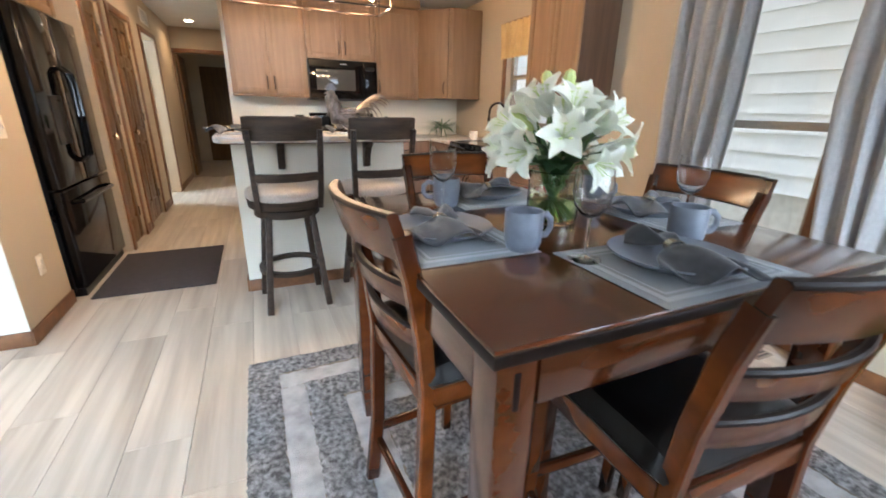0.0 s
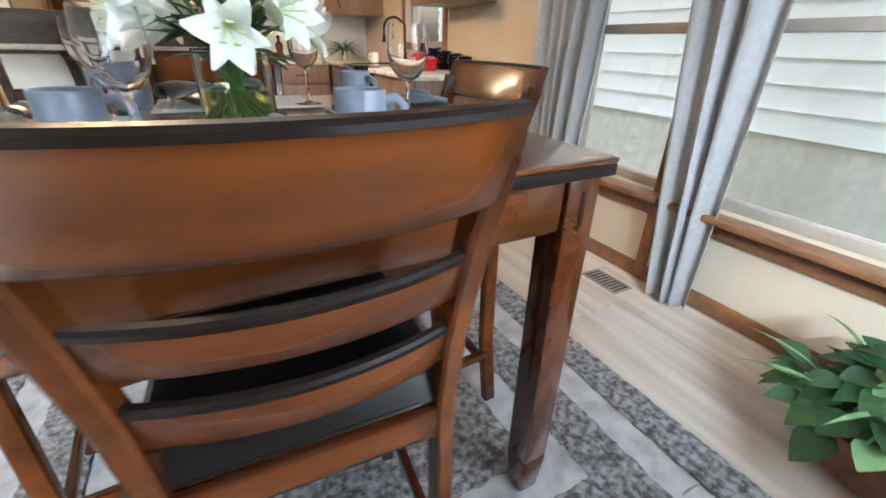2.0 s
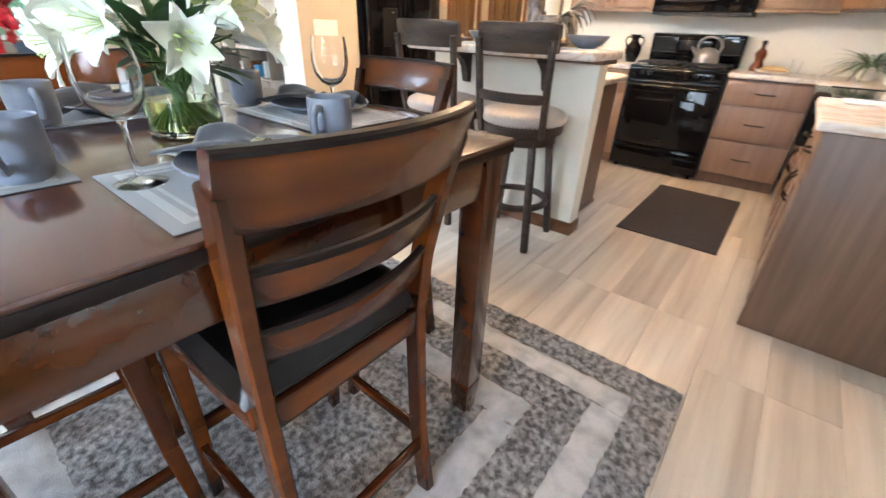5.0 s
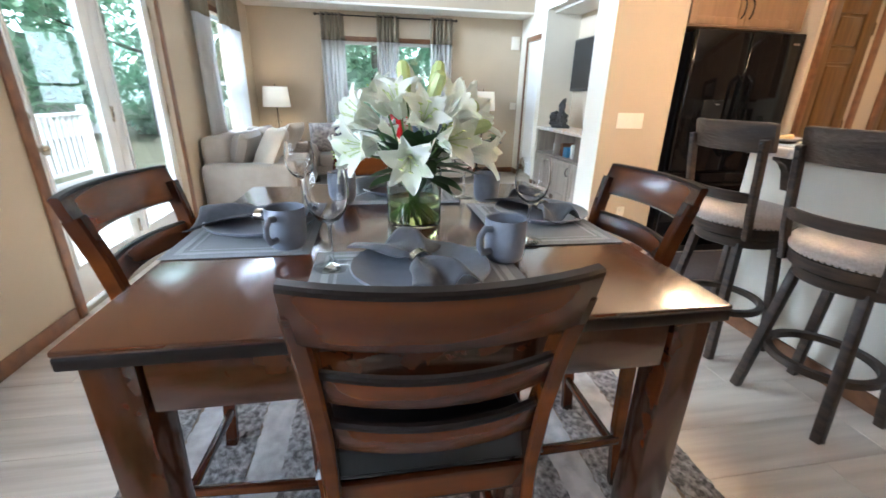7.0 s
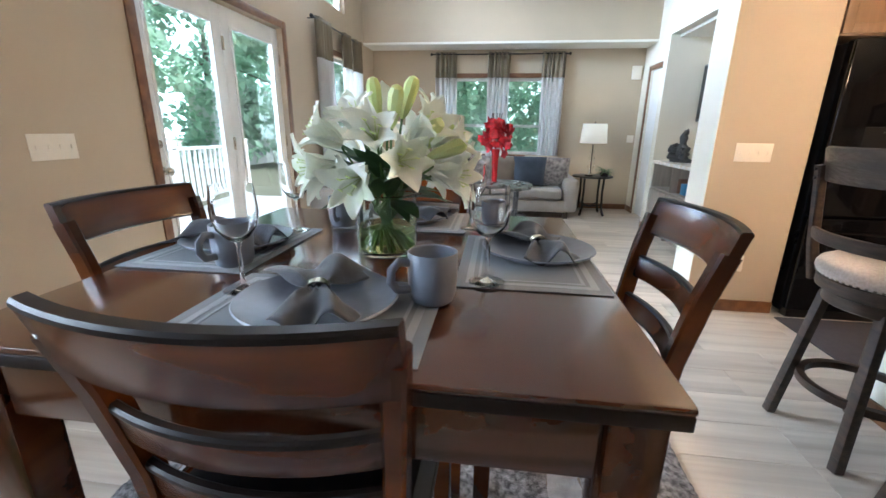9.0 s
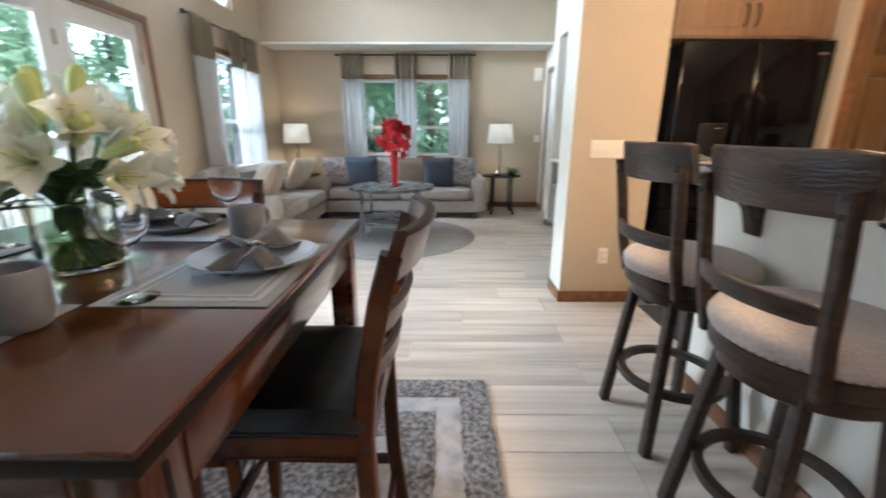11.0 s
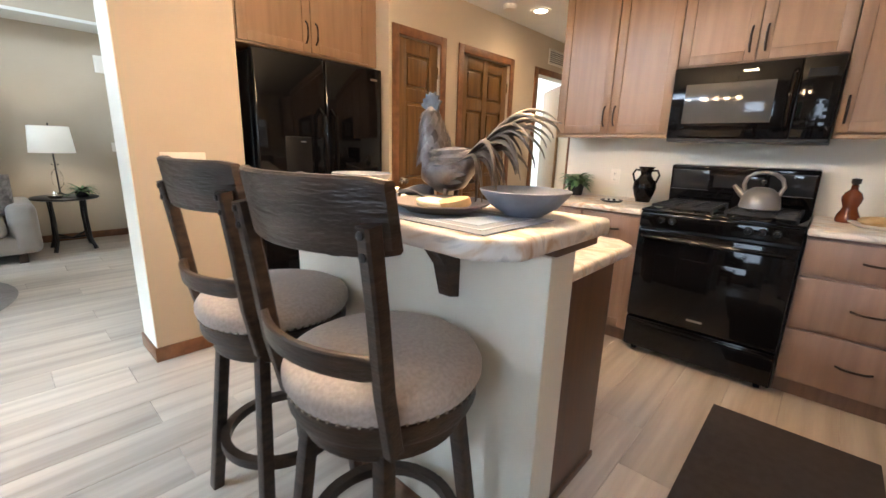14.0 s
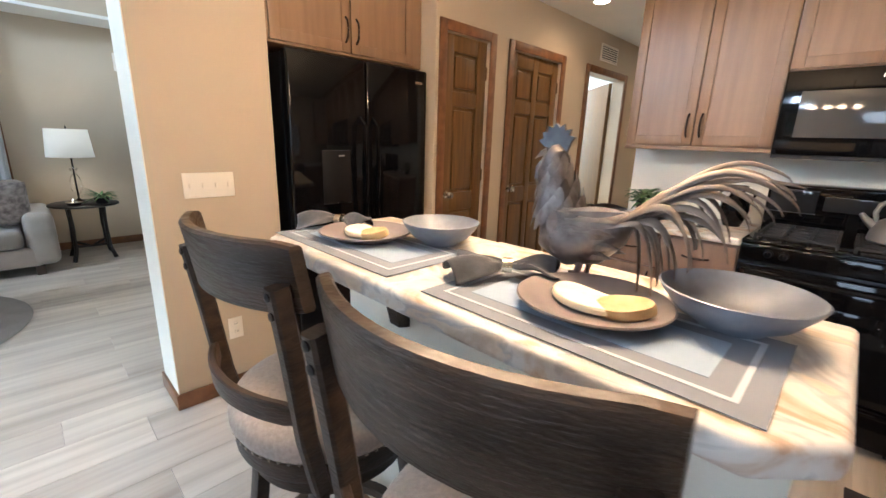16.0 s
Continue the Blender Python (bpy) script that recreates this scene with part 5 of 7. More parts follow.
for hy in (1.055, 1.141):
    bm = bmesh.new()
    tube(bm, [(0.072, hy, 0.85), (0.115, hy, 0.89), (0.125, hy, 1.15), (0.115, hy, 1.42), (0.072, hy, 1.46)], [0.014, 0.015, 0.015, 0.015, 0.014], 8)
    part("handle", bm, M["black_gloss"], fr, "glossy black bar handle")
bm = bmesh.new()
tube(bm, [(0.072, 0.74, 0.62), (0.115, 0.78, 0.62), (0.12, 1.1, 0.62), (0.115, 1.42, 0.62), (0.072, 1.46, 0.62)], 0.014, 8)
part("handle", bm, M["black_gloss"], fr, "glossy black bar handle")
part("dispenser", B(0.060, 0.076, 0.80, 0.98, 0.98, 1.28, 0.004), M["black_satin"], fr, "black water dispenser recess")
part("dispenser_light", B(0.0765, 0.078, 0.90, 0.94, 1.245, 1.253), M["chrome"], fr)
part("badge", B(0.0725, 0.074, 1.47, 1.53, 1.69, 1.705), M["chrome"], fr)
part("base_grille", B(-0.02, 0.05, FY0 + 0.02, FY1 - 0.02, 0.0, 0.055), M["black_satin"], fr)
fc = thing("fridge_cabinet", "maple two-door cabinet above the refrigerator", "cabinet", "kitchen upper cabinets")
part("body", B(-0.6, -0.022, 0.58, 1.60, 1.80, 2.42, 0.002), M["maple"], fc)
shaker(fc, 'x', -0.022, 1, 0.585, 1.055, 1.81, 2.41, (1.02, 1.93, 0.13, True))
shaker(fc, 'x', -0.022, 1, 1.055, 1.515, 1.81, 2.41, (1.09, 1.93, 0.13, True))

# floor mats
for (x0, x1, y0, y1), lb in (((0.09, 0.83, 0.55, 1.5), "charcoal grey kitchen mat before the refrigerator"), ((2.40, 3.0, 0.676, 1.832), "charcoal grey kitchen mat on the plank floor")):
    fm = tagged(part("floor_mat", B(x0, x1, y0, y1, 0.0015, 0.012, 0.004), M["mat_grey"]), lb, "mat", "kitchen mats")

# ---- table settings ----
def place_mat(m, w=0.42, d=0.31, z=0.0015, label="grey woven placemat with pale border bands", deep="placemat", pale="placemat_light", group="placemats", field=None):
    p = thing("placemat", label, "placemat", group, "", m)
    part("cloth", B(-w / 2, w / 2, -d / 2, d / 2, 0.0005, z + 0.0005), M[deep], p)
    for i0, i1 in ((0.030, 0.038),) if field else ((0.022, 0.036), (0.046, 0.052)):
        bm = bmesh.new()
        for x0, x1, y0, y1 in ((-w / 2 + i0, w / 2 - i0, -d / 2 + i0, -d / 2 + i1), (-w / 2 + i0, w / 2 - i0, d / 2 - i1, d / 2 - i0),
                               (-w / 2 + i0, -w / 2 + i1, -d / 2 + i1, d / 2 - i1), (w / 2 - i1, w / 2 - i0, -d / 2 + i1, d / 2 - i1)):
            box(bm, x0, x1, y0, y1, z, z + 0.0014)
        part("border", bm, M[pale], p, "pale border band")
    if field:
        k = 0.068
        part("field", B(-w / 2 + k, w / 2 - k, -d / 2 + k, d / 2 - k, z, z + 0.0012), M[field], p, "pale blue middle")
    return p


def plate(m, r=0.138, label="grey stoneware dinner plate on the placemat"):
    p = part("dinner_plate", lathe(bmesh.new(), [(0.004, 0.003), (r * 0.55, 0.003), (r * 0.60, 0.0), (r * 0.66, 0.0), (r * 0.70, 0.006), (r * 0.98, 0.019), (r, 0.022), (r * 0.985, 0.0245), (r * 0.72, 0.013), (r * 0.6, 0.009), (0.004, 0.008)], 48), M["ceramic"])
    p.matrix_basis = m
    return tagged(p, label, "plate", "dinner plates")


def mug(m, label="grey stoneware coffee mug"):
    p = thing("mug", label, "mug", "coffee mugs", "", m)
    part("cup", lathe(bmesh.new(), [(0.004, 0.0), (0.032, 0.0), (0.037, 0.004), (0.0425, 0.02), (0.0445, 0.05), (0.0445, 0.092), (0.0435, 0.094), (0.041, 0.092), (0.0405, 0.05), (0.038, 0.02), (0.03, 0.009), (0.004, 0.008)], 32), M["ceramic"], p)
    bm = bmesh.new()
    tube(bm, [(0.042, 0, 0.076), (0.062, 0, 0.080), (0.076, 0, 0.066), (0.077, 0, 0.046), (0.066, 0, 0.030), (0.041, 0, 0.028)], 0.0062, 10, 1.3)
    part("handle", bm, M["ceramic"], p)
    return p


def wine_glass(m, label="clear stemmed wine glass"):
    p = thing("wine_glass", label, "glass", "wine glasses", "", m)
    part("foot", lathe(bmesh.new(), [(0.003, 0.0), (0.035, 0.0), (0.036, 0.0015), (0.018, 0.004), (0.006, 0.009), (0.003, 0.0095)], 32), M["crystal"], p)
    part("stem", lathe(bmesh.new(), [(0.003, 0.0096), (0.0055, 0.0096), (0.0040, 0.03), (0.0040, 0.085), (0.0065, 0.0935), (0.003, 0.0937)], 16), M["crystal"], p)
    part("bowl", lathe(bmesh.new(), [(0.003, 0.0938), (0.008, 0.095), (0.022, 0.103), (0.036, 0.122), (0.0415, 0.148), (0.040, 0.175), (0.0365, 0.200), (0.0357, 0.200),
                                     (0.0388, 0.175), (0.0400, 0.148), (0.0345, 0.124), (0.020, 0.106), (0.003, 0.100)], 32), M["crystal"], p)
    return p


def napkin(m, seed=0, s=1.0):
    """A cloth napkin drawn through a ring and fanned out."""
    rnd = random.Random(seed)
    p = thing("napkin", "charcoal linen napkin gathered in a metal ring on a plate", "napkin", "napkins", "", m)
    bm = bmesh.new()
    for sgn, ln, wd in ((-1, 0.115 * s, 0.085 * s), (1, 0.095 * s, 0.055 * s)):
        ph = rnd.uniform(0, 6)
        rows = []
        for i in range(15):
            f = i / 14
            half = 0.012 + (wd - 0.012) * f ** 0.7
            row = []
            for j in range(25):
                g = j / 12 - 1
                z = 0.014 + 0.016 * (1 - f) + 0.019 * f ** 0.6 * math.sin(g * 5.0 + ph + 1.5 * f) * (1 - 0.3 * abs(g)) + 0.018 * math.sin(f * 2.6) * (1 - g * g) + 0.003 * math.sin(9 * g + 7 * f)
                row.append(bm.verts.new((sgn * (0.008 + ln * f * (1 - 0.22 * g * g + 0.07 * math.sin(5 * g + ph))), g * half + 0.006 * math.sin(4 * f + ph), max(0.004, z))))
            rows.append(row)
        for a, b in zip(rows, rows[1:]):
            for j in range(24):
                bm.faces.new((a[j], a[j + 1], b[j + 1], b[j]))
    o = part("cloth", bm, M["napkin"], p)
    sm = o.modifiers.new("thick", 'SOLIDIFY')
    sm.thickness = 0.0022
    bm = bmesh.new()
    n = 24
    rings = []
    for x, r in ((-0.010, 0.0165), (0.010, 0.0165), (0.010, 0.0185), (-0.010, 0.0185)):
        rings.append([bm.verts.new((x, r * 1.15 * math.cos(2 * math.pi * i / n), 0.027 + r * 0.85 * math.sin(2 * math.pi * i / n))) for i in range(n)])
    ring_faces(bm, rings + [rings[0]], True, False)
    part("napkin_ring", bm, M["brass"], p, "satin metal napkin ring")
    return p


TT = TZ + 0.001
# facing direction of each sitter: (mat centre, mat turn, plate, mug, mug turn, glass, napkin turn)
SETS = (((2.378, -1.705), 90, (2.37, -1.70), (2.31, -1.51), -60, (2.315, -1.875), 20),
        ((2.02, -2.085), 0, (2.02, -2.075), (2.175, -1.985), -20, (1.845, -1.995), 70),
        ((2.02, -1.325), 0, (1.985, -1.295), (1.775, -1.405), 160, (2.20, -1.415), 15),
        ((1.635, -1.705), 90, (1.63, -1.69), (1.755, -1.885), 0, (1.73, -1.475), 75))
for k, (mc, mr, pc, gc, gr, wc, nr) in enumerate(SETS):
    place_mat(pose(mc[0], mc[1], TT, 0, 0, mr))
    plate(pose(pc[0], pc[1], TT + 0.0035))
    napkin(pose(pc[0], pc[1], TT + 0.0115, 0, 0, nr), k, 1.32)
    mug(pose(gc[0], gc[1], TT + 0.0035, 0, 0, gr))
    wine_glass(pose(wc[0], wc[1], TT + 0.0035))

# ---- lilies ----
VX, VY = 2.0, -1.675
fa = thing("flower_arrangement", "white lilies with green leaves in a round glass vase of water", "flowers", "", "", pose(VX, VY, TT))
part("vase", lathe(bmesh.new(), [(0.004, 0.0), (0.070, 0.0), (0.075, 0.006), (0.075, 0.15), (0.0735, 0.15), (0.0715, 0.148), (0.0715, 0.012), (0.068, 0.009), (0.004, 0.009)], 40), M["vase_glass"], fa, "clear cylindrical glass vase")
part("water", lathe(bmesh.new(), [(0.004, 0.0095), (0.0700, 0.0095), (0.0712, 0.014), (0.0712, 0.072), (0.004, 0.072)], 40), M["water"], fa, "yellowish vase water")


def lily(center, axis, size, openness, seed):
    rnd = random.Random(seed)
    bm = bmesh.new()
    ax = Vector(axis).normalized()
    s = ax.cross(Vector((0.13, 0.31, 0.94))).normalized()
    u = s.cross(ax).normalized()
    for k in range(6):
        a = 2 * math.pi * k / 6 + rnd.uniform(-0.15, 0.15)
        rad = math.cos(a) * s + math.sin(a) * u
        tan = ax.cross(rad).normalized()
        ln = size * rnd.uniform(0.9, 1.1)
        wide = (0.36 if k % 2 else 0.5) * size
        rows = []
        for i in range(9):
            f = i / 8
            ang = openness * (0.25 + 1.15 * f ** 1.6) + rnd.uniform(-0.02, 0.02)
            c = Vector(center) - ax * size * 0.45
            # integrate the recurving midrib
            steps = 10
            for q in range(steps):
                ff = f * (q + 0.5) / steps
                an = openness * (0.25 + 1.25 * ff ** 1.7)
                c = c + (math.cos(an) * ax + math.sin(an) * rad) * ln * f / steps
            w = wide * (math.sin(math.pi * min(1, 0.12 + 0.86 * f)) ** 0.8) / 2
            nrm = (math.cos(ang) * -rad + math.sin(ang) * ax)
            row = []
            for j in range(5):
                g = j / 2 - 1
                row.append(bm.verts.new(c + tan * g * w + nrm * (0.30 * w * g * g + 0.06 * size * math.sin(6 * f + 3 * g + k) * abs(g) * f)))
            rows.append(row)
        for x, y in zip(rows, rows[1:]):
            for j in range(4):
                bm.faces.new((x[j], x[j + 1], y[j + 1], y[j]))
    o = part("lily_bloom", bm, M["petal"], fa)
    for k in range(5):
        a = 2 * math.pi * k / 5 + 0.3
        rad = math.cos(a) * s + math.sin(a) * u
        bm = bmesh.new()
        c = Vector(center) - ax * size * 0.35
        tip = Vector(center) + ax * size * 0.28 + rad * size * 0.16
        tube(bm, [c, (c + tip) / 2 + ax * 0.004, tip], 0.0011, 5)
        tube(bm, [tip - s * 0.006, tip, tip + s * 0.006], [0.0012, 0.0024, 0.0012], 5)
        part("stamen", bm, M["petal_green"], o, "pale green stamen")
    return o


rndf = random.Random(21)
blooms = []
for a, e, d, op, sz in ((200, 4, 0.17, 0.95, 0.12), (165, 30, 0.165, 1.0, 0.115), (235, 22, 0.17, 0.95, 0.12), (268, -4, 0.17, 1.0, 0.115), (290, 34, 0.17, 0.9, 0.12), (250, 55, 0.165, 0.95, 0.12),
                        (110, 50, 0.165, 1.0, 0.115), (350, 0, 0.15, 0.9, 0.12), (28, 16, 0.165, 0.8, 0.12), (70, 2, 0.175, 0.8, 0.12), (120, 8, 0.17, 1.0, 0.115), (320, 60, 0.15, 0.9, 0.11), (190, 64, 0.165, 0.95, 0.115), (55, 40, 0.17, 0.75, 0.12), (5, 38, 0.16, 0.85, 0.115), (305, 8, 0.165, 0.95, 0.115), (90, 28, 0.175, 0.8, 0.115), (145, -2, 0.16, 0.95, 0.115)):
    ra, re = radians(a), radians(e)
    ax = Vector((math.cos(ra) * math.cos(re), math.sin(ra) * math.cos(re), math.sin(re)))
    c = Vector((0, 0, 0.195)) + Vector((ax.x * d * 1.05, ax.y * d * 1.05, ax.z * d * 1.0 + 0.0))
    lily(c, ax + Vector((0, 0, -0.15)), sz, op, a)
    blooms.append(c - ax * sz * 0.45)
for a, e, d in ((60, 35, 0.20), (80, 20, 0.21), (100, 72, 0.24), (30, 60, 0.22), (110, 33, 0.19), (255, 82, 0.22)):
    ra, re = radians(a), radians(e)
    ax = Vector((math.cos(ra) * math.cos(re), math.sin(ra) * math.cos(re), math.sin(re)))
    p0 = Vector((0, 0, 0.20)) + ax * d * 0.55
    bm = bmesh.new()
    tube(bm, [p0 + ax * 0.10 * f for f in (0, 0.15, 0.45, 0.8, 0.95, 1.0)], [0.005, 0.011, 0.016, 0.018, 0.012, 0.003], 8)
    part("lily_bud", bm, M["petal_green"], fa, "yellow-green closed bud")
    blooms.append(p0)
for k, c in enumerate(blooms):
    bm = bmesh.new()
    a = k * 2.4
    tube(bm, [(0.055 * math.cos(a + 2.6), 0.055 * math.sin(a + 2.6), 0.014), (0.03 * math.cos(a), 0.03 * math.sin(a), 0.11), (c.x * 0.45, c.y * 0.45, 0.17), c], [0.0035, 0.0035, 0.003, 0.003], 6)
    part("stem", bm, M["stem"], fa)
for k in range(40):
    a, e = rndf.uniform(0, 6.28), rndf.uniform(0.0, 1.0)
    out = Vector((math.cos(a) * math.cos(e), math.sin(a) * math.cos(e), math.sin(e)))
    b = Vector((0.04 * math.cos(a), 0.04 * math.sin(a), rndf.uniform(0.13, 0.21)))
    bm = leaf_blade(bmesh.new(), b, out, (0, 0, 1), rndf.uniform(0.08, 0.14), rndf.uniform(0.035, 0.055), rndf.uniform(0.1, 0.4), 6)
    part("leaf", bm, M["leaf"], fa)


# ---- curtains ----
def curtain(name, axis, at, a0, a1, z0, z1, folds, depth, material, label, gather=None, band=None, seed=1, flare=0.0, pin=None):
    """A hanging panel with folds, running along the wall; band: (z, material) of a darker top."""
    c = thing(name, label, "curtain", "curtains")
    pin = (a0 + a1) / 2 if pin is None else pin
    rnd = random.Random(seed)
    ph = [rnd.uniform(-0.5, 0.5) for _ in range(folds + 2)]

    def sheet(nm, q0, q1, mt, rows=18, parent=c, lb=""):
        bm = bmesh.new()
        n = folds * 12
        grid = []
        for i in range(rows + 1):
            z = q0 + (q1 - q0) * i / rows
            f = (z1 - z) / (z1 - z0)
            row = []
            for j in range(n + 1):
                g = j / n
                w = (a1 - a0) * (1 + flare * max(0.0, f - 0.45) / 0.55)
                a = pin + (g - (pin - a0) / (a1 - a0)) * w + 0.012 * math.sin(3 * f + 9 * g + seed)
                k = g * folds
                amp = depth * (0.75 + 0.35 * ph[int(k) % len(ph)] + 0.25 * f)
                d = amp * math.sin(2 * math.pi * k + 0.5 * math.sin(2.2 * f + seed)) + 0.25 * depth * math.sin(5 * k + 2 * f)
                row.append(bm.verts.new((at + d, a, z) if axis == 'x' else (a, at + d, z)))
            grid.append(row)
        for x, y in zip(grid, grid[1:]):
            for j in range(n):
                bm.faces.new((x[j], x[j + 1], y[j + 1], y[j]))
        o = part(nm, bm, mt, parent, lb)
        sm = o.modifiers.new("thick", 'SOLIDIFY')
        sm.thickness = 0.0025
        return o
    if band:
        sheet("panel", z0, band[0], material)
        sheet("top_band", band[0], z1, band[1], 6, c, "taupe top band")
    else:
        sheet("panel", z0, z1, material, 26)
    return c


DC = "pale grey linen curtain panel hanging to the floor"
curtain("curtain", 'x', 3.71, -1.07, -0.575, 0.012, 2.42, 5, 0.030, M["curtain"], DC, seed=2, flare=-0.38)
curtain("curtain", 'x', 3.71, -1.86, -1.52, 0.012, 2.42, 3, 0.034, M["curtain"], DC, seed=3, flare=-0.48, pin=-1.84)
curtain("curtain", 'x', 3.72, -2.95, -2.62, 0.012, 2.42, 5, 0.040, M["curtain"], DC, seed=4)


def rod(name, p, q, label):
    r = thing(name, label, "curtain rod")
    part("pole", tube(bmesh.new(), [p, q], 0.010, 10), M["dark_metal"], r)
    for e in (p, q):
        part("finial", lathe(bmesh.new(), [(0.003, -0.022), (0.018, -0.012), (0.022, 0), (0.018, 0.012), (0.003, 0.022)], 12, e), M["dark_metal"], r)
    d = Vector(q) - Vector(p)
    for f in (0.06, 0.94):
        c = Vector(p) + d * f
        b = bmesh.new()
        if abs(d.y) > abs(d.x):
            w = 3.8 if c.x > 0 else -4.1
            tube(b, [c, (w, c.y, c.z)], 0.006, 6)
        else:
            tube(b, [c, (c.x, -3.5, c.z)], 0.006, 6)
        part("bracket", b, M["dark_metal"], r)


rod("curtain_rod", (3.72, -3.0, 2.40), (3.72, -0.55, 2.40), "dark metal curtain rod above the dining windows")
rod("curtain_rod", (-4.0, -2.52, 2.36), (-4.0, -0.40, 2.36), "dark metal curtain rod above the living room window")
rod("curtain_rod", (-3.2, -3.41, 2.36), (-1.6, -3.41, 2.36), "dark metal curtain rod above the side window")
LC = "sheer white curtain panel with a taupe top band"
for k, (a0, a1) in enumerate(((-2.45, -2.12), (-1.62, -1.30), (-0.80, -0.46))):
    curtain("curtain", 'x', -4.0, a0, a1, 0.02, 2.39, 5, 0.03, M["sheer"], LC, band=(2.02, M["curtain_dark"]), seed=10 + k)
for k, (a0, a1) in enumerate(((-2.08, -1.70), (-2.75, -2.5), (-3.15, -2.9))):
    curtain("curtain", 'y', -3.41, a0, a1, 0.02, 2.39, 5, 0.03, M["sheer"], LC, band=(1.98, M["curtain_dark"]), seed=20 + k)
vl = curtain("valance", 'x', 3.74, 0.72, 1.60, 1.76, 2.10, 9, 0.022, M["valance"], "ruffled gold fabric valance above the kitchen window", seed=31)
vl["category"] = "valance"
vl["group"] = "kitchen textiles"


# ---- wall plates ----
def plate_on_wall(name, axis, at, side, a0, a1, z0, z1, label, toggles=0, sockets=0):
    p = thing(name, label, name.replace("_", " "))

    def bx(p0, p1, q0, q1, d0, d1, bev=0.002):
        lo, hi = sorted((at + side * d0, at + side * d1))
        return B(lo, hi, p0, p1, q0, q1, bev) if axis == 'x' else B(p0, p1, lo, hi, q0, q1, bev)
    part("cover", bx(a0, a1, z0, z1, 0, 0.007, 0.003), M["white_plastic"], p)
    for k in range(toggles):
        c = a0 + (a1 - a0) * (k + 0.5) / toggles
        part("toggle", bx(c - 0.005, c + 0.005, (z0 + z1) / 2 - 0.012, (z0 + z1) / 2 + 0.012, 0.006, 0.014), M["white_plastic"], p)
    for k in range(sockets):
        c, h = (a0 + a1) / 2, z1 - z0
        zc = z0 + h * (0.3 + 0.4 * k)
        s = part("socket", bx(c - 0.016, c + 0.016, zc - 0.014, zc + 0.014, 0.006, 0.009), M["white_plastic"], p)
        for dx in (-0.006, 0.006):
            part("slot", bx(c + dx - 0.0012, c + dx + 0.0012, zc - 0.004, zc + 0.007, 0.0085, 0.0094, 0), M["black_satin"], s)
    return p


plate_on_wall("light_switch", 'x', 0.0, 1, 0.13, 0.352, 1.055, 1.172, "white four-gang switch plate on the tan wall end", 4)
plate_on_wall("power_outlet", 'x', 0.0, 1, 0.256, 0.326, 0.30, 0.416, "white power outlet on the tan wall end", 0, 2)
plate_on_wall("light_switch", 'y', -3.5, 1, 1.13, 1.35, 1.07, 1.19, "white four-gang switch plate beside the patio door", 4)
plate_on_wall("light_switch", 'x', -4.1, 1, 0.60, 0.70, 1.07, 1.18, "white switch plate in the living room", 2)
plate_on_wall("power_outlet", 'y', 2.79, -1, 1.37, 1.44, 1.00, 1.115, "white power outlet above the kitchen counter", 0, 2)
plate_on_wall("power_outlet", 'x', 3.8, -1, -0.39, -0.32, 0.29, 0.405, "white power outlet on the dining wall", 0, 2)
ch = thing("door_chime", "white door chime box on the living room wall", "chime")
part("cover", B(-4.1, -4.055, 0.55, 0.68, 2.0, 2.19, 0.006), M["white_plastic"], ch)
av = thing("wall_vent", "white louvred air grille above the hall door", "vent")
part("frame", B(0.11, 0.12, 3.88, 4.27, 2.17, 2.33, 0.003), M["white_plastic"], av)
# black sheet stands for the shade between the louvres
part("backing", B(0.1195, 0.1212, 3.90, 4.25, 2.183, 2.317), M["black_satin"], av, "black sheet painted as shade between the slats")
for k in range(7):
    part("slat", B(0.12, 0.127, 3.90, 4.25, 2.185 + k * 0.02, 2.193 + k * 0.02), M["white_plastic"], av)
fv = thing("floor_register", "brown metal floor register by the window wall", "vent")
part("frame", B(3.54, 3.67, -1.60, -1.37, 0.001, 0.006, 0.002), M["vent_metal"], fv)
for k in range(9):
    part("slat", B(3.555, 3.655, -1.585 + k * 0.023, -1.577 + k * 0.023, 0.006, 0.0075), M["black_satin"], fv)
for y in (3.04, 5.34):
    cl = thing("recessed_light", "round recessed ceiling light, lit", "light", "hall lights")
    part("trim_ring", lathe(bmesh.new(), [(0.058, 2.4395), (0.058, 2.433), (0.088, 2.433), (0.09, 2.4395)], 28, (0.48, y, 0), cap=False), M["white_plastic"], cl)
    part("lens", lathe(bmesh.new(), [(0.003, 2.436), (0.057, 2.436), (0.057, 2.4392), (0.003, 2.4392)], 28, (0.48, y, 0)), M["light_disc"], cl, "glowing warm lens")
sd = tagged(part("smoke_detector", lathe(bmesh.new(), [(0.003, 2.40), (0.05, 2.402), (0.058, 2.42), (0.06, 2.438), (0.003, 2.438)], 24, (0.35, 2.75, 0)), M["white_plastic"]), "round white smoke detector on the ceiling", "detector")

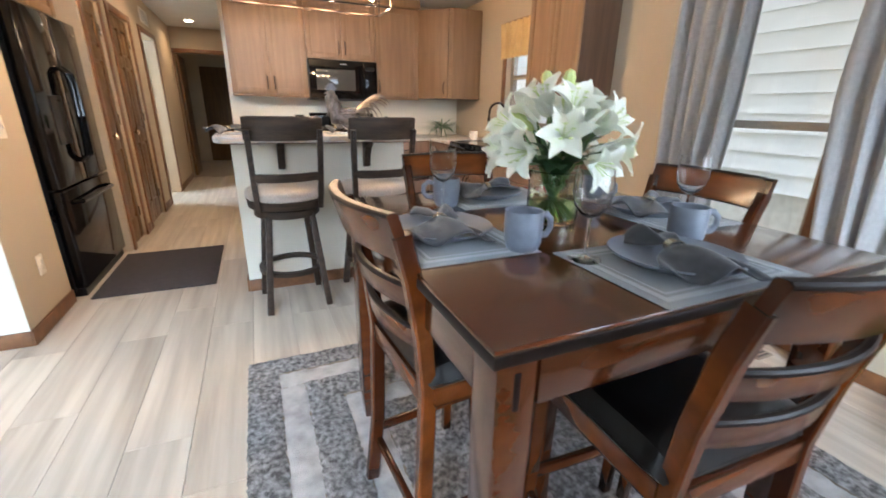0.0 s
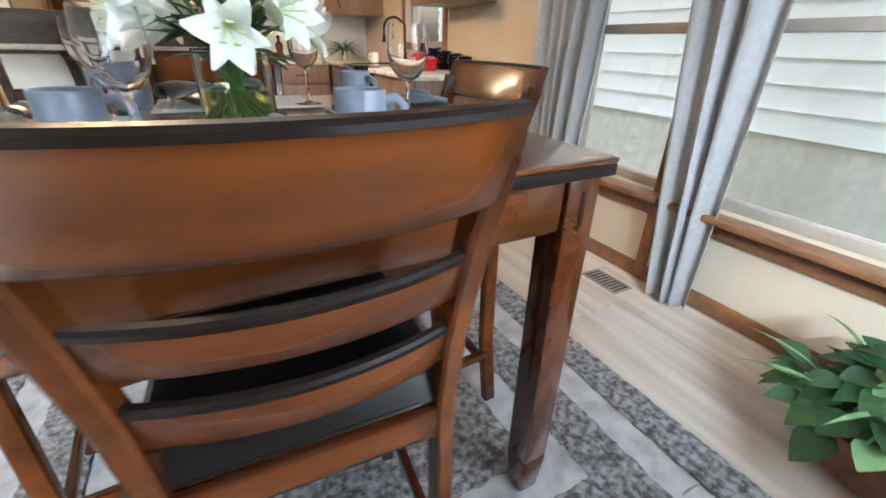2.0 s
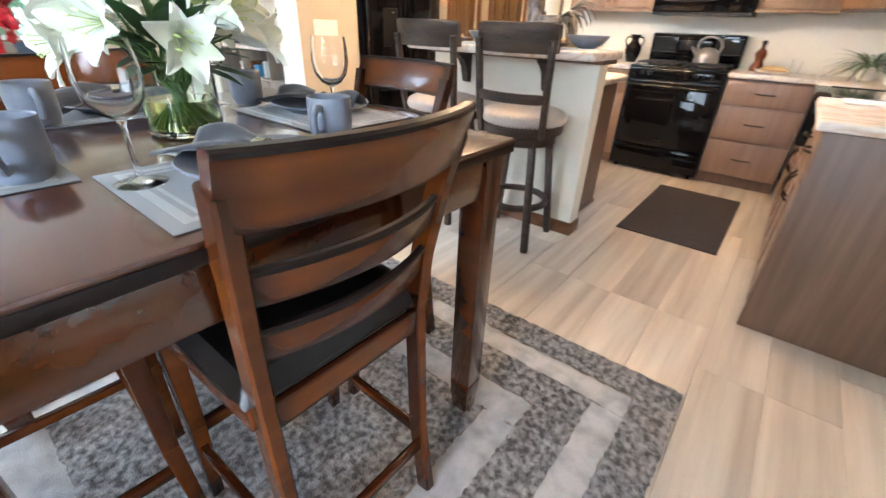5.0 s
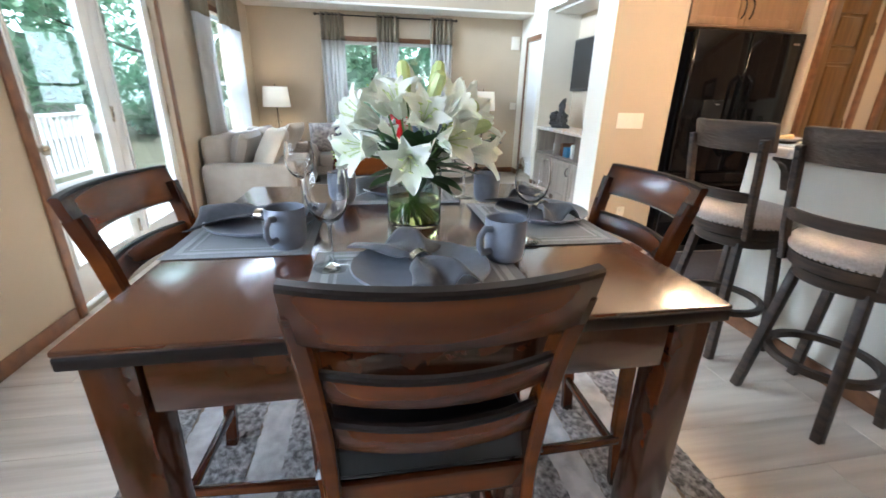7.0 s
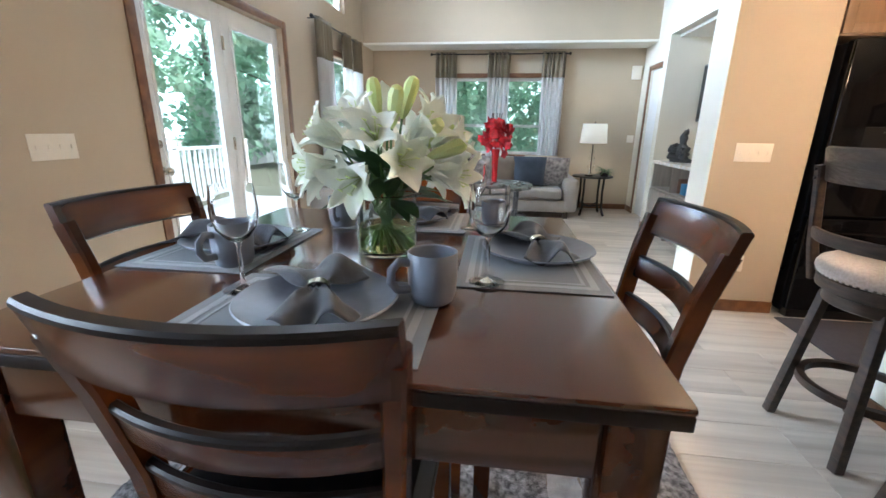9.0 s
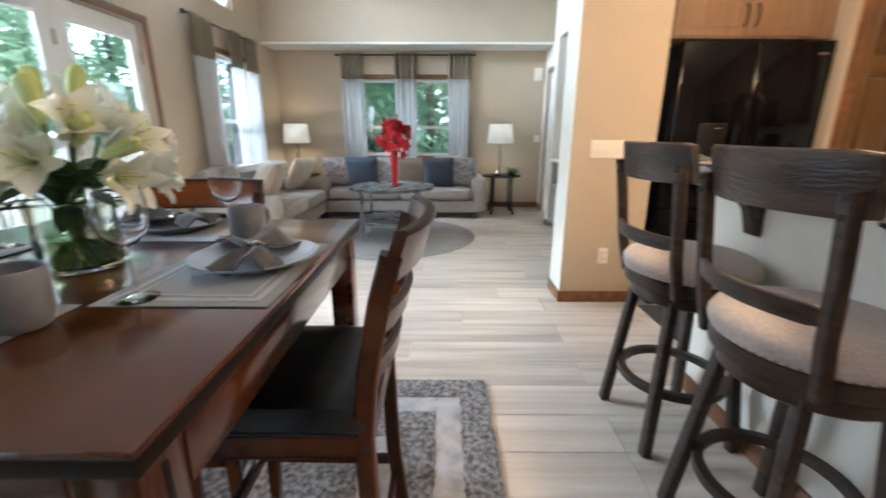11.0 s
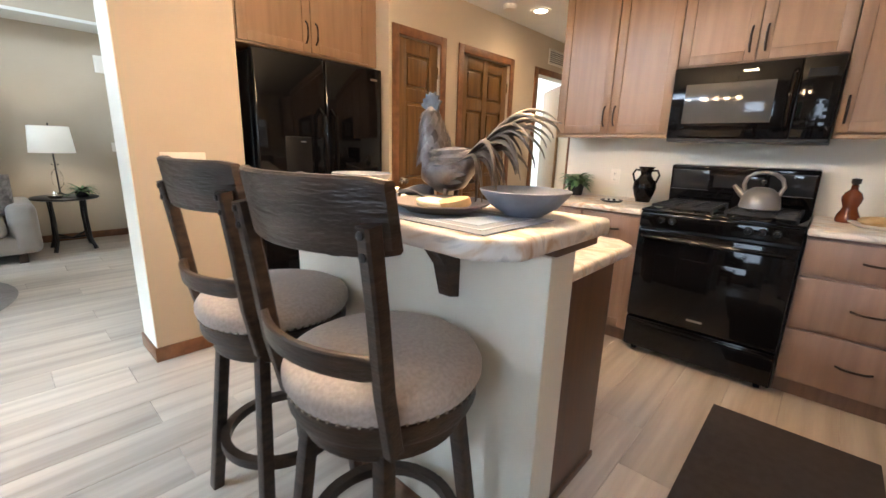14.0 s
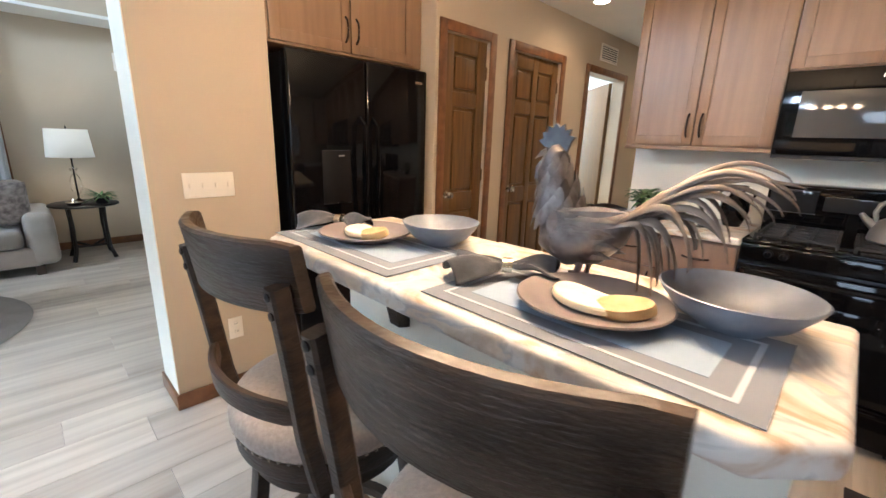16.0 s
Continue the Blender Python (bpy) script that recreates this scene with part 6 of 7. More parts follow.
# planter by the window
rp = random.Random(8)
pl = thing("potted_plant", "leafy green house plants in a brown basket on the floor", "plant", "", "", pose(3.46, -2.63, 0))
part("basket", lathe(bmesh.new(), [(0.004, 0.0), (0.13, 0.0), (0.16, 0.02), (0.19, 0.16), (0.198, 0.17), (0.185, 0.17), (0.16, 0.04), (0.004, 0.03)], 28), M["terracotta"], pl, "brown woven basket")
for k in range(150):
    a, r = rp.uniform(0, 6.28), rp.uniform(0.02, 0.24)
    out = Vector((math.cos(a), math.sin(a), rp.uniform(-0.25, 0.7)))
    b = (r * math.cos(a), r * math.sin(a), 0.17 + rp.uniform(0, 0.22) * (1.1 - r / 0.3))
    if k % 7 == 0:
        bm = leaf_blade(bmesh.new(), b, out + Vector((0, 0, 0.5)), (0, 0, 1), rp.uniform(0.14, 0.22), 0.016, 0.5, 6)
        part("leaf", bm, M["leaf_pale"], pl)
    else:
        bm = leaf_blade(bmesh.new(), b, out, (0, 0, 1), rp.uniform(0.08, 0.12), rp.uniform(0.075, 0.11), rp.uniform(0.2, 0.7), 5, 0.25)
        part("leaf", bm, M["leaf"] if k % 9 else M["leaf_pale"], pl)

# ---- things on the island ----
BT = 1.0765
for cx in (1.905, 1.268):
    place_mat(pose(cx, 0.255, BT), 0.53, 0.27, 0.0015, "blue-grey placemat with pale border on the bar", "bar_mat", "bar_mat_edge", "bar placemats", "bar_mat_field")
def loaf_slice(r, h, waist, turn):
    """A slice of bread lying flat: a domed loaf outline with a pinched waist."""
    bm = bmesh.new()
    rings = []
    for s, z in ((0.90, 0.0), (1.0, 0.004), (1.0, h * 0.75), (0.95, h), (0.55, h + 0.002), (0.05, h + 0.003)):
        ring = []
        for k in range(28):
            a = 2 * math.pi * k / 28
            q = r * s * (1 - waist * max(0.0, math.cos(a - 2.0)) ** 3 + 0.05 * math.sin(3 * a + turn))
            ring.append(bm.verts.new((1.15 * q * math.cos(a), 0.72 * q * math.sin(a), z)))
        rings.append(ring)
    ring_faces(bm, rings)
    return bm


for px, py, sx in ((1.90, 0.285, 1.0), (1.225, 0.285, 1.0)):
    p = plate(pose(px, py, BT + 0.0035, 0, 0, 20), 0.13, "grey-brown stoneware plate with bread on the bar")
    p["group"] = "bar plates"
    p.data.materials[0] = M["bar_plate"]
    bd = thing("bread_slices", "pale sliced bread with golden crust on a plate", "bread", "bread", "", pose(px - 0.01, py - 0.005, BT + 0.0145, 0, 0, -25))
    part("slice", loaf_slice(0.066, 0.014, 0.30, 0.0), M["bread"], bd)
    o = part("slice", loaf_slice(0.040, 0.020, 0.15, 1.0), M["crust"], bd, "golden crusted slice")
    o.matrix_basis = pose(0.068, 0.022, 0.004, 14, -10, 35)


def bowl(m, r, label):
    p = part("bowl", lathe(bmesh.new(), [(0.004, 0.0), (r * 0.42, 0.0), (r * 0.45, 0.004), (r * 0.72, 0.022), (r * 0.95, 0.052), (r, 0.062), (r * 0.975, 0.0635), (r * 0.93, 0.054), (r * 0.68, 0.026), (r * 0.4, 0.009), (0.004, 0.007)], 48), M["ceramic"])
    p.matrix_basis = m
    return tagged(p, label, "bowl", "bar bowls")


bowl(pose(2.085, 0.392, BT + 0.003), 0.112, "wide blue-grey stoneware bowl on the bar")
bowl(pose(1.405, 0.405, BT + 0.003), 0.105, "wide blue-grey stoneware bowl on the bar")
for k, (nx, ny, nr) in enumerate(((1.70, 0.31, 35), (1.06, 0.30, 30))):
    n = napkin(pose(nx, ny, BT + 0.003, 0, 0, nr), 40 + k, 1.05)
    n["label"] = "charcoal linen napkin gathered in a ring on the bar"


def rooster(m):
    """A sheet-metal rooster facing -x: body, hackle and wing feathers, and a sheaf of curling tail blades."""
    r = thing("rooster_sculpture", "weathered tin rooster ornament with curled tail feathers", "ornament", "", "", m)
    bm = bmesh.new()
    tube(bm, [(-0.095, 0, 0.118), (-0.075, 0, 0.098), (-0.03, 0, 0.090), (0.02, 0, 0.098), (0.06, 0, 0.122), (0.09, 0, 0.15)], [0.012, 0.048, 0.064, 0.057, 0.038, 0.012], 18, 1.0)
    tube(bm, [(-0.045, 0, 0.092), (-0.068, 0, 0.155), (-0.080, 0, 0.205), (-0.082, 0, 0.24), (-0.084, 0, 0.262), (-0.088, 0, 0.276)], [0.056, 0.042, 0.029, 0.025, 0.023, 0.010], 16)
    part("body", bm, M["rooster"], r)
    bm = bmesh.new()
    tube(bm, [(-0.104, 0, 0.262), (-0.120, 0, 0.258), (-0.136, 0, 0.246)], [0.010, 0.006, 0.001], 8)
    part("beak", bm, M["rooster"], r)
    bm = bmesh.new()
    fan = [(-0.112, 0.272)]
    for k in range(15):
        a = math.pi * (1.02 - 0.98 * k / 14)
        q = 0.043 if k % 2 else 0.033
        fan.append((-0.086 + q * math.cos(a), 0.278 + q * math.sin(a)))
    fan.append((-0.060, 0.262))
    ring_faces(bm, [[bm.verts.new((x, y, z)) for x, z in fan] for y in (-0.004, 0.004)])
    part("comb", bm, M["comb"], r, "blue-grey scalloped comb")
    for s in (-1, 1):
        bm = bmesh.new()
        tube(bm, [(-0.106, s * 0.006, 0.250), (-0.116, s * 0.008, 0.228), (-0.116, s * 0.008, 0.205), (-0.108, s * 0.006, 0.192)], [0.005, 0.011, 0.012, 0.003], 8, 1.0)
        part("wattle", bm, M["comb"], r, "blue-grey wattle")
    rr = random.Random(3)
    for row in range(8):
        t = row / 7
        c = Vector((-0.083 + 0.030 * t, 0, 0.248 - 0.115 * t))
        rad = 0.026 + 0.031 * t
        for s in (-1, 1):
            for k in range(5):
                a = (k + (row % 2) * 0.5 + 0.25) / 5 * math.pi
                side = Vector((-math.cos(a), s * math.sin(a), 0.0))
                b = c + side * rad + Vector((0, 0, 0.012))
                part("feather", leaf_blade(bmesh.new(), b, Vector((-0.10, 0, -1)) + side * 0.42, side + Vector((0, 0, 0.3)), rr.uniform(0.044, 0.054), 0.024, 0.22, 4, -0.25), M["rooster"], r)
    for s in (-1, 1):
        for row in range(5):
            z = 0.148 - row * 0.019
            for k in range(2):
                b = Vector((-0.050 + k * 0.018, s * (0.058 - 0.004 * abs(row - 2.2) + 0.004 * (1 - k)), z))
                part("feather", leaf_blade(bmesh.new(), b, Vector((1, 0.06 * s, -0.10)), Vector((0, s, 0.25)), 0.036, 0.025, 0.12, 4, -0.35), M["rooster"], r)
            b = Vector((-0.018, s * (0.062 - 0.005 * abs(row - 2.2)), z + 0.002))
            part("wing_feather", leaf_blade(bmesh.new(), b, Vector((1, -0.16 * s, 0.10 - 0.04 * row)), Vector((0, s, 0.3)), rr.uniform(0.085, 0.110), 0.023, 0.05, 6, -0.4), M["rooster"], r)

    def blade(rise, reach, drop, y0, y1, w):
        """One tail blade: it climbs from the rump, arches over and curls down to a point."""
        bm = bmesh.new()
        rows = []
        for i in range(15):
            g = i / 14
            x = 0.055 + reach * (1 - (1 - g) ** 1.5)
            z = 0.125 + rise * math.sin(min(1.0, g * 1.5) * math.pi / 2) - drop * max(0.0, g - 0.35) ** 1.9 * 2.2
            y = y0 + (y1 - y0) * g
            q = w * math.sin(math.pi * min(0.985, 0.22 + 0.77 * g)) ** 0.8 + 0.0004
            rows.append([bm.verts.new((x, y - q, z - 0.15 * q)), bm.verts.new((x, y, z + q * 0.7)), bm.verts.new((x, y + q, z - 0.15 * q))])
        for a, b in zip(rows, rows[1:]):
            for q in (0, 1):
                bm.faces.new((a[q], a[q + 1], b[q + 1], b[q]))
        o = part("tail_feather", bm, M["rooster_tail"], r, "curved rusty tail blade")
        o.modifiers.new("sheet", 'SOLIDIFY').thickness = 0.0012
    for k in range(11):
        blade(rr.uniform(0.085, 0.145), rr.uniform(0.22, 0.31), rr.uniform(0.01, 0.06), rr.uniform(-0.012, 0.012), rr.uniform(-0.10, 0.10), rr.uniform(0.0065, 0.0095))
    for k in range(11):
        blade(rr.uniform(0.04, 0.095), rr.uniform(0.13, 0.21), rr.uniform(0.05, 0.11), rr.uniform(-0.022, 0.022), rr.uniform(-0.085, 0.085), rr.uniform(0.009, 0.0125))
    for k in range(9):
        blade(rr.uniform(0.005, 0.045), rr.uniform(0.075, 0.14), rr.uniform(0.10, 0.16), rr.uniform(-0.03, 0.03), rr.uniform(-0.06, 0.06), rr.uniform(0.009, 0.012))
    for s in (-1, 1):
        bm = bmesh.new()
        tube(bm, [(0.0, s * 0.022, 0.075), (0.005, s * 0.024, 0.035), (0.0, s * 0.025, 0.005)], [0.016, 0.008, 0.006], 8)
        for dx, dy in ((-0.035, -0.012), (-0.04, 0.0), (-0.035, 0.012), (0.022, 0)):
            tube(bm, [(0.0, s * 0.025, 0.005), (dx, s * 0.025 + dy, 0.004)], [0.005, 0.003], 6)
        part("leg", bm, M["rooster"], r)
    return r


rooster(pose(1.805, 0.43, BT, 0, 0, 0))

# pendant over the island
pn = thing("island_pendant", "dark bronze open-frame pendant light with small bulbs", "light")
X0, X1, Y0, Y1 = 1.16, 2.15, 0.40, 0.70
for z in (1.885, 2.10):
    for p, q in (((X0, Y0, z), (X1, Y0, z)), ((X0, Y1, z), (X1, Y1, z)), ((X0, Y0, z), (X0, Y1, z)), ((X1, Y0, z), (X1, Y1, z))):
        part("frame_bar", beam(bmesh.new(), p, q, 0.010, 0.010, bevel=0.002, side=(0, 0, 1)), M["bronze"], pn)
for x in (X0, X1):
    for y in (Y0, Y1):
        part("upright", beam(bmesh.new(), (x, y, 1.885), (x, y, 2.10), 0.010, 0.010, bevel=0.002), M["bronze"], pn)
    part("rod", tube(bmesh.new(), [((x + 1.655) / 2, 0.55, 2.10), ((x + 1.655) / 2, 0.55, 2.44)], 0.006, 8), M["bronze"], pn)
part("cross_bar", beam(bmesh.new(), (X0, 0.55, 2.10), (X1, 0.55, 2.10), 0.02, 0.014, bevel=0.002, side=(0, 0, 1)), M["bronze"], pn)
for bx in (1.25, 1.52, 1.79, 2.06):
    s = part("socket", lathe(bmesh.new(), [(0.014, 2.03), (0.014, 2.095), (0.004, 2.098)], 12, (bx, 0.55, 0)), M["bronze"], pn)
    part("bulb", lathe(bmesh.new(), [(0.003, 1.945), (0.016, 1.952), (0.024, 1.975), (0.022, 2.0), (0.012, 2.028)], 16, (bx, 0.55, 0)), M["bulb"], s, "glowing warm bulb")

# ---- things on the kitchen counters ----
CT = 0.914


def bushy(m, name, label, pot, n, spread, height, seed, w=0.012, ln=0.12, pot_r=0.06, pot_h=0.09, mt="leaf_pale"):
    rr = random.Random(seed)
    t = thing(name, label, "plant", "house plants", "", m)
    part("pot", lathe(bmesh.new(), [(0.004, 0), (pot_r * 0.75, 0), (pot_r * 0.8, 0.004), (pot_r, pot_h), (pot_r * 0.9, pot_h), (pot_r * 0.85, pot_h * 0.85), (0.004, pot_h * 0.85)], 24), M[pot], t)
    for k in range(n):
        a, r = rr.uniform(0, 6.28), rr.uniform(0, pot_r * 0.7)
        b = (r * math.cos(a), r * math.sin(a), pot_h * 0.8 + rr.uniform(0, height * 0.5))
        out = Vector((math.cos(a) * spread, math.sin(a) * spread, rr.uniform(0.1, 1.1)))
        part("leaf", leaf_blade(bmesh.new(), b, out, (0, 0, 1), ln * rr.uniform(0.7, 1.2), w * rr.uniform(0.8, 1.3), rr.uniform(0.3, 0.9), 5), M[mt] if k % 3 else M["leaf"], t)
    return t


bushy(pose(1.20, 2.56, CT), "small_plant", "small leafy green plant in a dark pot on the counter", "black_iron", 130, 0.9, 0.14, 1, 0.030, 0.09, 0.062, 0.085)
bushy(pose(3.42, 2.42, CT), "spider_plant", "green spider plant spilling over its pot by the sink", "white_plastic", 90, 1.0, 0.10, 2, 0.014, 0.24)
vz = thing("black_vase", "glossy black two-handled ceramic vase", "vase", "", "", pose(1.70, 2.55, CT))
part("body", lathe(bmesh.new(), [(0.004, 0.0), (0.045, 0.0), (0.048, 0.012), (0.062, 0.05), (0.074, 0.095), (0.07, 0.135), (0.045, 0.165), (0.034, 0.185), (0.038, 0.215), (0.054, 0.235), (0.05, 0.237), (0.03, 0.21), (0.004, 0.19)], 32), M["black_gloss"], vz)
for s in (-1, 1):
    part("handle", tube(bmesh.new(), [(s * 0.036, 0, 0.212), (s * 0.07, 0, 0.215), (s * 0.085, 0, 0.185), (s * 0.068, 0, 0.135)], 0.007, 8), M["black_gloss"], vz)
pb = thing("book_stand", "small patterned black and white dish on the counter", "dish", "", "", pose(1.56, 2.36, CT))
part("dish", lathe(bmesh.new(), [(0.004, 0), (0.06, 0), (0.075, 0.012), (0.07, 0.013), (0.055, 0.005), (0.004, 0.005)], 24), M["black_satin"], pb)
for k in range(6):
    part("bead", lathe(bmesh.new(), [(0.002, 0.006), (0.010, 0.010), (0.010, 0.016), (0.002, 0.02)], 8, (0.04 * math.cos(k), 0.04 * math.sin(k), 0)), M["paper"], pb)
kt = thing("kettle", "grey enamel kettle with an arched handle on the range", "kettle", "", "", pose(2.36, 2.43, 0.951))
part("body", lathe(bmesh.new(), [(0.004, 0), (0.088, 0), (0.098, 0.008), (0.096, 0.030), (0.090, 0.065), (0.076, 0.095), (0.052, 0.112), (0.048, 0.116), (0.03, 0.122), (0.004, 0.124)], 32), M["kettle"], kt)
part("lid_knob", lathe(bmesh.new(), [(0.006, 0.132), (0.006, 0.142), (0.014, 0.15), (0.012, 0.16), (0.003, 0.163)], 14), M["black_satin"], kt)
part("handle", tube(bmesh.new(), [(0.078, 0, 0.085), (0.094, 0, 0.13), (0.080, 0, 0.172), (0.045, 0, 0.198), (0, 0, 0.206), (-0.045, 0, 0.198), (-0.078, 0, 0.172), (-0.088, 0, 0.135), (-0.076, 0, 0.088)], 0.0105, 10), M["kettle"], kt)
part("spout", tube(bmesh.new(), [(-0.08, 0, 0.07), (-0.115, 0, 0.10), (-0.135, 0, 0.125)], [0.022, 0.015, 0.010], 10), M["kettle"], kt)
ob = thing("oil_bottle", "dark amber bottle with cork on the counter", "bottle", "", "", pose(2.73, 2.56, CT))
part("body", lathe(bmesh.new(), [(0.004, 0), (0.046, 0), (0.051, 0.010), (0.048, 0.035), (0.034, 0.065), (0.031, 0.082), (0.040, 0.110), (0.043, 0.130), (0.034, 0.155), (0.016, 0.172), (0.014, 0.190), (0.017, 0.195), (0.004, 0.20)], 24), M["oil"], ob)
part("stopper", lathe(bmesh.new(), [(0.012, 0.198), (0.020, 0.205), (0.020, 0.228), (0.003, 0.232)], 14), M["black_satin"], ob)
cb = thing("serving_dish", "shallow white serving dish with golden food", "dish", "", "", pose(2.86, 2.45, CT))
part("tray", lathe(bmesh.new(), [(0.004, 0), (0.10, 0), (0.13, 0.016), (0.132, 0.020), (0.10, 0.010), (0.004, 0.007)], 32), M["white_plastic"], cb)
part("food", cushion(bmesh.new(), 0.19, 0.17, 0.05, (0, 0, 0.028), 12, 2.2), M["crust"], cb, "golden pastry")
gl = tagged(part("tumbler", lathe(bmesh.new(), [(0.004, 0), (0.028, 0), (0.032, 0.11), (0.0305, 0.11), (0.0265, 0.006), (0.004, 0.005)], 24), M["crystal"]), "clear glass tumbler on the counter", "glass")
gl.matrix_basis = pose(2.99, 2.50, CT)
sk = thing("sink", "black undermount kitchen sink with a front apron", "sink")
part("apron_front", B(3.135, 3.21, 0.85, 1.55, 0.66, 0.918, 0.012), M["black_gloss"], sk)
for x0, x1, y0, y1 in ((3.21, 3.62, 0.85, 0.875), (3.21, 3.62, 1.525, 1.55), (3.595, 3.62, 0.875, 1.525)):
    part("rim", B(x0, x1, y0, y1, 0.913, 0.92, 0.003), M["black_satin"], sk)
part("bowl", B(3.21, 3.595, 0.875, 1.525, 0.913, 0.9155), M["black_gloss"], sk, "dark sink bowl")
fa2 = thing("faucet", "dark bronze gooseneck kitchen faucet", "faucet", "", "", pose(3.68, 1.32, CT))
part("base", lathe(bmesh.new(), [(0.004, 0), (0.028, 0), (0.028, 0.01), (0.02, 0.016), (0.018, 0.06), (0.004, 0.065)], 18), M["bronze"], fa2)
part("neck", tube(bmesh.new(), [(0, 0, 0.05), (0, 0, 0.30)] + [(-0.10 + 0.10 * math.cos(a), 0, 0.30 + 0.10 * math.sin(a)) for a in (0.4, 0.8, 1.2, 1.57, 1.95, 2.35, 2.75, 3.14)] + [(-0.20, 0, 0.25)], 0.012, 10), M["bronze"], fa2)
part("spray_head", tube(bmesh.new(), [(-0.20, 0, 0.26), (-0.20, 0, 0.19)], [0.014, 0.018], 10), M["bronze"], fa2)
part("lever", tube(bmesh.new(), [(0.0, -0.015, 0.045), (0.0, -0.05, 0.055), (0, -0.10, 0.075)], [0.008, 0.007, 0.005], 8), M["bronze"], fa2)
rc = thing("casserole_pot", "red enamel casserole pot with lid on the counter", "pot", "", "", pose(3.47, 0.42, CT))
part("pot", lathe(bmesh.new(), [(0.004, 0), (0.08, 0), (0.09, 0.01), (0.095, 0.075), (0.004, 0.075)], 28), M["red_gloss"], rc)
part("lid", lathe(bmesh.new(), [(0.098, 0.076), (0.096, 0.086), (0.06, 0.10), (0.02, 0.105), (0.004, 0.106)], 28), M["red_gloss"], rc)
for s in (-1, 1):
    part("handle", tube(bmesh.new(), [(s * 0.09, -0.03, 0.06), (s * 0.12, -0.02, 0.062), (s * 0.12, 0.02, 0.062), (s * 0.09, 0.03, 0.06)], 0.007, 8), M["red_gloss"], rc)
part("lid_knob", lathe(bmesh.new(), [(0.008, 0.105), (0.008, 0.113), (0.018, 0.122), (0.004, 0.13)], 14), M["black_satin"], rc)
for k, (jx, jy, jh) in enumerate(((3.70, 0.22, 0.10), (3.70, 0.36, 0.115), (3.69, 0.52, 0.13), (3.68, 0.69, 0.15))):
    j = thing("canister", "black ceramic canister with metal clasp lid", "canister", "canisters", "", pose(jx, jy, CT))
    part("jar", lathe(bmesh.new(), [(0.004, 0), (0.055, 0), (0.06, 0.006), (0.06, jh - 0.02), (0.052, jh - 0.012), (0.004, jh - 0.012)], 24), M["black_gloss"], j)
    part("lid", lathe(bmesh.new(), [(0.056, jh - 0.011), (0.058, jh + 0.006), (0.03, jh + 0.014), (0.004, jh + 0.015)], 24), M["black_gloss"], j)
    part("clasp", B(-0.066, -0.058, -0.01, 0.01, jh * 0.45, jh), M["chrome"], j, "bright metal clasp")
mgx = mug(pose(3.52, 1.72, CT, 0, 0, 200), "white ceramic cup beside the sink")
for o in mgx.children:
    o.data = o.data.copy()
    o.data.materials[0] = M["white_plastic"]
ut = thing("utensil_holder", "crock of wooden cooking utensils by the window", "utensils", "", "", pose(3.66, 0.86, CT))
part("crock", lathe(bmesh.new(), [(0.004, 0), (0.045, 0), (0.05, 0.13), (0.044, 0.13), (0.04, 0.01), (0.004, 0.01)], 20), M["brass"], ut)
for k in range(4):
    part("utensil", tube(bmesh.new(), [(0.01 * math.cos(k * 2), 0.01 * math.sin(k * 2), 0.02), (0.03 * math.cos(k * 2), 0.03 * math.sin(k * 2), 0.17), (0.036 * math.cos(k * 2), 0.036 * math.sin(k * 2), 0.21), (0.04 * math.cos(k * 2), 0.04 * math.sin(k * 2), 0.25)], [0.005, 0.005, 0.018, 0.008], 8), M["maple"], ut)
mz = tagged(part("magazine", B(3.24, 3.44, 0.58, 0.80, CT, CT + 0.008, 0.002), M["paper"]), "white folded paper on the counter", "paper")

# ---- living room ----
def sofa(m, w, label, group=""):
    """A sofa facing +y; origin at the floor under its middle."""
    s = thing("sofa", label, "sofa", group, "", m)
    h = w / 2
    part("base", B(-h + 0.02, h - 0.02, -0.42, 0.44, 0.09, 0.27, 0.03, 3), M["sofa"], s)
    bm = B(-h + 0.04, h - 0.04, -0.46, -0.22, 0.25, 0.83, 0.07, 4)
    part("back", bm, M["sofa"], s)
    for sx in (-1, 1):
        bm = bmesh.new()
        box(bm, sx * h - 0.11, sx * h + 0.11, -0.44, 0.45, 0.09, 0.58, 0.07, 4)
        part("arm", bm, M["sofa"], s)
        for sy in (-0.38, 0.38):
            part("foot", B(sx * (h - 0.05) - 0.035, sx * (h - 0.05) + 0.035, sy - 0.035, sy + 0.035, 0, 0.09, 0.004), M["stool_wood"], s, "dark wooden foot")
    n = 2 if w > 1.8 else 2
    cw = (w - 0.24) / n
    for k in range(n):
        c = -h + 0.12 + cw * (k + 0.5)
        part("seat_cushion", B(c - cw / 2 + 0.004, c + cw / 2 - 0.004, -0.22, 0.47, 0.275, 0.44, 0.045, 4), M["sofa"], s)
        part("back_cushion", cushion(bmesh.new(), cw - 0.01, 0.42, 0.20, (0, 0, 0), 14, 5, None), M["sofa"], s).matrix_basis = pose(c, -0.15, 0.65, 72, 0, 0)
    return s


sofa(pose(-3.52, -1.50, 0, 0, 0, -90), 2.30, "grey-beige upholstered sofa beneath the window")
sofa(pose(-2.28, -3.02, 0, 0, 0, 0), 1.75, "cream upholstered loveseat along the side wall")


def pillow(x, y, z, rz, size, mt, label, tilt=70):
    p = part("throw_pillow", cushion(bmesh.new(), size, size, 0.17, (0, 0, 0), 16, 3.2), M[mt])
    p.matrix_basis = pose(x, y, z, tilt, 0, rz)
    return tagged(p, label, "pillow", "throw pillows")


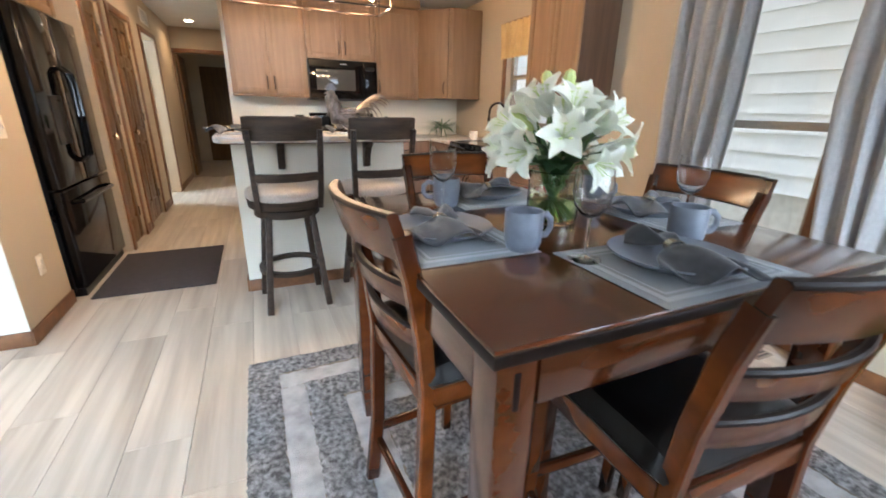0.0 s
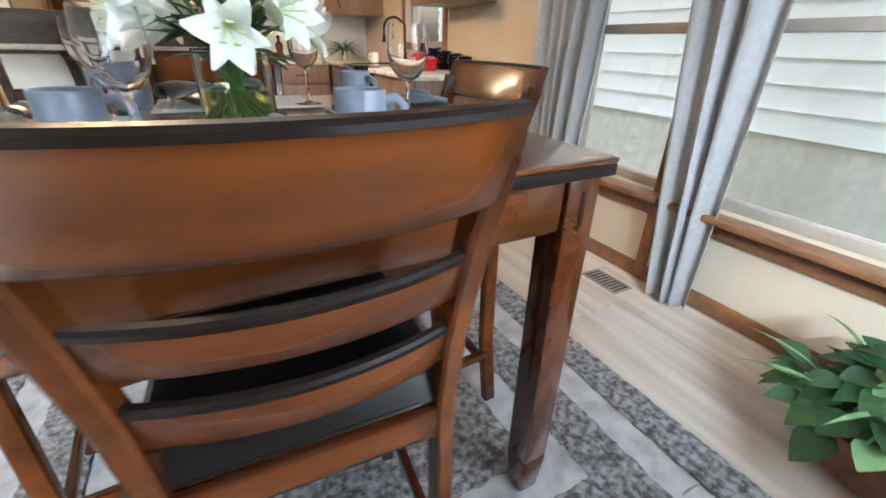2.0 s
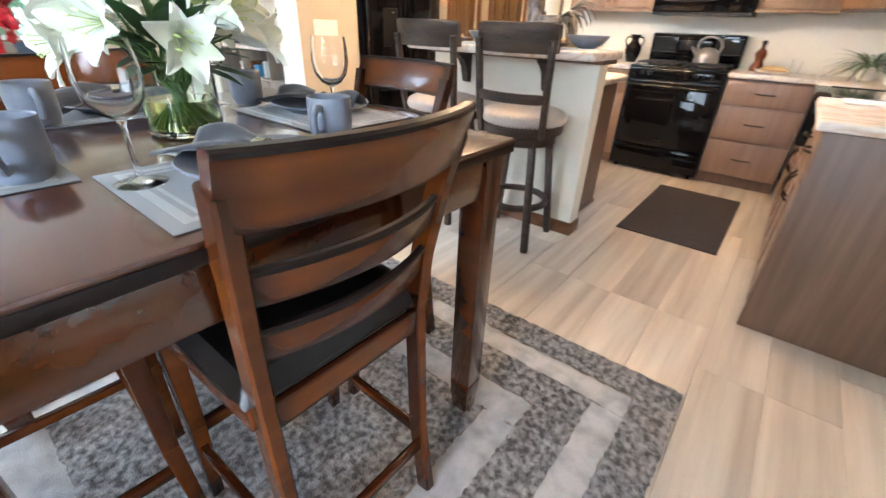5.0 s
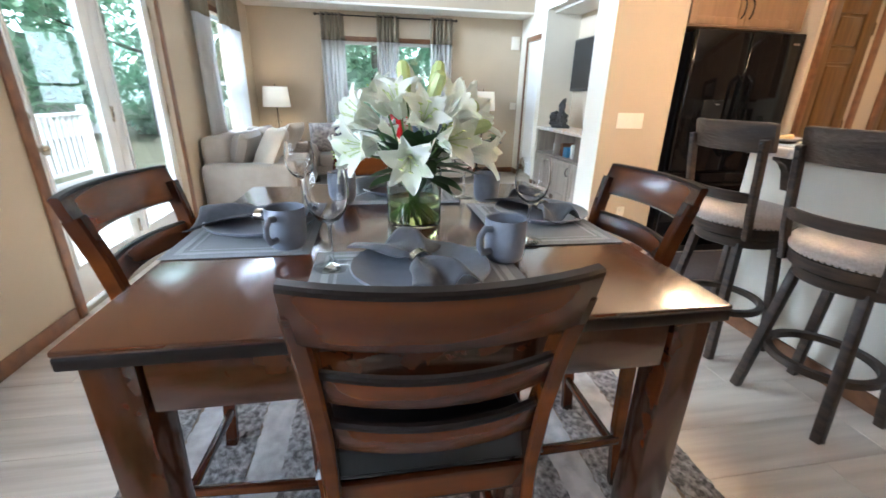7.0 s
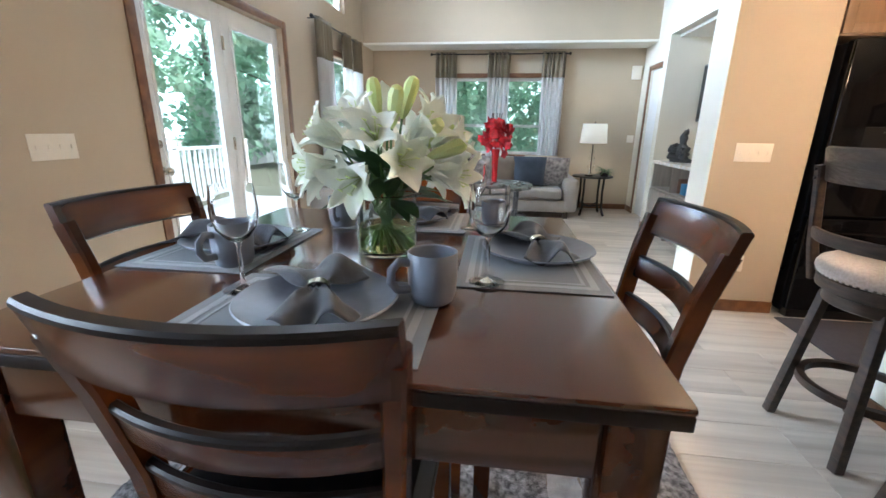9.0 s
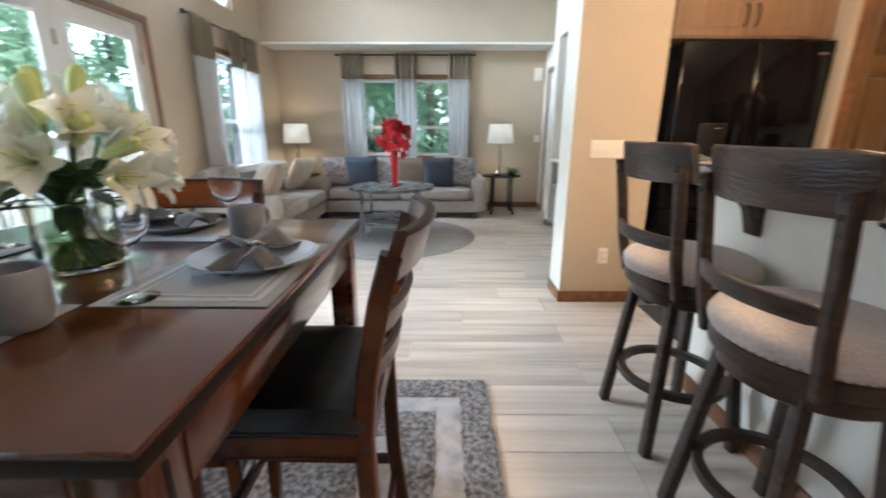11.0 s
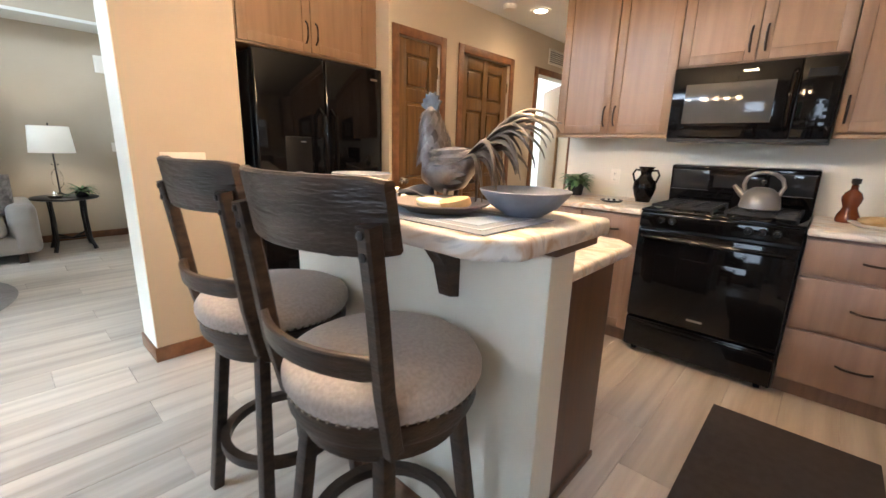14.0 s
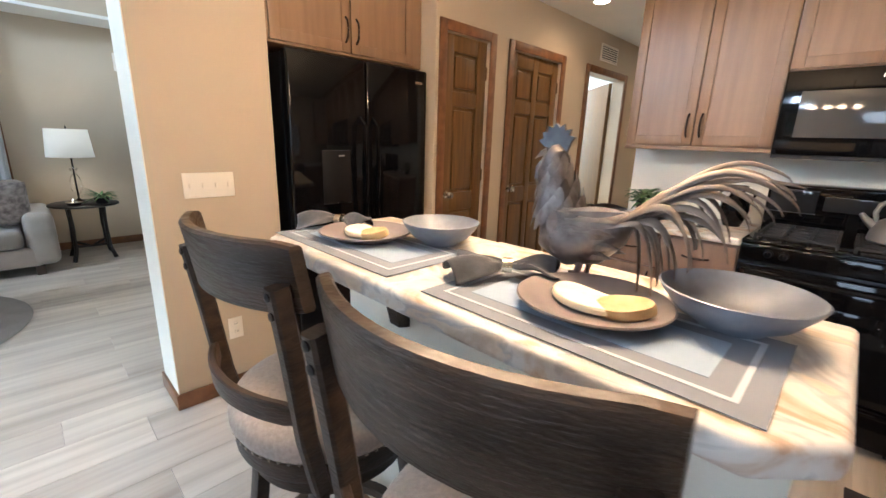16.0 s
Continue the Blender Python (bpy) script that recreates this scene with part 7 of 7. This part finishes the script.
for y, mt, sz, lb, dx in ((-2.42, "pillow_pattern", 0.44, "patterned grey throw pillow on the sofa", 0.0), (-2.05, "pillow_blue", 0.47, "slate blue throw pillow on the sofa", 0.06), (-1.66, "pillow_pattern", 0.46, "patterned beige throw pillow on the sofa", 0.0),
                          (-1.32, "pillow_brown", 0.44, "brown throw pillow on the sofa", 0.03), (-0.95, "pillow_blue", 0.46, "slate blue throw pillow on the sofa", 0.07), (-0.60, "pillow_pattern", 0.44, "patterned grey throw pillow on the sofa", 0.0), (-0.78, "pillow_cream", 0.48, "cream throw pillow on the sofa", -0.12)):
    pillow(-3.28 + dx, y, 0.66, -90, sz, mt, lb)
for x, rz, sz in ((-1.62, 28, 0.50), (-2.0, 10, 0.46), (-2.9, -15, 0.46)):
    pillow(x, -2.85, 0.68, rz, sz, "pillow_cream", "cream throw pillow on the loveseat", 62)


def end_table(x, y, label):
    t = thing("end_table", label, "table", "end tables", "", pose(x, y, 0))
    part("top", lathe(bmesh.new(), [(0.004, 0.565), (0.275, 0.565), (0.295, 0.572), (0.295, 0.585), (0.285, 0.592), (0.004, 0.592)], 36), M["dark_metal"], t, "round dark table top")
    for k in range(4):
        a = radians(45 + 90 * k)
        c, s = math.cos(a), math.sin(a)
        part("leg", tube(bmesh.new(), [(0.20 * c, 0.20 * s, 0.565), (0.19 * c, 0.19 * s, 0.35), (0.20 * c, 0.20 * s, 0.12), (0.245 * c, 0.245 * s, 0.0)], [0.018, 0.016, 0.018, 0.020], 8), M["dark_metal"], t)
    for k in range(2):
        a = radians(45 + 90 * k)
        c, s = 0.19 * math.cos(a), 0.19 * math.sin(a)
        part("stretcher", tube(bmesh.new(), [(c, s, 0.16), (0, 0, 0.12), (-c, -s, 0.16)], 0.012, 8), M["dark_metal"], t)
    return t


def table_lamp(x, y, label):
    t = thing("table_lamp", label, "lamp", "table lamps", "", pose(x, y, 0.593))
    part("base", lathe(bmesh.new(), [(0.004, 0), (0.075, 0), (0.078, 0.012), (0.03, 0.025), (0.012, 0.04), (0.004, 0.042)], 24), M["bronze"], t)
    part("stem", lathe(bmesh.new(), [(0.010, 0.03), (0.010, 0.08), (0.045, 0.12), (0.05, 0.19), (0.04, 0.26), (0.012, 0.30), (0.022, 0.33), (0.034, 0.35), (0.010, 0.37), (0.008, 0.50), (0.003, 0.505)], 20), M["crystal"], t, "clear glass lamp body")
    part("rod", tube(bmesh.new(), [(0, 0, 0.03), (0, 0, 0.52)], 0.006, 8), M["bronze"], t)
    bm = bmesh.new()
    lathe(bm, [(0.195, 0.47), (0.172, 0.75)], 36, cap=False)
    o = part("shade", bm, M["shade"], t, "cream drum shade, lit")
    sm = o.modifiers.new("thick", 'SOLIDIFY')
    sm.thickness = 0.003
    part("finial", lathe(bmesh.new(), [(0.004, 0.75), (0.008, 0.765), (0.003, 0.785)], 10), M["bronze"], t)
    bulb("lamp_bulb", (x, y, 1.2), 3, (1.0, 0.8, 0.55), 0.05)
    return t


for x, y in ((-3.58, 0.03), (-3.68, -3.12)):
    end_table(x, y, "round dark metal end table with curved legs")
table_lamp(-3.64, 0.00, "glass table lamp with cream shade, lit")
table_lamp(-3.72, -3.14, "glass table lamp with cream shade, lit")
bushy(pose(-3.46, 0.17, 0.593), "small_plant", "trailing green plant in a dark pot on an end table", "dark_metal", 60, 1.0, 0.08, 5, 0.02, 0.13, 0.07, 0.06)
bushy(pose(-3.50, -3.0, 0.593), "small_plant", "green plant in a dark pot on an end table", "dark_metal", 60, 1.0, 0.08, 6, 0.03, 0.14, 0.07, 0.06, "leaf")
tagged(part("trinket_dish", lathe(bmesh.new(), [(0.004, 0), (0.05, 0), (0.07, 0.03), (0.02, 0.05), (0.012, 0.07), (0.003, 0.075)], 20, (-3.42, -0.06, 0.593)), M["chrome"]), "small silver covered dish on an end table", "dish")

cf = thing("coffee_table", "oval two-tier grey metal coffee table", "table", "", "", pose(-2.02, -1.48, 0.012))
for z, r, t in ((0.60, 0.50, 0.03), (0.22, 0.44, 0.025)):
    part("tier", lathe(bmesh.new(), [(0.004, z - t), (r - 0.01, z - t), (r, z - t + 0.004), (r, z + 0.006), (r - 0.012, z + 0.006), (r - 0.014, z), (0.004, z)], 48), M["table_metal"], cf)
for k in range(4):
    a = radians(45 + 90 * k)
    part("leg", beam(bmesh.new(), (0.44 * math.cos(a), 0.44 * math.sin(a), 0.575), (0.42 * math.cos(a), 0.42 * math.sin(a), 0.0), 0.04, 0.03, bevel=0.003), M["table_metal"], cf)
rv = thing("red_flowers", "red flowers trailing from a tall red glass vase", "flowers", "", "", pose(-2.02, -1.44, 0.62))
part("vase", lathe(bmesh.new(), [(0.004, 0), (0.045, 0), (0.045, 0.01), (0.03, 0.03), (0.035, 0.22), (0.05, 0.40), (0.045, 0.40), (0.03, 0.23), (0.004, 0.05)], 24), M["red_gloss"], rv)
r9 = random.Random(14)
for k in range(80):
    a, e, q9 = r9.uniform(0, 6.28), r9.uniform(-0.9, 1.4), r9.uniform(0.35, 1.25)
    c = Vector((0.16 * q9 * math.cos(a) * math.cos(e), 0.16 * q9 * math.sin(a) * math.cos(e), 0.56 + q9 * (0.16 if e > 0 else 0.26) * math.sin(e)))
    bm = bmesh.new()
    face = Vector((math.cos(a * 3.1), math.sin(a * 3.1), r9.uniform(-0.4, 0.9))).normalized()
    s1v = face.cross(Vector((0.1, 0.2, 0.97))).normalized()
    u1v = s1v.cross(face)
    for q in range(5):
        b = q * 1.2566 + a
        leaf_blade(bm, c, math.cos(b) * s1v + math.sin(b) * u1v + 0.45 * face, face, 0.062, 0.058, 0.2, 3)
    part("bloom", bm, M["red_petal"], rv)
for k in range(5):
    a = k * 1.3
    part("stalk", tube(bmesh.new(), [(0, 0, 0.38), (0.03 * math.cos(a), 0.03 * math.sin(a), 0.58), (0.06 * math.cos(a), 0.06 * math.sin(a), 0.80)], [0.005, 0.004, 0.006], 6), M["bark"], rv)
rr2 = thing("round_rug", "round grey rug beneath the coffee table", "rug", "", "", pose(-2.02, -1.48, 0))
part("disc", lathe(bmesh.new(), [(0.004, 0.001), (0.98, 0.001), (0.99, 0.006), (0.975, 0.011), (0.004, 0.0112)], 64), M["rug_round"], rr2)

# media niche
mc = thing("media_cabinet", "grey-brown built-in media cabinet with open shelf in the niche", "cabinet")
part("worktop", B(-2.617, -0.903, 0.53, 0.997, 0.86, 0.895, 0.006), M["marble"], mc, "pale laminate top")
part("back_panel", B(-2.60, -0.92, 0.975, 0.996, 0.08, 0.86), M["media_wood"], mc)
for x in (-2.617, -2.03, -1.47, -0.923):
    part("upright", B(x, x + 0.02, 0.552, 0.975, 0.0, 0.86, 0.002), M["media_wood"], mc)
part("shelf", B(-2.597, -0.923, 0.555, 0.975, 0.55, 0.57, 0.002), M["media_wood"], mc)
part("toe_kick", B(-2.597, -0.923, 0.60, 0.975, 0.0, 0.08), M["media_wood"], mc)
for k in range(3):
    x0 = -2.61 + k * 0.565
    shaker(mc, 'y', 0.553, -1, x0, x0 + 0.55, 0.08, 0.55, (x0 + 0.50, 0.43, 0.1, True), material="media_wood")
tv = thing("television", "black flat television mounted on the niche wall", "television")
part("bezel", B(-2.56, -1.42, 0.925, 0.968, 1.36, 1.99, 0.006), M["black_satin"], tv)
part("screen", B(-2.54, -1.44, 0.921, 0.926, 1.39, 1.97), M["screen"], tv)
part("wall_mount", B(-2.15, -1.85, 0.968, 0.999, 1.55, 1.80), M["dark_metal"], tv)
bm = bmesh.new()
lathe(bm, [(0.004, 0.0), (0.15, 0.0), (0.15, 0.03), (0.10, 0.05), (0.085, 0.09), (0.10, 0.13), (0.075, 0.18), (0.045, 0.21), (0.05, 0.25), (0.06, 0.28), (0.04, 0.32), (0.004, 0.335)], 16, cap=True, sx=1.0, sy=0.6)
for sx, z0, z1 in ((-1, 0.05, 0.12), (1, 0.05, 0.14), (-1, 0.13, 0.20), (1, 0.12, 0.19)):
    tube(bm, [(sx * 0.03, -0.03, z0), (sx * 0.11, -0.07, z0 + 0.015), (sx * 0.13, -0.04, (z0 + z1) / 2), (sx * 0.05, -0.03, z1)], [0.03, 0.036, 0.03, 0.022], 10)
tube(bm, [(0.0, 0.0, 0.30), (0.03, 0.0, 0.345), (0.06, -0.01, 0.375)], [0.035, 0.03, 0.006], 8)
st_o = tagged(part("statue", bm, M["statue"]), "dark stone figure ornament on the media cabinet", "statue")
st_o.matrix_basis = pose(-2.33, 0.74, 0.896, 0, 0, 20)
for k, (x, c, h, w) in enumerate(((-1.90, "blue", 0.12, 0.10), (-2.02 + 0.025, "terracotta", 0.16, 0.05), (-2.14, "brass", 0.17, 0.04), (-2.2, "paper", 0.14, 0.035), (-1.70, "paper", 0.17, 0.035))):
    tagged(part("book", B(x, x + w, 0.62, 0.78, 0.571, 0.571 + h, 0.002), M[c]), "small book standing on the cabinet shelf", "book", "shelf books")
nl = thing("recessed_light", "round recessed ceiling light, lit", "light", "niche lights")
part("lens", lathe(bmesh.new(), [(0.003, 2.292), (0.055, 2.292), (0.06, 2.299), (0.003, 2.299)], 24, (-1.45, 0.78, 0)), M["light_disc"], nl)
wa = thing("wall_decor", "grey floral metal decoration on the side room wall", "wall decor")
for k in range(14):
    a = k * 2.4
    bm = bmesh.new()
    for q in range(6):
        leaf_blade(bm, (-1.77, 4.25 + 0.10 * math.sin(a), 1.55 + k * 0.03 - 0.2), Vector((0.25, math.cos(q * 1.047), math.sin(q * 1.047))), (1, 0, 0), 0.05, 0.03, 0.0, 3)
    part("flower", bm, M["rooster"], wa)

# ---- floor planks ----
def floor_planks():
    pw, pl = 0.225, 1.22
    lengths = {}

    def plank_mesh(ln, wd):
        key = (round(ln, 2), round(wd, 3))
        if key not in lengths:
            bm = bmesh.new()
            g, c = 0.0007, 0.0012
            x0, x1, y0, y1 = -wd / 2 + g, wd / 2 - g, -ln / 2 + g, ln / 2 - g
            a = [bm.verts.new(p) for p in ((x0, y0, -0.01), (x1, y0, -0.01), (x1, y1, -0.01), (x0, y1, -0.01))]
            b = [bm.verts.new((p[0], p[1], -c)) for p in ((x0, y0), (x1, y0), (x1, y1), (x0, y1))]
            d = [bm.verts.new((p[0], p[1], 0)) for p in ((x0 + c, y0 + c), (x1 - c, y0 + c), (x1 - c, y1 - c), (x0 + c, y1 - c))]
            ring_faces(bm, [a, b, d])
            bmesh.ops.recalc_face_normals(bm, faces=bm.faces)
            me = bpy.data.meshes.new("plank")
            bm.to_mesh(me)
            bm.free()
            me.materials.append(M["plank"])
            lengths[key] = me
        return lengths[key]
    fl = thing("floor", "pale beige wood-look plank floor", "floor", "", "structure")
    rnd = random.Random(5)
    spots = []
    x = -4.1
    while x < 3.8:
        x1 = min(x + pw, 3.8)
        y = -3.5 - rnd.choice((0.0, 0.3, 0.6, 0.9))
        while y < 6.0:
            y0, y1 = max(y, -3.5), min(y + pl, 6.0)
            if y1 - y0 > 0.05 and not (x > 1.12 and y0 > 2.9) and not (x1 < -0.05 and y0 > 1.3):
                spots.append(((x + x1) / 2, (y0 + y1) / 2, x1 - x, y1 - y0))
            y += pl
        x = x1
    spots.sort(key=lambda s: (s[0] - 1.4) ** 2 + (s[1] + 0.4) ** 2)
    for k, (cx, cy, w, ln) in enumerate(spots[:300]):
        o = new("plank", plank_mesh(ln, w))
        o.parent = fl
        o.location = (cx, cy, 0)
    verts, faces = [], []
    for cx, cy, w, ln in spots[300:]:
        me = plank_mesh(ln, w)
        b = len(verts)
        verts += [(v.co.x + cx, v.co.y + cy, v.co.z) for v in me.vertices]
        faces += [[b + i for i in p.vertices] for p in me.polygons]
    me = bpy.data.meshes.new("far_planks")
    me.from_pydata(verts, [], faces)
    me.materials.append(M["plank"])
    o = new("far_planks", me)
    o.parent = fl
    o["kind"] = "stuff"


floor_planks()
